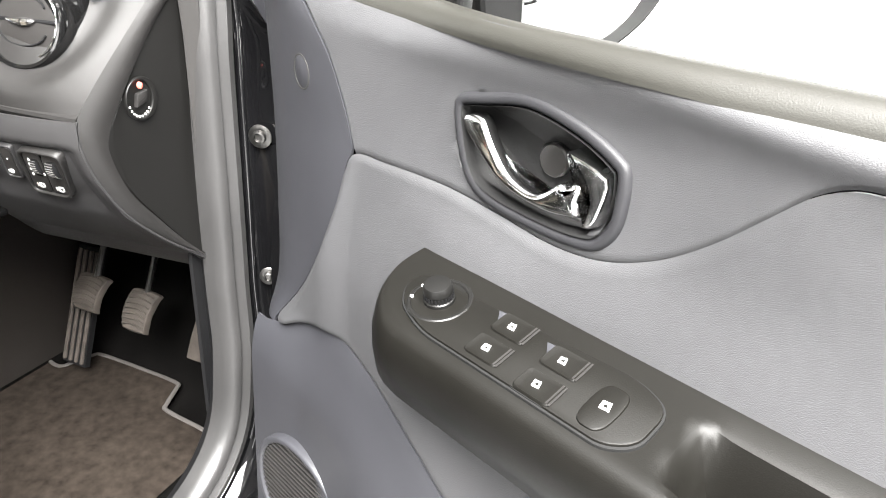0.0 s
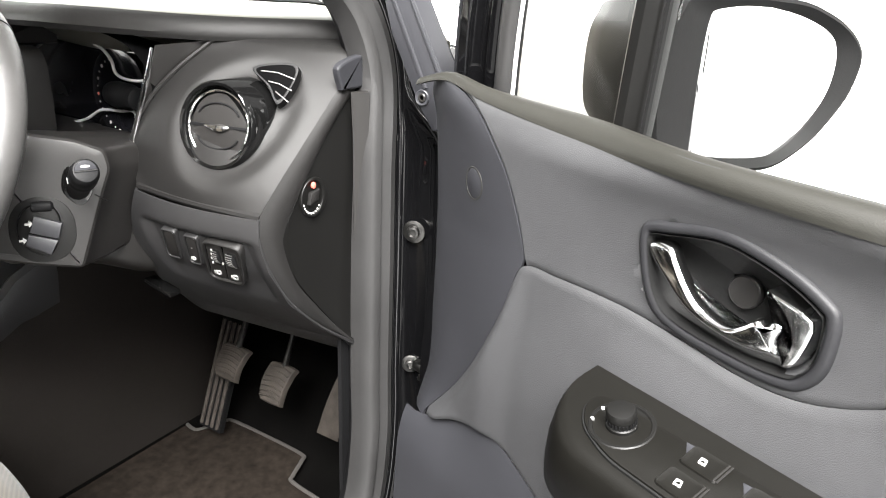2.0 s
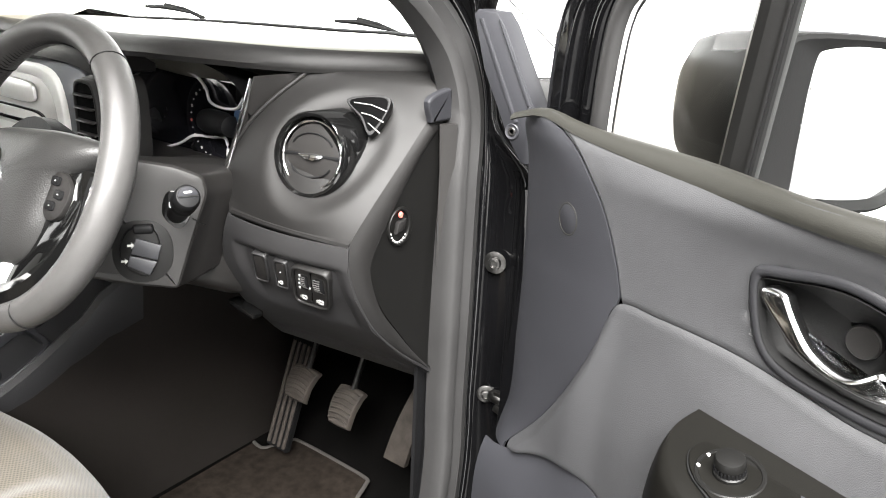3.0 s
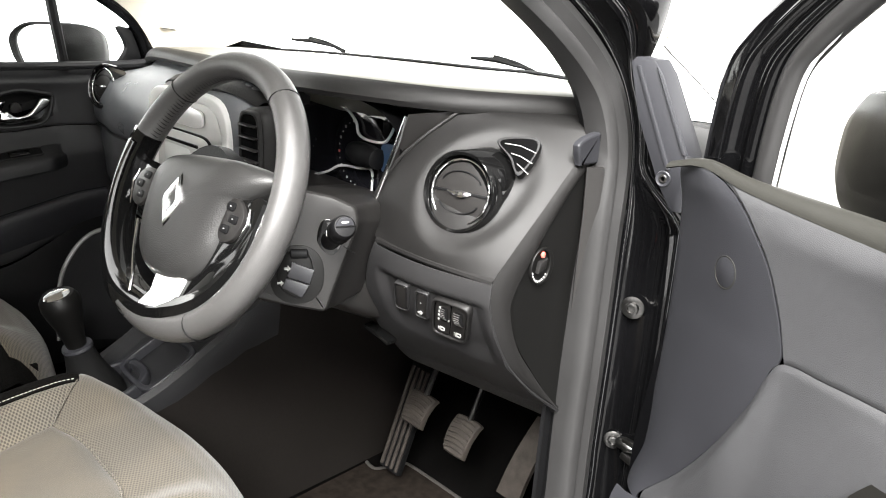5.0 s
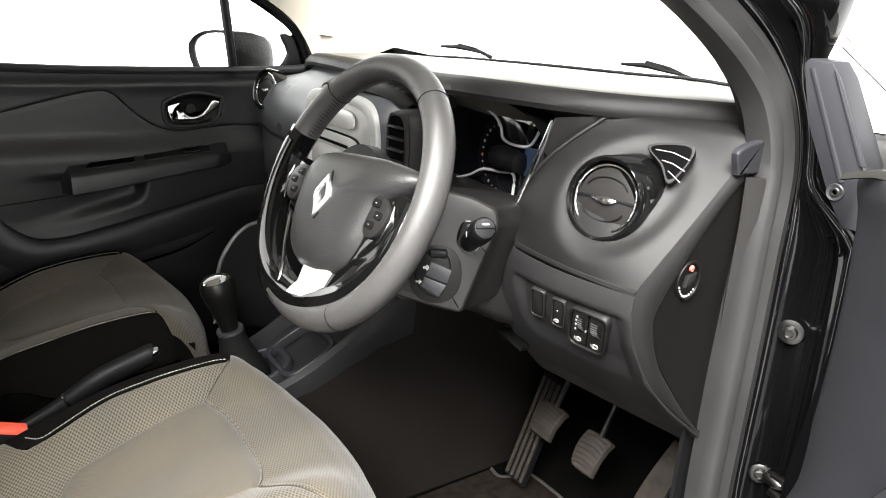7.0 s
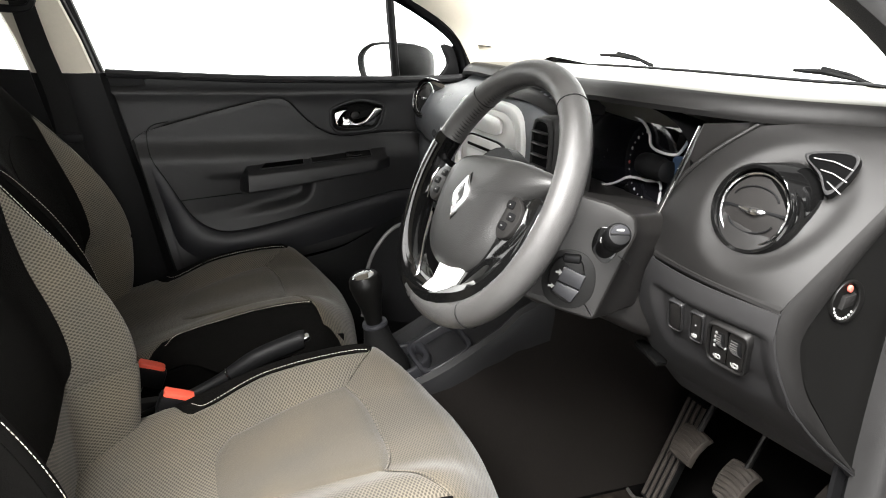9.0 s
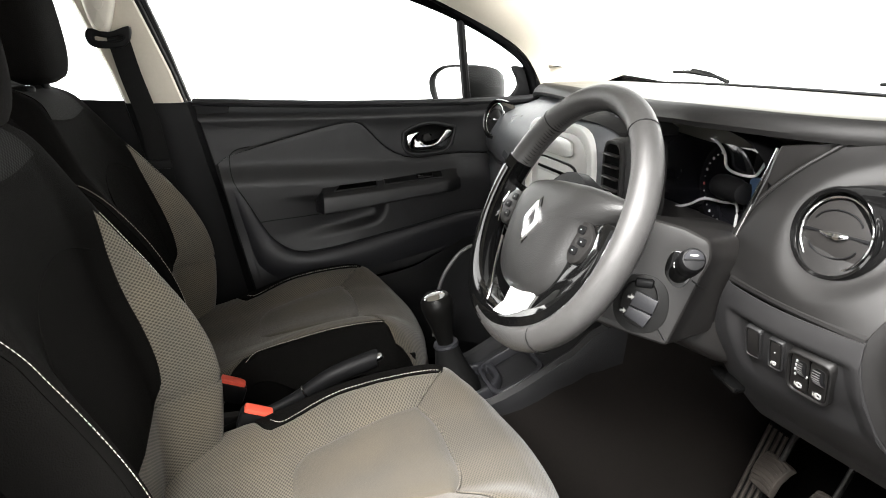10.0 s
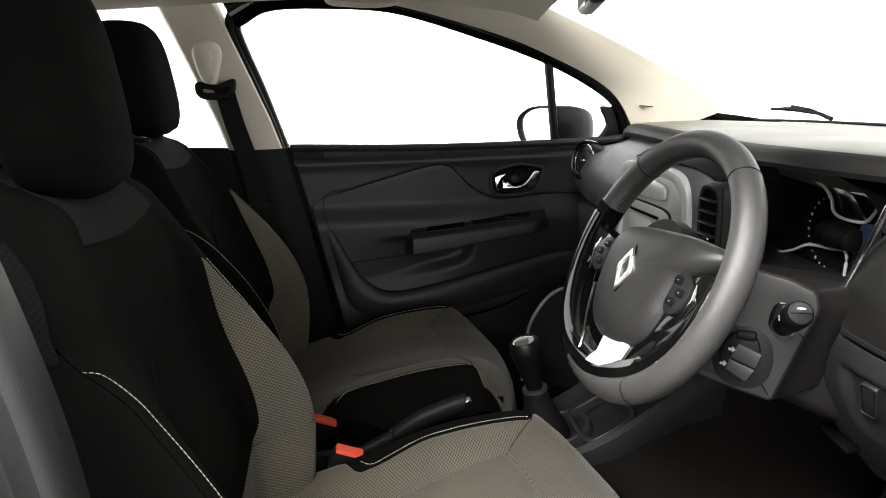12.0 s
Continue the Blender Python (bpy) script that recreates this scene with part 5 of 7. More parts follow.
# ---- front seats ----
ZTOP = curve_at([(-0.34, 0.585), (-0.25, 0.60), (-0.10, 0.632), (0.05, 0.668), (0.15, 0.690), (0.24, 0.700), (0.31, 0.694), (0.355, 0.668), (0.38, 0.625), (0.388, 0.57)])
def seat(cx, dy, group, label, near, bdy=0.0, dz=0.0):
    """A front seat: near is how far the grey cloth reaches on the driver door side."""
    s = thing("front_seat", (cx, dy, 0.28), label, "car seat", group)
    ys = [-0.32, -0.26, -0.2, -0.14, -0.08, -0.02, 0.04, 0.10, 0.16, 0.21, 0.26, 0.295, 0.325, 0.35, 0.368, 0.380, 0.387, 0.388, 0.384]
    zs = [ZTOP(y) for y in ys[:-2]] + [0.54, 0.42]
    def top(a, k):
        """The cushion's top at a across (-1 to 1), k counting along the rows of ys."""
        i = min(int(k), len(ys) - 2)
        y, z = ys[i] + (ys[i + 1] - ys[i]) * (k - i), zs[i] + (zs[i + 1] - zs[i]) * (k - i)
        nose = step(0.24, 0.385, y)
        hw = 0.252 + 0.022 * step(0.0, 0.10, y) - 0.022 * nose
        x = a * hw
        w = abs(x)
        bol = 0.030 * step(0.10, 0.185, w) * (1 - 0.75 * nose) * (0.30 + 0.70 * step(-0.10, 0.12, y)) - 0.012 * (1 - step(0.0, 0.13, w)) * (1 - nose)
        roll = -0.085 * max(0.0, (w - 0.205) / 0.067) ** 2.2 * (1 - 0.2 * nose)
        curve = -0.026 * nose * (w / 0.25) ** 2
        yy = y - 0.050 * nose * (w / 0.24) ** 2.5 + 0.018 * step(0.14, 0.30, y)
        return Vector((cx + x, yy + dy, z + bol + roll + curve + dz))
    rowat = lambda y: float(np.interp(y, ys[:-1], range(len(ys) - 1)))
    last = len(ys) - 1
    EDGE_A = 0.665
    base = {-1: EDGE_A, 1: near}
    def nose_y(a):
        """Where the front panel's seam runs."""
        w = abs(a) if a < 0.44 else 0.44 + (a - 0.44) * (EDGE_A - 0.44) / (near - 0.44)
        return 0.232 - 0.022 * (w / 0.44) ** 3 if w < 0.44 else 0.210 + 0.050 * min(1.0, (w - 0.44) / (EDGE_A - 0.44))
    def rear_y(a):
        return 0.004 + 0.045 * (abs(a) / 0.36) ** 5
    side_a = lambda y: 0.34 + 0.10 * step(0.03, 0.21, y)
    def wide_a(k, sg):
        """The edge of the grey cloth: wide at the back and over the nose, drawn in along the sides."""
        b = base[sg]
        return b + (0.915 - b) * step(rowat(0.258), rowat(0.292), k) + 0.06 * step(rowat(0.29), 16.3, k) + (0.94 - b) * step(5.0, 4.3, k)
    across = lambda u, v, k: -wide_a(k, -1) + (wide_a(k, -1) + wide_a(k, 1)) * u
    seam_k = lambda u: rowat(nose_y(-EDGE_A + (EDGE_A + near) * u))
    def patch(a_of, k_of, n, m, groove=0.003, lift=0.0, crown=0.0):
        rows = []
        for j in range(m + 1):
            r = []
            for i in range(n + 1):
                u, v = i / n, j / m
                k = k_of(u, v)
                p = top(a_of(u, v, k), k)
                e = min(min(u, 1 - u) * n, min(v, 1 - v) * m)
                p.z += lift + crown * min(1.0, e / 5.0) ** 0.6 - groove * max(0.0, 1 - e)
                r.append(p)
            rows.append(r)
        return thicken(loft(rows, False, False), 0.012)
    part("cushion_bolster", patch(across, lambda u, v: seam_k(u) * v, 60, 50, 0.003), SEATMESH, s, "grey mesh cloth seat panel with raised bolsters", 60)
    def centre_a(u, v, k):
        y = float(np.interp(k, range(len(ys)), ys))
        return (2 * u - 1) * side_a(y)
    def centre_k(u, v):
        a = (2 * u - 1) * (0.34 + 0.10 * v)
        y0, y1 = rear_y(a), nose_y(a)
        return rowat(y0 + (y1 - 0.001 - y0) * v)
    part("cushion_centre", patch(centre_a, centre_k, 34, 30, 0.004, 0.0012, 0.0045), SEATGREY, s, "plain grey cloth centre panel", 60)
    part("cushion_nose", patch(across, lambda u, v: seam_k(u) + (16.3 - seam_k(u)) * v, 50, 34, 0.003), NOSEMESH, s, "grey ribbed cloth front panel rolled over the edge", 60)
    part("cushion_front", patch(lambda u, v, k: 2 * u - 1, lambda u, v: 16.2 + (last - 16.2) * v, 40, 6, 0.002, -0.002), SEATBLACK, s, "black cloth front face", 60)
    for sg in (-1, 1):
        part("cushion_side", patch(lambda u, v, k: sg * (wide_a(k, sg) + (1.0 - wide_a(k, sg)) * u), lambda u, v: 16.3 * v, 14, 60), SEATBLACK, s, "black cloth side", 60)
        line = [top(sg * (base[sg] + 0.016), k) + Vector((0, 0, 0.0014)) for k in np.linspace(5.3, rowat(0.262), 12)]
        line.insert(0, top(sg * (base[sg] + 0.10), 5.0) + Vector((0, 0, 0.0014)))
        stitches(spl(line, 8), 0.0058, 0.0007, s)
        part("piping", tube(spl([p + Vector((0, 0, -0.0006)) for p in [top(sg * base[sg], k) for k in np.linspace(5.3, rowat(0.262), 14)]], 4), 0.0016, 6), SEATBLACK, s)
    arc = [top(a, rowat(nose_y(a))) + Vector((0, 0.001, 0.0)) for a in np.linspace(-EDGE_A, near, 40)]
    part("piping", tube(arc, 0.0012, 6), SEATMESH, s)
    # skirt and base under the cushion
    def skirt(y, k):
        hw = 0.252 - 0.02 * step(0.24, 0.37, y)
        z = ZTOP(min(y, 0.34))
        return [Vector((cx + a, y + dy, zz)) for a, zz in ((-hw + 0.004, z - 0.055), (-hw + 0.012, 0.42), (-hw + 0.05, 0.37), (hw - 0.05, 0.37), (hw - 0.012, 0.42), (hw - 0.004, z - 0.055), (0.10, z - 0.07), (-0.10, z - 0.07))]
    part("seat_base", loft([skirt(y, 0) for y in (-0.32, -0.1, 0.05, 0.18, 0.28, 0.34)]), SEATBLACK, s, "black seat base")
    for sg in (-1, 1):
        part("seat_rail", block((cx + sg * 0.19, dy + 0.02, 0.31), (0.04, 0.62, 0.05), 0.008), BLACKTRIM, s)
    # backrest
    YC = curve_at([(0.56, -0.185), (0.66, -0.185), (0.80, -0.200), (0.92, -0.235), (1.05, -0.290), (1.15, -0.345), (1.215, -0.395)])
    HW = curve_at([(0.56, 0.235), (0.66, 0.252), (0.80, 0.255), (0.95, 0.243), (1.06, 0.220), (1.13, 0.190), (1.18, 0.155), (1.215, 0.11)])
    BO = curve_at([(0.56, 0.07), (0.66, 0.088), (0.78, 0.098), (0.90, 0.080), (1.0, 0.042), (1.08, 0.014), (1.15, 0.004), (1.215, 0.0)])
    def back(a, z):
        hw = HW(z)
        x = a * hw
        w = abs(a)
        if a > 0:
            r0 = 0.91 - 0.11 * step(0.98, 1.07, z)
            bol = max(0.0, BO(z) - 0.026) * step(0.50, 0.91, w)
        else:
            r0 = 0.80
            bol = BO(z) * step(0.46, 0.80, w)
        roll = -0.10 * max(0.0, (w - r0) / (1 - r0)) ** 2.2
        lum = 0.012 * math.exp(-((z - 0.80) / 0.12) ** 2) * (1 - w)
        endroll = -0.07 * step(1.15, 1.215, z) ** 2
        return Vector((cx + x, YC(z) + bol + roll + lum + endroll + dy + bdy * step(0.9, 1.2, z), z))
    LEAF = curve_at([(0.747, 0.42), (0.757, 0.49), (0.775, 0.54), (0.80, 0.556), (0.87, 0.572), (0.935, 0.59), (0.985, 0.625), (1.015, 0.665), (1.035, 0.705), (1.050, 0.745)])
    RIMA = curve_at([(0.56, 0.90), (0.70, 0.90), (0.80, 0.89), (0.89, 0.86), (0.97, 0.81), (1.050, 0.755)])
    def bpatch(f0, f1, n, z0, z1, rows=26, groove=0.004):
        grid = []
        for k in range(rows + 1):
            z = z0 + (z1 - z0) * k / rows
            b0, b1 = f0(z), f1(z)
            r = []
            for i in range(n + 1):
                f = i / n
                p = back(b0 + (b1 - b0) * f, z)
                p.y -= groove * max(0, 1 - min(f, 1 - f) * n)
                if k in (0, rows):
                    p.y -= groove
                r.append(p)
            grid.append(r)
        return thicken(loft(grid, False, False), 0.012)
    in_a = lambda z: -LEAF(z)
    zl, zt = 0.747, 1.050
    part("backrest_centre", bpatch(in_a, lambda z: 0.94, 34, zl, zt + 0.001, 26, 0.0), SEATBLACK, s, "black cloth centre panel", 60)
    part("backrest_top", bpatch(lambda z: -1.0, lambda z: 1.0, 40, zt, 1.21, 14, 0.0), SEATBLACK, s, "black cloth shoulder panel", 60)
    part("lower_back", bpatch(lambda z: 0.94, lambda z: -RIMA(z), 40, 0.575, zl, 14, 0.0004), BACKMESH, s, "grey mesh cloth lower back", 60)
    part("backrest_bolster", bpatch(in_a, lambda z: -RIMA(z), 18, zl, zt, 26, 0.003), BACKMESH, s, "grey mesh cloth bolster", 60)
    part("backrest_side", bpatch(lambda z: -RIMA(z), lambda z: -1.0, 8, 0.575, zt, 30, 0.002), SEATBLACK, s, "black cloth side", 60)
    part("backrest_side", bpatch(lambda z: 0.94, lambda z: 1.0, 6, 0.575, zt, 30, 0.0015), SEATBLACK, s, "black mesh cloth side", 60)
    stitches(spl([back(-(RIMA(z) + 0.016), z) + Vector((0, 0.0012, 0)) for z in np.linspace(0.62, zt - 0.002, 16)], 6), 0.0062, 0.0007, s)
    stitches(spl([back(0.940, zt - 0.024)] + [back(0.925 - 0.010 * step(1.02, 0.93, z), z) + Vector((0, 0.0014, 0)) for z in np.linspace(zt - 0.030, 0.62, 16)], 6), 0.0062, 0.0006, s)
    # sewn seams on the black face
    def seam(pts):
        part("seam", tube(spl([back(a, z) + Vector((0, 0.0004, 0)) for a, z in pts], 6), 0.0012, 6), SEATBLACK, s)
    seam([(-0.57, 1.000), (-0.25, 1.022), (0.10, 1.022), (0.42, 0.995), (0.60, 0.93), (0.66, 0.85), (0.66, 0.76)])
    yoke = thicken(loft([[back((-0.50 + 1.22 * i / 18) * (1.12 - 0.12 * k / 10) - 0.02, 1.138 + 0.066 * k / 10 - 0.010 * math.sin(math.pi * i / 18)) + Vector((0, 0.0016, 0.0008)) for i in range(19)] for k in range(11)], False, False), 0.008)
    part("yoke", yoke, BLACKMESH, s, "black mesh panel under the head restraint", 60)
    strip = thicken(loft([[back(a0 + (1.0 - a0) * i / 6, z) + Vector((0.0012, 0.0012, 0.0004)) for i in range(7)] for z, a0 in ((1.036, 0.950), (1.06, 0.942), (1.09, 0.938), (1.12, 0.942), (1.15, 0.955))], False, False), 0.004)
    part("shoulder_mesh", strip, BLACKMESH, s, "black mesh strip on the shoulder", 60)
    # back shell
    part("backrest_shell", loft([[Vector((cx + a * HW(z), YC(z) + o + dy + bdy * step(0.9, 1.2, z), z)) for a, o in ((-0.985, -0.105), (-0.90, -0.125), (-0.5, -0.135), (0.5, -0.135), (0.90, -0.125), (0.985, -0.105), (0.93, -0.06), (0.6, -0.02), (-0.6, -0.02), (-0.93, -0.06))] for z in np.linspace(0.55, 1.195, 18)]), SEATBLACK, s, "black seat back", 50)
    # recliner cover at the hinge
    for sg in (-1, 1):
        part("hinge_cover", pad(oval(0, 0, 0.055, 0.05, 24), plane_of((cx + sg * 0.245, dy - 0.20, 0.56), (0, 1, 0), (0, 0, 1)), -0.02, 0.018, 0.008), BLACKTRIM, s)
    # head restraint
    hz0, hz1 = 1.198 - 0.5 * bdy, 1.430
    rr = []
    for k in range(21):
        f = k / 20
        z = hz0 + (hz1 - hz0) * f
        e = max(0.0, 1 - abs(2 * f - 1.12) ** 3.2 / 1.12 ** 3.2) ** 0.45 if f < 0.56 else max(0.0, 1 - abs((f - 0.56) / 0.45) ** 3.0) ** 0.45
        yc = -0.385 - 0.035 * f + dy + bdy
        rr.append([Vector((cx + x, yc + y, z)) for x, y in oval(0, 0, 0.130 * (0.50 + 0.50 * e) * (1 - 0.06 * f), 0.058 * (0.40 + 0.60 * e), 36, 2.7)])
    part("head_restraint", loft(rr), SEATBLACK, s, "black cloth head restraint", 50)
    for sg in (-1, 1):
        part("head_restraint_post", tube([(cx + sg * 0.055, dy + bdy - 0.395, 1.14), (cx + sg * 0.055, dy + bdy - 0.395, 1.24)], 0.0055, 10), CHROME, s, "chrome post")
        part("post_guide", lathe((cx + sg * 0.055, dy + bdy - 0.392, 1.185), (0, 0, 1), [(0.011, 0), (0.0115, 0.006), (0.009, 0.010), (0.007, 0.011)], 16), BLACKTRIM, s)
    return s
seat(0.358, 0.0, "front seats", "black and grey cloth driver seat with mesh bolsters", 0.82, 0.05)
seat(-0.355, -0.045, "front seats", "black and grey cloth passenger seat with mesh bolsters", 0.77, 0.0, -0.026)


# ---- between the seats ----
def buckle(x, y, z, label):
    b = thing("belt_buckle", (x, y, z - 0.08), label, "seat belt buckle", "seat belt buckles")
    t = Matrix.Rotation(-0.35, 4, "X")
    part("housing", block((x, y - 0.006, z - 0.018), (0.034, 0.060, 0.040), 0.007, t), BLACKTRIM, b)
    part("release_button", block((x, y, z), (0.026, 0.050, 0.016), 0.004, t), RED, b, "red release button")
    part("stalk", tube([(x, y - 0.02, z - 0.03), (x - 0.002, y - 0.06, z - 0.12)], 0.012, 8, flat=(1, 0.5)), BLACKTRIM, b)
buckle(0.110, -0.040, 0.655, "black seat belt buckle with red button beside the driver seat")
buckle(-0.105, -0.092, 0.612, "black seat belt buckle with red button beside the passenger seat")

# centre console
con = thing("centre_console", (0, 0.3, 0.4), "dark grey plastic centre console", "console")
CONTOP = curve_at([(-0.35, 0.56), (-0.1, 0.555), (0.15, 0.56), (0.30, 0.585), (0.42, 0.625), (0.55, 0.70), (0.66, 0.765), (1.1, 0.80)])
def con_ring(y):
    top = CONTOP(y)
    hw = 0.085 + 0.035 * step(0.1, 0.5, y) + 0.01 * step(0.5, 0.66, y)
    return [Vector((x, y, z)) for x, z in ((-hw + 0.006, top - 0.09), (-hw - 0.004, top - 0.03), (-hw, top), (-hw + 0.012, top + 0.008), (-hw + 0.022, top + 0.002), (-hw + 0.028, top - 0.022), (hw - 0.028, top - 0.022), (hw - 0.022, top + 0.002), (hw - 0.012, top + 0.008), (hw, top), (hw + 0.004, top - 0.03), (hw - 0.006, top - 0.09))]
part("console_body", loft([con_ring(y) for y in np.linspace(-0.35, 0.66, 30)]), DOORBLACK, con, "console body with raised side rails")
part("gear_surround", ring_plate(oval(0, 0, 0.062, 0.090, 28, 3), oval(0, 0, 0.050, 0.075, 28, 3), plane_of((0, 0.36, 0.592), (1, 0, 0), (0, 1, 0.32)), -0.02, 0.014, 0.005), TRIMGREY, con, "grey gear lever surround")
part("tray_frame", ring_plate(oval(0, 0, 0.070, 0.060, 24, 5), oval(0, 0, 0.060, 0.050, 24, 5), plane_of((0.03, 0.46, 0.640), (1, 0, 0), (0, 1, 0.5)), -0.01, 0.010, 0.003), TRIMGREY, con)
# side cladding of the tunnel
for sx in (1, -1):
    part("tunnel_cladding", sheet(lambda u, v: Vector((sx * (0.136 - 0.016 * v - 0.018 * step(0.45, 0.1, 0.1 + 0.95 * u)), 0.10 + 0.95 * u, 0.29 + (CONTOP(0.10 + 0.95 * u) - 0.318) * v)), 24, 8, 0.006), TUNNEL, con, "dark tunnel side cladding")
# bright grab arch beside the stack
AR = spl([(-0.13, 0.338, 0.66), (-0.13, 0.342, 0.72), (-0.13, 0.352, 0.780), (-0.13, 0.370, 0.818), (-0.13, 0.400, 0.852), (-0.13, 0.440, 0.866), (-0.13, 0.540, 0.872)], 6)
part("stack_arch", tube(AR, 0.0042, 8), GRAPHITE, con, "satin arch beside the centre stack")
part("stack_side_panel", loft([[Vector((x, p.y + 0.002, p.z - 0.002)) for p in AR] + [Vector((x, 0.58, 0.872)), Vector((x, 0.58, 0.60))] for x in (-0.128, -0.134)]), BLACKTRIM, con)

gear = thing("gear_lever", (0.0, 0.35, 0.6), "black gear lever with grey-capped knob", "gear lever")
ga = Vector((0.02, -0.22, 1)).normalized()
g0 = Vector((0.0, 0.352, 0.60))
part("gaiter", lathe(g0, ga, [(0.052, -0.01), (0.050, 0.01), (0.040, 0.035), (0.030, 0.065), (0.025, 0.090), (0.024, 0.102), (0.020, 0.104)], 24), BLACKRUBBER, gear, "black gaiter")
part("collar", lathe(g0 + ga * 0.098, ga, [(0.0245, 0), (0.026, 0.003), (0.0245, 0.008)], 24), TRIMGREY, gear)
part("knob", lathe(g0 + ga * 0.10, ga, [(0.016, 0.0), (0.018, 0.02), (0.0225, 0.045), (0.029, 0.070), (0.0325, 0.088), (0.0315, 0.101), (0.026, 0.110), (0.012, 0.114)], 28), ENDBLACK, gear, "leather knob")
part("knob_cap", lathe(g0 + ga * 0.207 + Vector((0, -0.002, 0)), ga, [(0.0235, -0.002), (0.0240, 0.003), (0.020, 0.0070), (0.009, 0.0092)], 26), CHROME, gear, "grey shift pattern cap")

hb = thing("handbrake_lever", (0.045, -0.05, 0.56), "black handbrake lever with chrome button", "handbrake")
hpath = spl([(0.045, -0.13, 0.575), (0.045, -0.05, 0.605), (0.045, 0.03, 0.638), (0.045, 0.10, 0.676), (0.045, 0.170, 0.700), (0.045, 0.180, 0.703)], 6)
part("grip", tube(hpath, [0.012 + 0.006 * step(0.3, 0.6, k / 30) - 0.003 * step(0.93, 1, k / 30) for k in range(len(hpath))], 14, flat=(0.9, 1.05)), BLACKTRIM, hb)
part("grip_joint", lathe((0.045, 0.045, 0.647), (0, 0.88, 0.47), [(0.0165, 0), (0.0172, 0.002), (0.0165, 0.004)], 20), PIANO, hb)
part("button", lathe((0.045, 0.178, 0.7025), (0, 0.93, 0.36), [(0.008, 0), (0.008, 0.012), (0.006, 0.016), (0.003, 0.017)], 16), CHROME, hb, "chrome release button")

# passenger seat belt on the centre pillar
pb = thing("seat_belt", (-0.655, -0.33, 1.3), "black seat belt with beige height adjuster", "seat belt")
hp = plane_of((-0.646, -0.357, 1.345), (0, 1, 0), (0.02, -0.36, 0.93))
part("height_adjuster", pad(flat2([(-0.034, 0.040), (-0.020, 0.060), (0.004, 0.066), (0.028, 0.056), (0.036, 0.034), (0.030, 0.002), (0.018, -0.036), (0.004, -0.050), (-0.012, -0.042), (-0.028, 0.004)], 5), hp, -0.012, 0.024, 0.010, 0.003), PALEBEIGE, pb, "pale beige belt height adjuster", 60)
part("adjuster_button", pad(oval(0.002, 0.026, 0.014, 0.018, 24), hp, 0.02, 0.0295, 0.002), PALEBEIGE, pb)
part("guide_loop", ring_plate(flat2([(-0.026, -0.034), (0.018, -0.042), (0.062, -0.028), (0.066, -0.050), (0.052, -0.074), (0.018, -0.080), (-0.020, -0.076), (-0.034, -0.056)], 4), flat2([(-0.012, -0.052), (0.018, -0.056), (0.048, -0.050), (0.050, -0.055), (0.042, -0.061), (0.018, -0.063), (-0.010, -0.062), (-0.016, -0.058)], 4), hp, 0.006, 0.026, 0.004), BLACKTRIM, pb, "black belt guide loop")
wpath = spl([(-0.632, -0.322, 1.296), (-0.628, -0.300, 1.20), (-0.625, -0.27, 1.09), (-0.62, -0.25, 0.96), (-0.618, -0.21, 0.78), (-0.62, -0.18, 0.55)], 6)
part("webbing", loft([[p + Vector((0.001, -0.024, -0.006)), p + Vector((0.001, 0.024, 0.006)), p + Vector((-0.001, 0.024, 0.006)), p + Vector((-0.001, -0.024, -0.006))] for p in wpath]), BELT, pb, "black belt webbing")
part("belt_tongue", block((-0.612, -0.255, 0.985), (0.012, 0.060, 0.022), 0.004), BLACKTRIM, pb)


# ---- driver's footwell ----
mat_t = thing("floor_mat", (0.36, 0.5, 0.272), "brown-grey carpet floor mat with a bound edge", "floor mat")
outl = flat2([(0.118, 0.10), (0.112, 0.60), (0.112, 0.870), (0.120, 0.888), (0.165, 0.884), (0.185, 0.905), (0.205, 0.938), (0.225, 0.948), (0.33, 0.950), (0.425, 0.948), (0.440, 0.935), (0.452, 0.895), (0.468, 0.880), (0.58, 0.868), (0.610, 0.84), (0.615, 0.60), (0.600, 0.10), (0.36, 0.09)], 4)
part("carpet", pad(outl, lambda a, b, h: Vector((a, b, 0.272 + h + 0.012 * step(0.85, 0.95, b))), 0.0, 0.009, 0.003), MATCLOTH, mat_t)
part("binding", tube([Vector((a, b, 0.2805 + 0.012 * step(0.85, 0.95, b))) for a, b in outl], 0.0042, 8, True, (1.1, 0.8)), MATEDGE, mat_t, "grey bound edge")

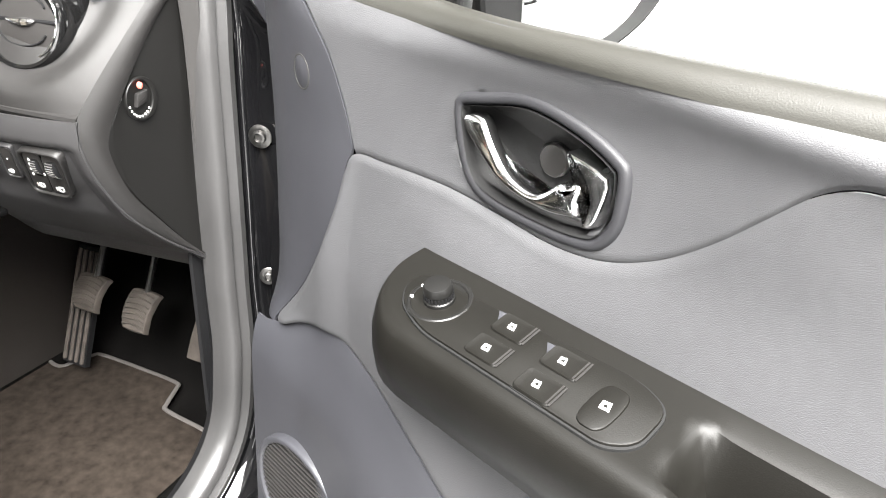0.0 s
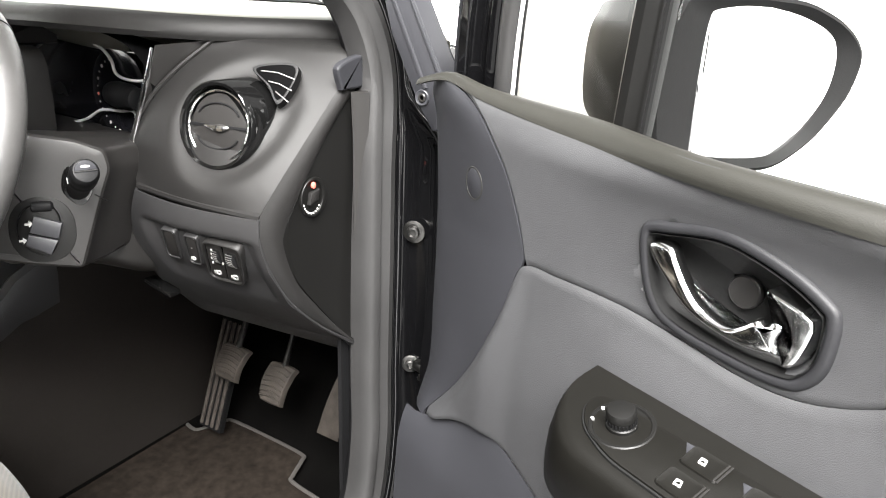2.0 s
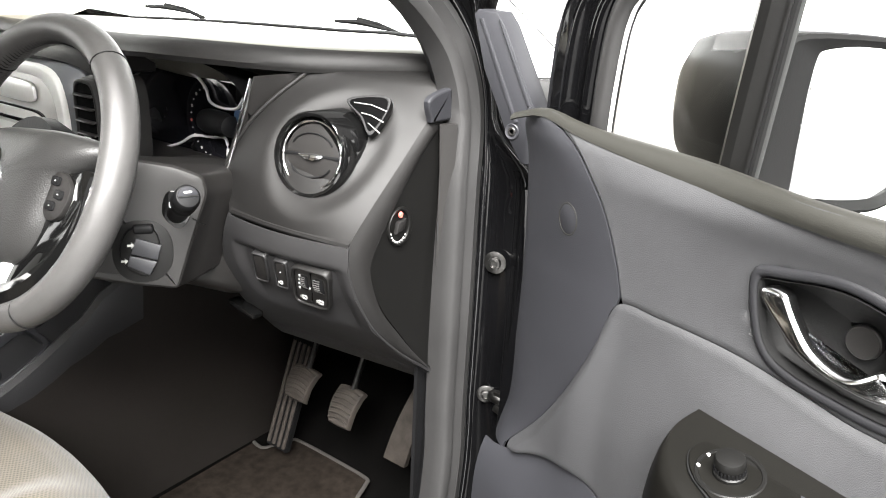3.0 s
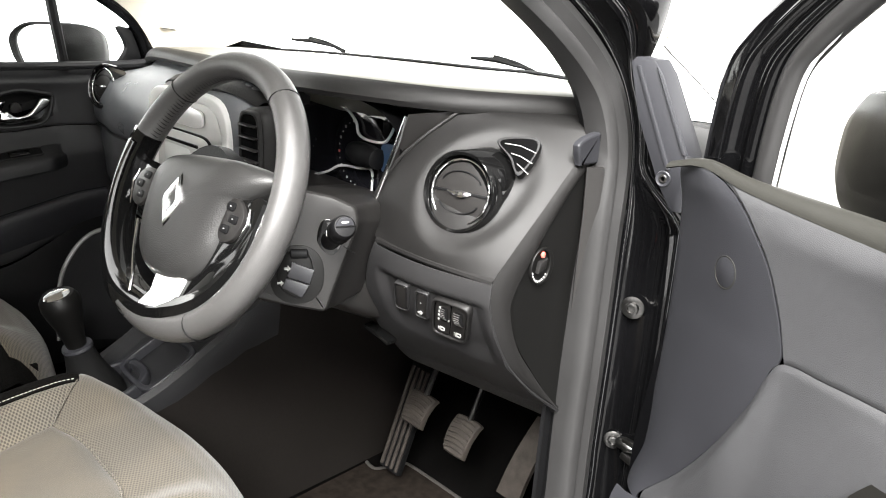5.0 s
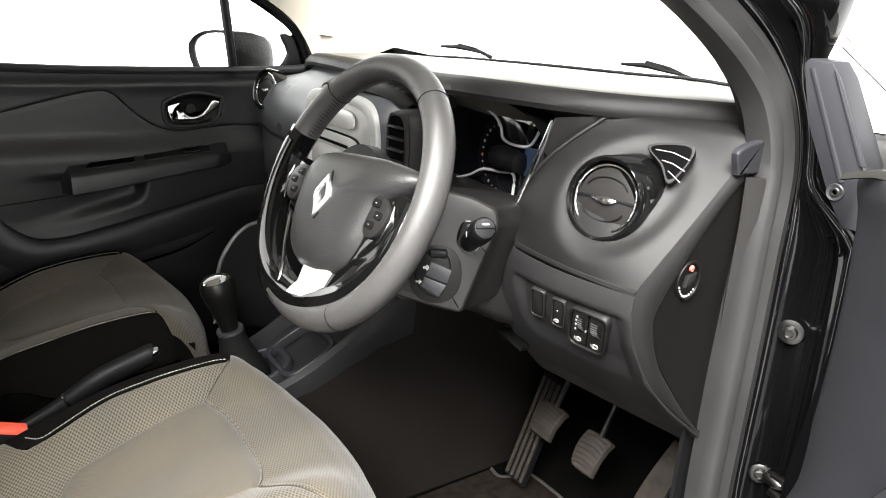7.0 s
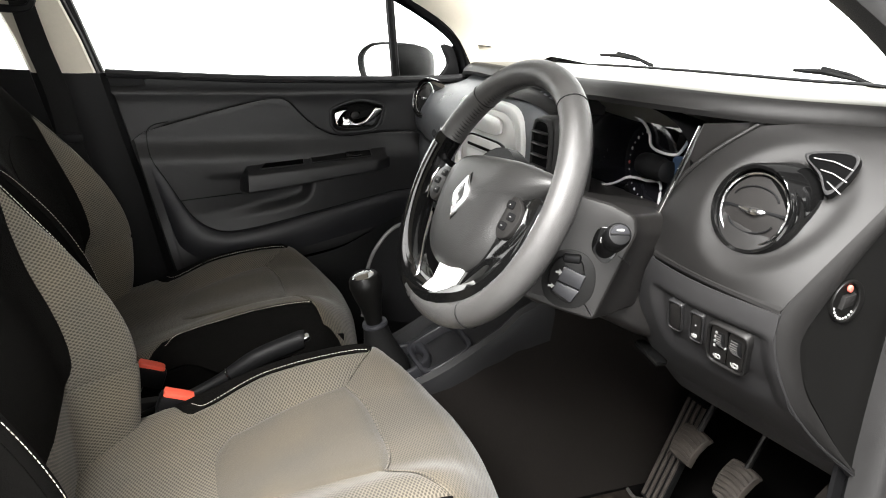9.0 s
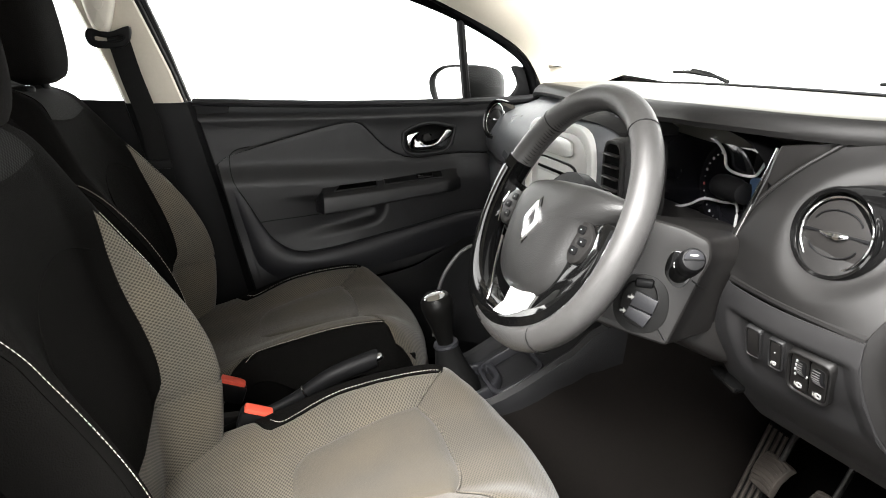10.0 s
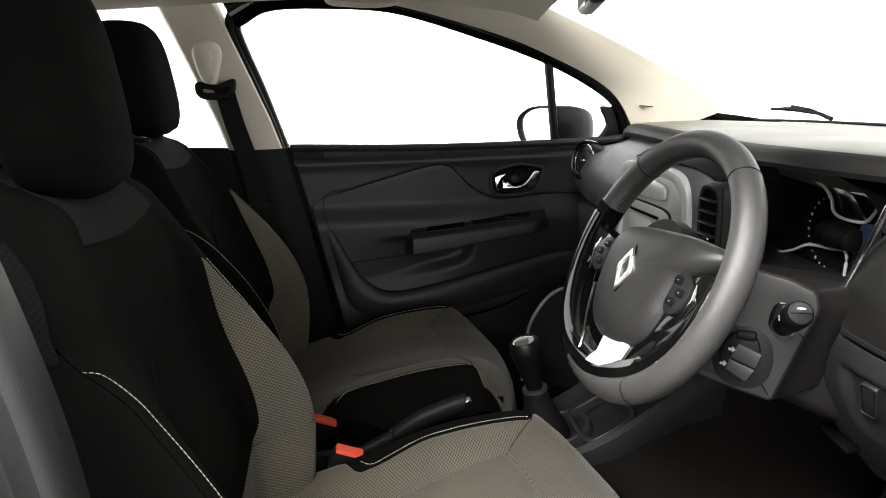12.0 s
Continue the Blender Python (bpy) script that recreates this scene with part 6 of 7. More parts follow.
def pedal(name, c, w, h, label, ribs, lean=-0.62, turn=0.0, curve=0.012):
    p = thing(name, tuple(c), label, "pedal", "pedals")
    c = Vector(c)
    m = Matrix.Rotation(turn, 3, "Z") @ Matrix.Rotation(lean, 3, "X")
    def at(a, b, d):
        return c + m @ Vector((a, -(d - curve * (2 * b / h) ** 2), b))
    pd = part("pad", pad(flat2([(-w * 0.42, h / 2), (w * 0.42, h / 2), (w / 2, h * 0.3), (w * 0.44, -h * 0.4), (w * 0.30, -h / 2), (-w * 0.30, -h / 2), (-w * 0.44, -h * 0.4), (-w / 2, h * 0.3)], 4), at, -0.008, 0.006, 0.003), PEDAL, p, "worn rubber pad")
    for k in range(ribs):
        b = h * (-0.38 + 0.76 * k / (ribs - 1))
        part("rib", tube([at(-w * 0.42 + w * 0.84 * i / 6, b + 0.004 * math.sin(math.pi * i / 6), 0.0065) for i in range(7)], 0.0017, 6), PEDAL, pd)
    part("arm", tube([at(0, h * 0.3, -0.008), c + Vector((0.004, 0.06, 0.10)), c + Vector((0.004, 0.06, 0.22))], 0.006, 8), STEEL, p, "steel pedal arm")
pedal("clutch_pedal", (0.297, 0.885, 0.503), 0.066, 0.070, "clutch pedal with a worn ribbed rubber pad", 7)
pedal("brake_pedal", (0.424, 0.884, 0.500), 0.062, 0.078, "brake pedal with a worn ribbed rubber pad", 7)
acc = thing("accelerator_pedal", (0.565, 0.93, 0.48), "long black accelerator pedal with worn ribs", "pedal", "pedals")
def acc_at(u, v):
    z = 0.42 + 0.155 * v
    return Vector((0.548 + 0.030 * v + (u - 0.5) * (0.052 - 0.008 * v), 0.905 + 0.060 * v + 0.012 * math.sin(math.pi * v) * -1, z))
part("tread", sheet(acc_at, 8, 16, 0.012), PEDAL, acc, "worn rubber tread")
for k in range(5):
    part("rib", tube([acc_at(0.14 + 0.18 * k, v) + Vector((0, -0.004, 0.001)) for v in np.linspace(0.05, 0.95, 10)], 0.0016, 6), PEDAL, acc)
part("arm", tube([acc_at(0.5, 0.98), (0.60, 1.0, 0.64), (0.60, 1.02, 0.76)], 0.009, 8), BLACKTRIM, acc)

rest = thing("footrest", (0.19, 0.9, 0.31), "dark ribbed plastic footrest on the toe board", "footrest")
def rest_at(u, v, h=0.0):
    return Vector((0.198 + 0.062 * u + 0.006 * v, 0.885 + 0.085 * v - 0.95 * h, 0.315 + 0.235 * v + 0.3 * h))
part("plate", sheet(lambda u, v: rest_at(u, v), 4, 10, 0.012), BLACKTRIM, rest)
# ribs take the lighter pedal colour to make up for weak light here
for k in range(4):
    part("rib", tube([rest_at(0.12 + 0.25 * k, v, 0.0145) for v in np.linspace(0.03, 0.97, 10)], 0.0042, 8), PEDAL, rest)
# kick panel by the hinge pillar
lone("kick_panel", sheet(lambda u, v: Vector((0.715 - 0.03 * u, 0.74 + 0.45 * u, 0.30 + 0.46 * v)), 8, 6, 0.006), BLACKTRIM, "black footwell kick panel", "trim", "structure")
lone("bulkhead", sheet(lambda u, v: Vector((-0.72 + 1.44 * u, 1.14 + 0.02 * v, 0.50 + 0.55 * v)), 12, 6, 0.006), CARPET, "black padded bulkhead behind the pedals", "trim", "structure")


# ---- doors: s runs back from the hinge edge, d into the cabin, z up ----
SWING = radians(-22)
DU, DN = Vector((math.cos(SWING), math.sin(SWING), 0)), Vector((math.sin(SWING), -math.cos(SWING), 0))
def open_at(s, d, z):
    return Vector((0.86, 0.70, 0)) + DU * s + DN * d + Vector((0, 0, z))
REAREDGE = curve_at([(0.40, 0.86), (0.60, 0.905), (0.712, 0.931), (0.83, 0.959), (0.975, 0.992), (1.097, 1.022), (1.16, 1.035), (1.6, 1.035)])
def shut_at(s, d, z):
    e = REAREDGE(z)
    s0 = min(0.965, e - 0.03)
    if s > s0:
        s = s0 + (s - s0) * (e - s0) / (1.035 - s0)
    return Vector((-0.70 + d, 0.87 - s, z - 0.026))

RAILZ = curve_at([(0.0, 1.20), (0.05, 1.20), (0.07, 1.215), (0.115, 1.268), (0.19, 1.320), (0.304, 1.381), (0.512, 1.461), (0.711, 1.523), (0.87, 1.539), (1.03, 1.543), (1.132, 1.532)])
SEAM = curve_at([(0.05, 0.745), (0.072, 0.773), (0.115, 0.827), (0.157, 0.893), (0.186, 0.955), (0.200, 0.996), (0.25, 1.002), (0.32, 1.003), (0.38, 0.998), (0.43, 0.993), (0.475, 0.997), (0.516, 1.014), (0.549, 1.039), (0.576, 1.066), (0.60, 1.089), (0.63, 1.097), (0.70, 1.086), (0.85, 1.046), (0.94, 1.020), (1.05, 0.985)])
ARCF = curve_at([(0.0, 1.160), (0.024, 1.156), (0.070, 1.149), (0.115, 1.130), (0.161, 1.086), (0.185, 1.045), (0.198, 1.015), (0.203, 0.998)])
TOPZ_OPEN = curve_at([(0.0, 1.148), (0.05, 1.160), (0.12, 1.151), (0.25, 1.143), (0.42, 1.139), (0.7, 1.138), (1.05, 1.147)])
TOPZ = curve_at([(0.0, 1.150), (0.05, 1.166), (0.12, 1.158), (0.25, 1.153), (0.42, 1.150), (0.7, 1.150), (1.05, 1.160)])
FOOT = curve_at([(0.04, 0.742), (0.080, 0.756), (0.105, 0.770), (0.130, 0.782), (0.16, 0.792), (0.19, 0.797), (0.22, 0.793), (0.255, 0.782), (0.295, 0.762), (0.345, 0.737), (0.40, 0.711), (0.50, 0.675), (0.75, 0.640), (1.05, 0.63)])

def card(s, z):
    """How far the door card stands into the cabin."""
    d = 0.0
    d -= 0.030 * step(1.105, 1.16, z) * step(0.05, 0.3, s) + 0.014 * step(1.13, 1.165, z)
    d += 0.006 * math.exp(-((z - 1.115) / 0.02) ** 2) * step(0.2, 0.4, s)
    d += 0.026 * step(1.00, 0.93, z) * step(0.10, 0.26, s)
    d += 0.018 * step(0.80, 0.68, z)
    # shallow dish round the handle
    q = math.hypot((s - 0.41) / 0.13, (z - 1.05) / 0.075)
    d -= 0.005 * (1 - step(0.6, 1.5, q))
    return d

def card_open(s, z):
    """The open door's card: its upper edge overhangs a soft crest that falls towards the rear."""
    w = step(0.22, 0.40, s)
    crest = 1.121 - 0.115 * (s - 0.384)
    old = 0.030 * step(1.105, 1.16, z) * step(0.05, 0.3, s) + 0.014 * step(1.13, 1.165, z)
    fresh = -0.003 * step(crest - 0.004, crest + 0.014, z) + 0.010 * step(crest + 0.014, crest + 0.040, z)
    swell = (0.018 * step(1.03, 0.86, z) - 0.026 * step(1.00, 0.93, z)) * step(0.10, 0.26, s)
    return card(s, z) + old * w - fresh * w + swell

POCKET = curve_at([(0.50, 0.85), (0.539, 0.845), (0.548, 0.828), (0.581, 0.808), (0.672, 0.789), (0.768, 0.774), (0.90, 0.765)])
def build_door(at, name, label, shut):
    dr = thing(name, tuple(at(0.0, -0.05, 0.5)), label, "car door", "front doors")
    topz = TOPZ if shut else TOPZ_OPEN
    face_d = card if shut else card_open
    sa = 0.012 if shut else 0.062
    # upper grained panel
    def upper(u, v):
        s = sa + (1.035 - sa) * u
        lo = (ARCF(s) if s < 0.203 else SEAM(s)) + 0.0008
        hi = topz(s)
        z = lo + (hi - lo) * v
        d = face_d(s, z) + 0.004
        qa, qb = s - 0.407, z - 1.050
        qb += 0.10 * qa
        d -= 0.040 * (1 - step(0.92, 1.10, (abs((qa + 0.004) / 0.066) ** 3 + abs((qb + 0.003) / 0.036) ** 3) ** (1 / 3)))
        e = min(v, 1 - v if v > 0.5 else v) * (hi - lo)
        d -= 0.0022 * (1 - step(0.0, 0.004, e)) * (1 - shut * step(0.915, 0.945, s)) if v < 0.5 else 0
        return at(s, d, z)
    def upper_full(u, v):
        # the top rolls over towards the glass
        if v <= 0.86:
            return upper(u, v / 0.86)
        s = sa + (1.035 - sa) * u
        f = (v - 0.86) / 0.14
        return at(s, face_d(s, topz(s)) + 0.004 - (0.045 if shut else 0.012) * f, topz(s) + (0.006 if shut else 0.001) * math.sin(math.pi * f) - 0.006 * f)
    # the closed door takes a darker set of plastics than the open one
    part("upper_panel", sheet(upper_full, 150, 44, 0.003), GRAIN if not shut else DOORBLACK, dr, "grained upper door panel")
    if not shut:
        def ledge(u, v):
            s = 0.003 + 1.027 * u
            q = ((0.0065, -0.016), (0.0075, -0.010), (0.0052, -0.003), (0.0005, 0.0015), (-0.006, 0.0025), (-0.013, -0.001))
            i = min(int(v * 5), 4)
            f = v * 5 - i
            o, h = q[i][0] + (q[i + 1][0] - q[i][0]) * f, q[i][1] + (q[i + 1][1] - q[i][1]) * f
            o, h = o * (0.35 + 0.65 * step(0.0, 0.30, s)), h * (0.4 + 0.6 * step(0.0, 0.30, s))
            return at(s, face_d(s, topz(s) - 0.012 * (1 - v)) + o, topz(s) + h)
        part("window_ledge", sheet(ledge, 60, 10, 0.003), LEDGE, dr, "olive-grey soft ledge along the window")
    # smooth front trim
    def span(z):
        """Where the front trim begins and ends at a height."""
        s0 = 0.004 + 0.010 * math.sin(math.pi * min(1, max(0, (z - 0.7) / 0.45))) - 0.014 * step(1.10, 1.16, z)
        if z > 0.998:
            ss = np.linspace(0.0, 0.203, 60)
            s1 = float(np.interp(-z, [-ARCF(q) for q in ss], ss))
        else:
            ss = np.linspace(0.055, 0.200, 60)
            s1 = float(np.interp(z, [SEAM(q) for q in ss], ss))
        return s0, max(s0 + 0.002, s1 - 0.0006)
    def front_d(s, z):
        s0, s1 = span(z)
        u = (s - s0) / (s1 - s0)
        return face_d(s, z) + 0.001 - 0.006 * (1 - step(0.0, 0.04, u)) - 0.030 * (1 - u) ** 2
    def front(u, v):
        z = 0.745 + (1.152 - 0.745) * v
        s0, s1 = span(z)
        s = s0 + (s1 - s0) * u
        return at(s, front_d(s, z), z)
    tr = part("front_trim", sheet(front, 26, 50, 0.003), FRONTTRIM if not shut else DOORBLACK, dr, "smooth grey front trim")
    if not shut:
        dp = lambda a, b, h: at(0.112 + a, front_d(0.112 + a, 1.057 + b) + h, 1.057 + b)
        part("round_cover", ring_plate(oval(0, 0, 0.0168, 0.0178, 32), oval(0, 0, 0.0150, 0.0160, 32), dp, -0.002, 0.0034, 0.0004), LEDGE, tr)
        part("round_cover_disc", pad(oval(0, 0, 0.0148, 0.0158, 32), dp, -0.003, 0.0032, 0.0003), FRONTTRIM, tr)
    # middle panel
    def middle(u, v):
        s = 0.064 + (1.02 - 0.064) * u
        hi = SEAM(s) - 0.0008
        lo = min(FOOT(s) + 0.0008, hi - 0.002)
        z = lo + (hi - lo) * v
        e = min(v, 1 - v) * (hi - lo)
        d = face_d(s, z) + 0.002 + 0.002 * shut * step(0.915, 0.945, s) - 0.0022 * (1 - step(0.0, 0.004, e)) * (1 - shut * step(0.915, 0.945, s))
        if shut:
            # grab pocket scooped out below the armrest
            d -= 0.024 * step(-0.004, 0.034, z - POCKET(s)) * step(0.530, 0.575, s) * (1 - step(0.585, 0.86, s)) * (1 - step(0.885, 0.90, z))
        d += 0.010 * step(0.0, 0.03, hi - z) * (1 - step(0.16, 0.22, s))
        return at(s, d, z)
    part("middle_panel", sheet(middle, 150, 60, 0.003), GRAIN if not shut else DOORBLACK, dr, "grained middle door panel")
    # lower panel with speaker
    def lower(u, v):
        s = 0.0 + 0.02 * v + (0.99 - 0.02 * v) * u
        hi = FOOT(max(0.04, s)) - 0.0008
        z = 0.40 + (hi - 0.40) * v
        e = (1 - v) * (hi - 0.40)
        d = face_d(s, z) + 0.004 + 0.035 * step(0.72, 0.60, z) * step(0.22, 0.40, s) - 0.0022 * (1 - step(0.0, 0.004, e))
        return at(s, d, z)
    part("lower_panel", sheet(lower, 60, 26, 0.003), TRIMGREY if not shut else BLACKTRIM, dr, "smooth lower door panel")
    # structure of the door behind the card
    part("door_shell", loft([[at(s, d, z) for d, z in ((-0.012, 0.36), (-0.016, 0.8), (-0.050, 1.145 if shut else 1.09), (-0.085, 1.140 if shut else 1.07), (-0.135, 0.95), (-0.150, 0.7), (-0.120, 0.36))] for s in (0.006, 0.02, 0.3, 0.7, 1.04, 1.06)]), PAINT, dr, "gloss black door shell")
    # window frame: front post, quarter post, top rail
    sec = 0.020
    if shut:
        rail = spl([(1.055, -0.04, 1.15), (1.10, -0.03, 1.30), (1.158, -0.01, 1.475), (1.132, 0.0, 1.532), (1.03, 0.005, 1.543), (0.87, 0.005, 1.539), (0.711, 0.005, 1.523), (0.512, 0.0, 1.461), (0.304, -0.005, 1.381), (0.19, -0.012, 1.320), (0.115, -0.018, 1.268), (0.07, -0.022, 1.215), (0.05, -0.025, 1.150)], 8)
        part("window_frame", tube([at(*p) for p in rail], sec, 8, flat=(0.6, 0.75), up=(1, 0, 0)), BLACKTRIM, dr, "black window frame")
        part("quarter_post", tube([at(0.290, -0.020, 1.145), at(0.318, -0.008, 1.388)], 0.0155, 8, flat=(0.8, 0.9), up=(1, 0, 0)), BLACKTRIM, dr, "black quarter window post")
        part("corner_trim", pad(flat2([(0.10, 1.150), (0.16, 1.150), (0.135, 1.195), (0.155, 1.245), (0.12, 1.235)], 3), lambda a, b, h: at(a, h - 0.03, b), 0.0, 0.02, 0.003), BLACKTRIM, dr)
    else:
        post = [at(0.052, -0.057, 1.03), at(0.056, -0.055, 1.12), at(0.062, -0.052, 1.20), at(0.072, -0.050, 1.256), at(0.095, -0.048, 1.288), at(0.135, -0.046, 1.325), at(0.26, -0.04, 1.43), at(0.45, -0.035, 1.53), at(0.75, -0.03, 1.58), at(1.10, -0.035, 1.57), at(1.16, -0.05, 1.45), at(1.07, -0.06, 1.14)]
        part("window_frame", loft([[q + DU * a + DN * b for a, b in ((-0.058, -0.014), (-0.056, 0.000), (-0.050, 0.007), (-0.038, 0.010), (-0.028, 0.010), (-0.022, 0.013), (-0.017, 0.015), (-0.012, 0.013), (-0.008, 0.008), (0.000, 0.006), (0.006, 0.008), (0.010, 0.012), (0.015, 0.013), (0.020, 0.010), (0.024, 0.002), (0.024, -0.014))] for q in spl([tuple(p) for p in post[:7]], 10)]), PAINT, dr, "gloss black window frame", 75)
        part("glass_channel", tube([q + DU * 0.036 + DN * 0.003 for q in spl([tuple(p) for p in post[:7]], 10)], 0.013, 12), RUBBER, dr, "satin rubber glass channel", 60)
        part("channel_lip", tube([q + DU * 0.0505 + DN * 0.006 for q in spl([tuple(p) for p in post[:7]], 8)], 0.0022, 6), SILVER, dr)
        part("window_rail", tube(spl([tuple(p) for p in post[6:]], 6), 0.022, 8, flat=(0.8, 1)), PAINT, dr, "gloss black window rail")
        qp = [at(0.250, -0.058, 1.03), at(0.258, -0.056, 1.12), at(0.270, -0.052, 1.25), at(0.292, -0.045, 1.47)]
        part("quarter_post", tube(spl([tuple(p) for p in qp], 6), 0.0185, 10, flat=(1.05, 0.7)), ENDBLACK, dr, "black quarter window post")
        part("post_lip", tube([q + DU * 0.018 + DN * 0.008 for q in spl([tuple(p) for p in qp], 6)], 0.003, 6), BLACKRUBBER, dr)
    g = sheet(lambda u, v: at((0.335 if not shut else 0.33) + 0.72 * u, -0.055 + 0.02 * v * shut, 1.12 + (0.03 if not shut else RAILZ(0.33 + 0.72 * u) - 1.115) * v), 6, 6)
    pane = part("window_pane", g, GLASS, dr, "lowered side window glass" if not shut else "clear side window glass")
    pane.visible_shadow = False
    q = sheet(lambda u, v: at(0.13 + 0.15 * u + 0.02 * v, -0.056 + 0.03 * v * shut, 1.12 + ((0.10 + 0.12 * u) if not shut else RAILZ(0.13 + 0.15 * u) - 1.118) * v), 4, 4)
    qpn = part("quarter_pane", q, GLASS, dr, "small fixed quarter window")
    qpn.visible_shadow = False

    # inside handle: rubber-grey bezel, dark bowl, chrome lever and end plate
    zc, sc = 1.050, 0.407
    hp = lambda a, b, h: at(sc + a, face_d(sc, zc) + h, zc + b)
    outer = flat2([(-0.079, 0.031), (-0.051, 0.040), (-0.008, 0.047), (0.036, 0.039), (0.069, 0.025), (0.080, 0.012), (0.080, -0.022), (0.070, -0.042), (0.054, -0.050), (0.018, -0.052), (-0.036, -0.047), (-0.063, -0.032), (-0.078, 0.003)], 5)
    inner = inset2(outer, 0.0105)
    bz = part("handle_bezel", ring_plate(outer, inner, hp, -0.012, 0.0085, 0.0046), BEZEL if not shut else DOORBLACK, dr, "grey handle bezel", 60)
    bowl = []
    for k, h in ((1.0, 0.009), (0.97, -0.004), (0.88, -0.016), (0.6, -0.024), (0.2, -0.026)):
        bowl.append([hp(a * k, b * k, h) for a, b in inner])
    bw = part("handle_bowl", loft(bowl, cap=False), BLACKRUBBER, bz, "dark handle bowl", 60)
    part("bowl_cap", lathe(hp(0.000, -0.004, -0.024), hp(0, 0, 1) - hp(0, 0, 0), [(0.0130, 0), (0.0130, 0.004), (0.0118, 0.0054), (0.006, 0.0058)], 26), SMOOTH, bw, "round screw cap")
    # chrome lever: broad at its hinge, a slim arm, then a flared finger end
    lev = flat2([(-0.070, 0.017), (-0.060, 0.022), (-0.048, 0.021), (-0.042, 0.013), (-0.034, 0.002), (-0.021, -0.012), (-0.006, -0.019), (0.008, -0.021), (0.018, -0.016), (0.028, -0.007), (0.034, -0.010), (0.040, -0.003), (0.047, -0.006), (0.044, -0.018), (0.046, -0.027), (0.030, -0.031), (0.012, -0.031), (-0.012, -0.027), (-0.032, -0.019), (-0.052, -0.004), (-0.066, 0.008)], 3)
    part("lever", pad(lev, lambda a, b, h: hp(a, b, h + 0.006 * math.cos((a + 0.01) / 0.06)), -0.006, 0.006, 0.0040), CHROME, bz, "chrome pull lever", 70)
    foot = flat2([(-0.071, 0.008), (-0.055, 0.000), (-0.030, -0.018), (0.0, -0.027), (0.040, -0.026), (0.060, -0.024), (0.056, -0.034), (0.044, -0.038), (0.010, -0.041), (-0.052, -0.030), (-0.067, -0.015)], 4)
    part("lever_foot", pad(foot, hp, -0.022, 0.001, 0.004), CHROME, bz, "chrome lower bowl")
    part("end_plate", pad(flat2([(0.030, 0.014), (0.034, 0.016), (0.064, 0.007), (0.063, -0.016), (0.057, -0.031), (0.049, -0.032), (0.052, -0.014), (0.046, 0.000), (0.038, 0.008)], 3), hp, -0.02, 0.0085, 0.003), CHROME, bz, "chrome end plate")
    return dr

drv = build_door(open_at, "driver_door", "wide open driver door with grey grained plastic card", False)
pas = build_door(shut_at, "passenger_door", "closed passenger door with a darker plastic card", True)

# driver's armrest with its switch plate
def arm_ring(s):
    u = min(1.0, (s - 0.304) / 0.070)
    f = math.sqrt(max(0.0, 1 - (1 - u) ** 2))
    out = 0.030 + 0.068 * f
    e = step(0.580, 0.606, s) * (1 - step(0.72, 0.745, s))
    lean = 0.22 * (1 - step(0.285, 0.48, s))
    top = lambda d: 0.9388 - 0.235 * (d - 0.055)
    k = out / 0.098
    pts = [(0.010, top(0.010)), (0.028 * k, top(0.028 * k)), (0.033 * k, top(0.033 * k) - 0.003 * e), (0.037 * k, top(0.037 * k) - 0.022 * e), (0.042 * k, top(0.042 * k) - 0.052 * e),
           (0.060 * k, top(0.060 * k) - 0.060 * e), (0.074 * k, top(0.074 * k) - 0.050 * e), (0.080 * k, top(0.080 * k) - 0.020 * e), (0.084 * k, top(0.084 * k) - 0.004 * e), (out - 0.008 * k, top(out - 0.008 * k)),
           (out - 0.003 * k, top(out) - 0.0015), (out, top(out) - 0.007), (out + 0.001, top(out) - 0.026), (out - 0.004 * k, 0.883), (out - 0.014 * k, 0.856), (out - 0.037 * k, 0.838), (0.010, 0.829)]
    return [open_at(s + lean * (z - 0.905), d, z) for d, z in pts]
arm_s = [0.304, 0.3048, 0.307, 0.311, 0.317, 0.326, 0.338, 0.352, 0.368] + [0.385, 0.42, 0.46, 0.50, 0.54, 0.572, 0.580, 0.585, 0.590, 0.595, 0.600, 0.607, 0.62, 0.65, 0.70, 0.72, 0.727, 0.735, 0.745, 0.9, 1.0]
part("armrest", loft([arm_ring(s) for s in arm_s]), ARMREST, drv, "olive-black armrest with a deep pull cup")
ap = plane_of(open_at(0.44, 0.055, 0.9395), DU, (DN.x, DN.y, -0.235))
up_sign = 1 if (ap(0, 0, 1) - ap(0, 0, 0)).z > 0 else -1
def sp(a, b, h):
    return ap(a, b, up_sign * (h + 0.0012))
plate_line = round_poly([(-0.096, -0.016), (0.098, -0.024), (0.124, -0.014), (0.124, 0.020), (0.108, 0.033), (-0.050, 0.032), (-0.084, 0.020), (-0.099, 0.002)], 0.014, 5)
part("plate_gap", pad([(a * 1.012, b * 1.05) for a, b in plate_line], sp, -0.008, 0.0006, 0.0003), BLACKRUBBER, drv)
plate = part("switch_plate", pad(plate_line, sp, -0.008, 0.0026, 0.0016), ARMREST, drv, "olive-black window switch plate")
kb = sp(-0.062, 0.001, 0.001)
upv = sp(0, 0, 1) - sp(0, 0, 0)
part("mirror_dial", lathe(kb, upv, [(0.0260, 0.0), (0.0260, 0.0012), (0.0245, 0.0024), (0.0225, 0.0024), (0.0215, 0.0010)], 36), ENDBLACK, plate, "mirror adjuster dial")
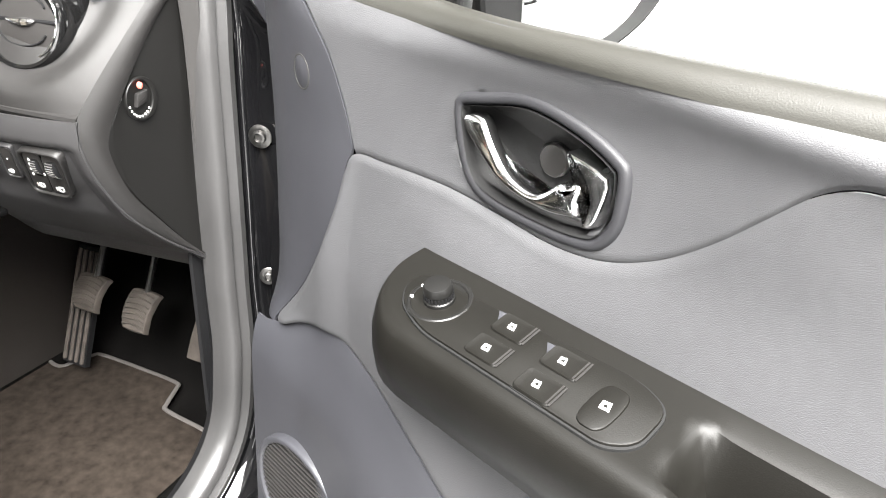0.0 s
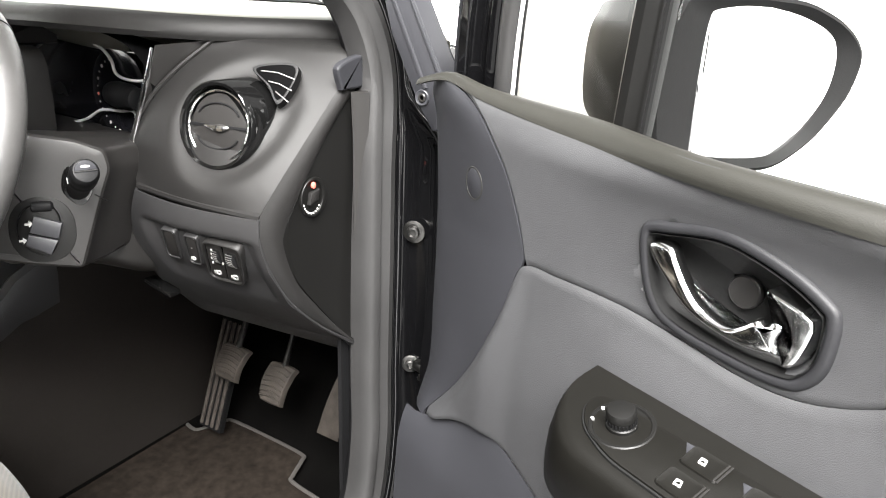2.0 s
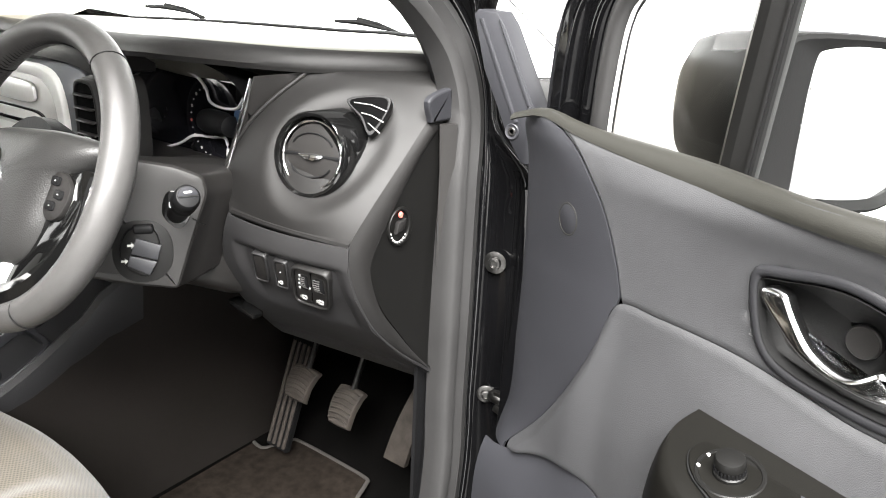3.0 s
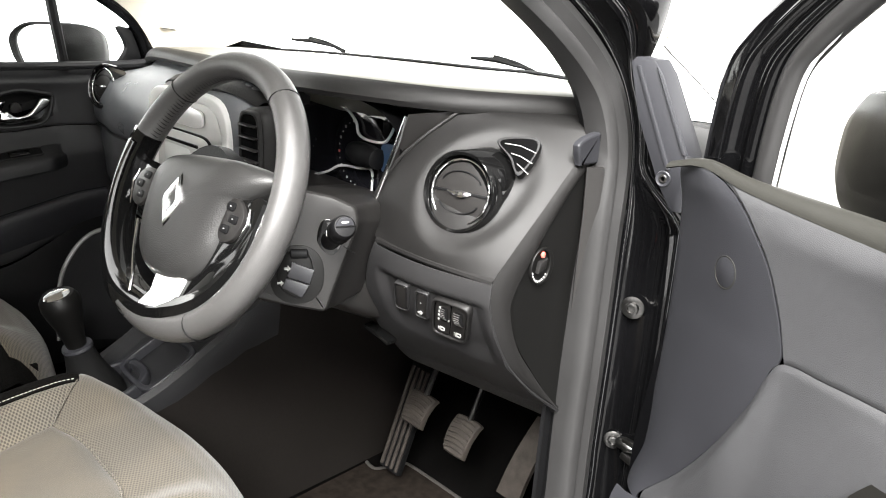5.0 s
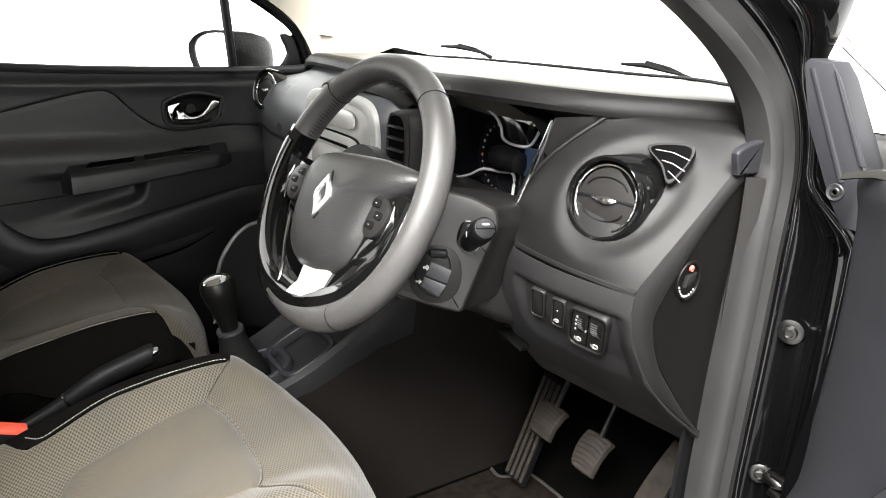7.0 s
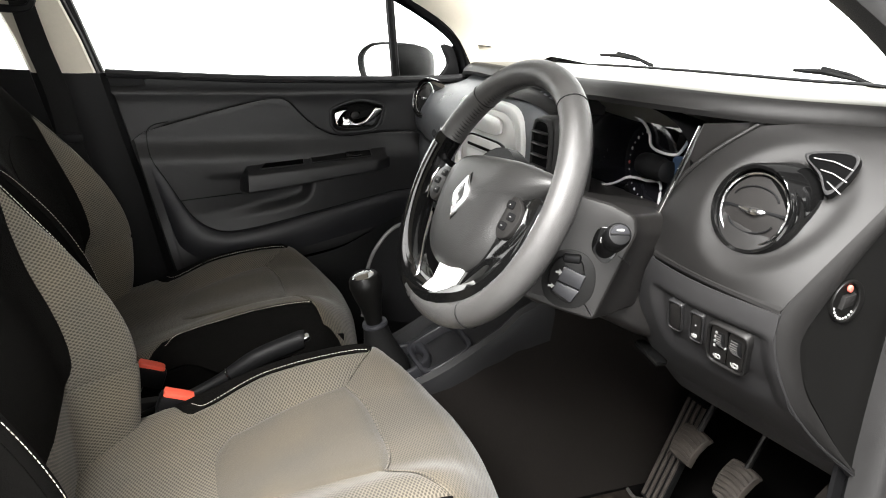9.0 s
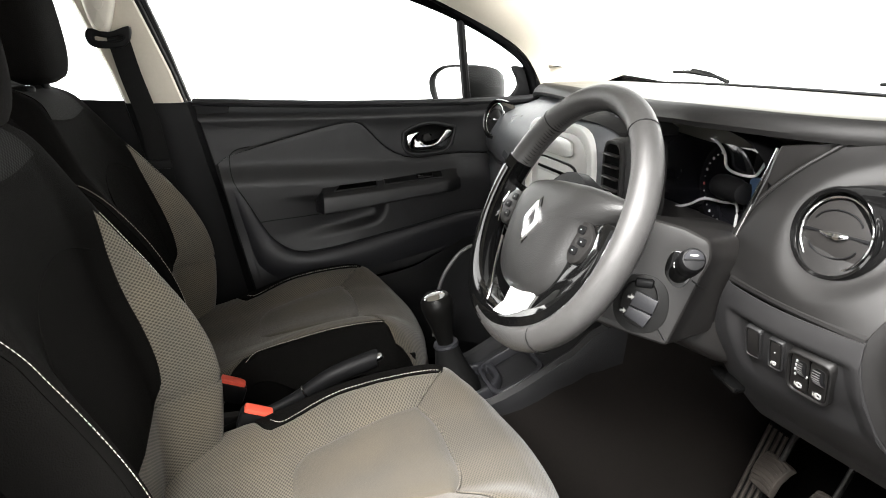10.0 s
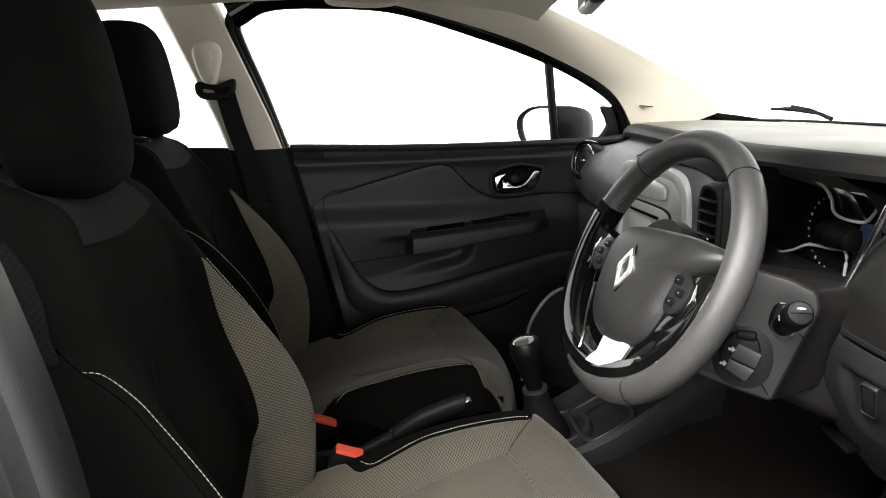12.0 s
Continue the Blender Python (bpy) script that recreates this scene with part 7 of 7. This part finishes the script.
kn = part("mirror_knob", lathe(kb, upv, [(0.0125, 0.0), (0.0120, 0.004), (0.0108, 0.005), (0.0108, 0.010), (0.0115, 0.0105), (0.0114, 0.015), (0.0102, 0.0172), (0.0065, 0.0180)], 30), ENDBLACK, plate, "knurled mirror knob")
sdir, wdir = DU, upv.cross(DU)
kr = bmesh.new()
for k in range(26):
    t = 2 * math.pi * k / 26
    e = sdir * math.cos(t) + wdir * math.sin(t)
    tube([kb + e * 0.0111 + upv * 0.0055, kb + e * 0.0111 + upv * 0.0098], 0.0008, 4, bm=kr)
part("knurling", kr, BLACKTRIM, kn)
for a, b in ((-0.0815, 0.0120), (-0.0835, -0.0020), (-0.0770, -0.0140)):
    part("dial_mark", pad(oval(a, b, 0.0016, 0.0013, 12), sp, 0.001, 0.0042, 0.0003), WHITEINK, plate)
for a, b in ((0.004, -0.0095), (0.004, 0.0175), (0.052, -0.0055), (0.052, 0.0215)):
    part("switch_gap", pad(oval(a - 0.002, b, 0.0168, 0.0114, 24, 7), sp, -0.004, 0.0016, 0.0002), BLACKRUBBER, plate)
    kq = part("window_switch", loft([[sp(a + x + lx, b + y, h) for x, y in oval(0, 0, 0.0155 * k, 0.0108 * k2, 24, 7)] for h, k, k2, lx in ((0.0, 1.0, 1.0, 0.0), (0.0030, 1.0, 1.0, 0.0), (0.0040, 0.95, 0.93, 0.0), (0.0032, 0.60, 0.70, -0.002))]), ARMREST, plate, "window switch")
    for o in (0.0125, 0.0150):
        part("ridge", tube([sp(a + o, b - 0.0095, 0.0040), sp(a + o, b + 0.0095, 0.0040)], 0.0008, 6), SMOOTH, kq)
    if b < 0:
        part("finger_dish", pad([(a - 0.022, b - 0.0085), (a - 0.014, b - 0.0095), (a - 0.0145, b + 0.002)], sp, 0.001, 0.0028, 0.0006), TRIMGREY, plate)
    q4 = ((-0.0032, -0.0024), (0.0017, -0.0031), (0.0033, 0.0024), (-0.0024, 0.0028))
    part("window_symbol", ring_plate([(a - 0.002 + x, b + y) for x, y in q4], [(a - 0.002 + x * 0.55, b + y * 0.55) for x, y in q4], sp, 0.003, 0.0046, 0.0003), WHITEINK, kq, "white window symbol")
part("switch_gap", pad(oval(0.093, 0.010, 0.0122, 0.0207, 32, 3), sp, -0.002, 0.0016, 0.0002), BLACKRUBBER, plate)
lk = part("lock_switch", pad(oval(0.093, 0.010, 0.0110, 0.0194, 32, 3), sp, -0.002, 0.0042, 0.0018), ARMREST, plate, "oval window lock switch")
part("window_symbol", ring_plate([(0.090, 0.006), (0.0962, 0.005), (0.0982, 0.012), (0.091, 0.0126)], [(0.0925, 0.008), (0.0945, 0.0075), (0.0955, 0.010), (0.0930, 0.0105)], sp, 0.0036, 0.0048, 0.0003), WHITEINK, lk)

# loudspeaker grille at the door's foot
spk = part("speaker", ring_plate(oval(0.128, 0.510, 0.100, 0.098, 40), oval(0.128, 0.510, 0.090, 0.088, 40), lambda a, b, h: open_at(a, 0.025 + h, b), -0.01, 0.012, 0.004), TRIMGREY, drv, "round speaker rim")
part("speaker_grille", pad(oval(0.128, 0.510, 0.0905, 0.0885, 40), lambda a, b, h: open_at(a, 0.025 + h, b), -0.01, 0.006, 0.002), BLACKTRIM, spk)
gb = bmesh.new()
for k in range(21):
    b = -0.080 + 0.008 * k
    w = math.sqrt(max(0, 1 - (b / 0.088) ** 2)) * 0.089
    tube([open_at(0.128 - w, 0.0325, 0.510 + b), open_at(0.128 + w, 0.0325, 0.510 + b)], 0.0016, 5, bm=gb)
part("grille_bars", gb, SMOOTH, spk)

# passenger armrest: a deep front face, a grip well and a switch slot in its top
arm_z = lambda s: 0.933 - 0.0906 * (s - 0.354)
def parm(s):
    f = step(0.296, 0.37, s) * (1 - step(0.715, 0.737, s))
    o = 0.016 + 0.048 * f
    z, h = arm_z(s), 0.031 + 0.016 * step(0.354, 0.72, s)
    return [shut_at(s, d, q) for d, q in ((0.0, z + 0.034), (0.014, z + 0.029), (o - 0.008, z + 0.004), (o - 0.002, z + 0.0005), (o, z - 0.004), (o + 0.001, z - h + 0.004), (o - 0.002, z - h), (o - 0.010, z - h - 0.002), (0.0, z - h + 0.004))]
arm = part("armrest", loft([parm(s) for s in np.linspace(0.296, 0.737, 45)]), DOORBLACK, pas, "black door armrest")
on_arm = lambda a, b, h: shut_at(a, b + 0.5 * h, arm_z(a) + 0.029 - 0.595 * (b - 0.014) + 0.8 * h)
well = round_poly([(0.565, 0.018), (0.664, 0.018), (0.690, 0.047), (0.565, 0.047)], 0.008)
slot = round_poly([(0.375, 0.020), (0.546, 0.018), (0.546, 0.046), (0.375, 0.046)], 0.007)
for name, line in (("grip_well", well), ("switch_slot", slot)):
    rim = part(name, ring_plate(line, inset2(line, 0.0022), on_arm, -0.004, 0.0040, 0.0010), DOORBLACK, arm)
    # shallow dark plates, the well's shade given by colour
    part("hollow", pad(inset2(line, 0.0022), on_arm, -0.004, 0.0012, 0.0006), VOID if name == "grip_well" else BLACKTRIM, rim)
part("window_switch", pad(round_poly([(0.405, 0.026), (0.450, 0.026), (0.450, 0.041), (0.405, 0.041)], 0.003), on_arm, 0.0, 0.0050, 0.0016), PIANO, arm)
# the card's surround swells out below a seam that runs round the inset panel
rimline = spl([(0.905, 0.0, 1.038), (0.938, 0.0, 1.031), (0.956, 0.0, 1.018), (0.960, 0.0, 0.998), (0.953, 0.0, 0.949), (0.922, 0.0, 0.892), (0.890, 0.0, 0.833), (0.860, 0.0, 0.787), (0.821, 0.0, 0.757), (0.779, 0.0, 0.745), (0.709, 0.0, 0.750), (0.582, 0.0, 0.775), (0.441, 0.0, 0.806), (0.314, 0.0, 0.834), (0.234, 0.0, 0.841)], 6)
part("panel_groove", tube([shut_at(p.x, card(p.x, p.z) + 0.0032, p.z) for p in rimline], 0.0016, 6), BLACKRUBBER, pas, "fine groove round the inset panel")
part("panel_groove", tube([shut_at(a, card(a, b) + 0.0015, b) for a, b in ((0.889, 0.833), (0.85, 0.837), (0.815, 0.840), (0.77, 0.844), (0.73, 0.848))], 0.0014, 6), BLACKRUBBER, pas)
swell = []
for k in range(22, len(rimline)):
    p = rimline[k]
    g = rimline[min(k + 1, len(rimline) - 1)] - rimline[k - 1]
    out = Vector((g.z, 0, -g.x)).normalized()
    out = -out if out.z > 0 or (abs(out.z) < 0.3 and out.x < 0) else out
    f = step(22, 50, k)
    ring = []
    for q, d in ((0.001, -0.004), (0.0016, 0.005), (0.004, 0.009), (0.010, 0.0125), (0.022, 0.0145), (0.040, 0.0130), (0.060, 0.0085), (0.085, 0.000), (0.10, -0.008)):
        c = p + out * q * (0.45 + 0.55 * f)
        ring.append(shut_at(c.x, card(c.x, c.z) + 0.003 + (d * f if d > 0 else d), c.z))
    swell.append(ring)
part("card_surround", loft(swell, False, False), TRIMGREY, pas, "smooth black swell below the inset panel", 60)
sil = [shut_at(s, 0.005, TOPZ(s) - 0.002) for s in np.linspace(0.08, 1.04, 30)]
part("window_ledge", tube(sil, 0.010, 8), DOORBLACK, pas)


# ---- door mirrors ----
def resample(line, like):
    """The point of one closed outline that lies in the direction of each point of another."""
    ang = [math.atan2(b, a) for a, b in line]
    order = sorted(range(len(line)), key=lambda i: ang[i])
    t = [ang[i] for i in order]
    rad = [math.hypot(*line[i]) for i in order]
    out = []
    for a, b in like:
        q = math.atan2(b, a)
        r = float(np.interp(q, t, rad, period=2 * math.pi))
        out.append((r * math.cos(q), r * math.sin(q)))
    return out
def door_mirror(at, label, gs, big):
    m = thing("door_mirror", tuple(at(0.26, -0.16, 1.13)), label, "door mirror", "door mirrors")
    gd, gz = -0.258, 1.165
    def mp(a, b, f):
        return at(gs + 0.38 * a - 0.924 * f, gd - 0.924 * a - 0.38 * f, gz + b)
    # shell and glass outlines: rounded, slanting in at the lower outer corner
    shell = flat2([(-0.099, 0.085), (0.006, 0.083), (0.056, 0.071), (0.092, 0.053), (0.111, 0.030), (0.106, -0.005), (0.088, -0.034), (0.064, -0.060), (0.022, -0.085), (-0.026, -0.088), (-0.100, -0.084), (-0.128, -0.050), (-0.131, 0.030), (-0.120, 0.068)], 4)
    pane = flat2([(-0.081, 0.055), (-0.066, 0.071), (-0.012, 0.073), (0.056, 0.055), (0.078, 0.032), (0.076, -0.009), (0.047, -0.053), (0.010, -0.073), (-0.070, -0.070), (-0.080, -0.050)], 4)
    if big > 1:
        shell, pane = ([(a * 0.90 if a > 0 else a, b) for a, b in line] for line in (shell, pane))
    else:
        shell = [(a * 0.84 + 0.010, b * 0.93) for a, b in shell]
    rings = []
    deep = 1.34 if big > 1 else 1.0
    for f, k, sh in ((0.0, 1.0, 0.0), (0.012, 1.02, 0.0), (0.05, 1.01, -0.002), (0.09, 0.97, -0.006), (0.13, 0.86, -0.012), (0.16, 0.66, -0.02), (0.175, 0.36, -0.03)):
        f *= deep
        rings.append([mp(a * k + sh, b * k, f) for a, b in shell])
    hs = part("housing", loft(rings), ENDBLACK, m, "gloss black mirror housing")
    part("housing_rim", loft([[mp(a, b, 0.004) for a, b in inset2(shell, -0.001)], [mp(a, b, -0.006) for a, b in shell], [mp(a, b, -0.009) for a, b in inset2(shell, 0.004)]] + [[mp(a + (c - a) * q, b + (d - b) * q, -0.009 + 0.0085 * q) for (a, b), (c, d) in zip(inset2(shell, 0.004), resample(pane, shell))] for q in (0.35, 0.7, 1.0)], False), BLACKRUBBER, hs, "dark rim sloping in to the glass")
    part("mirror_glass", pad(inset2(pane, -0.002), lambda a, b, h: mp(a, b, -h), -0.004, 0.0015, 0.001), MIRROR, m, "mirror glass")
    part("foot", loft([[at(0.20 + a, d, 1.086 + b) for a, b in oval(0, 0, 0.040, 0.016, 16)] for d in (-0.06, -0.12, -0.20)]), BLACKTRIM, m)
    return m
door_mirror(open_at, "black door mirror on the open driver door", 0.262, 1.18)
door_mirror(shut_at, "black door mirror on the passenger door", 0.278, 1.0)
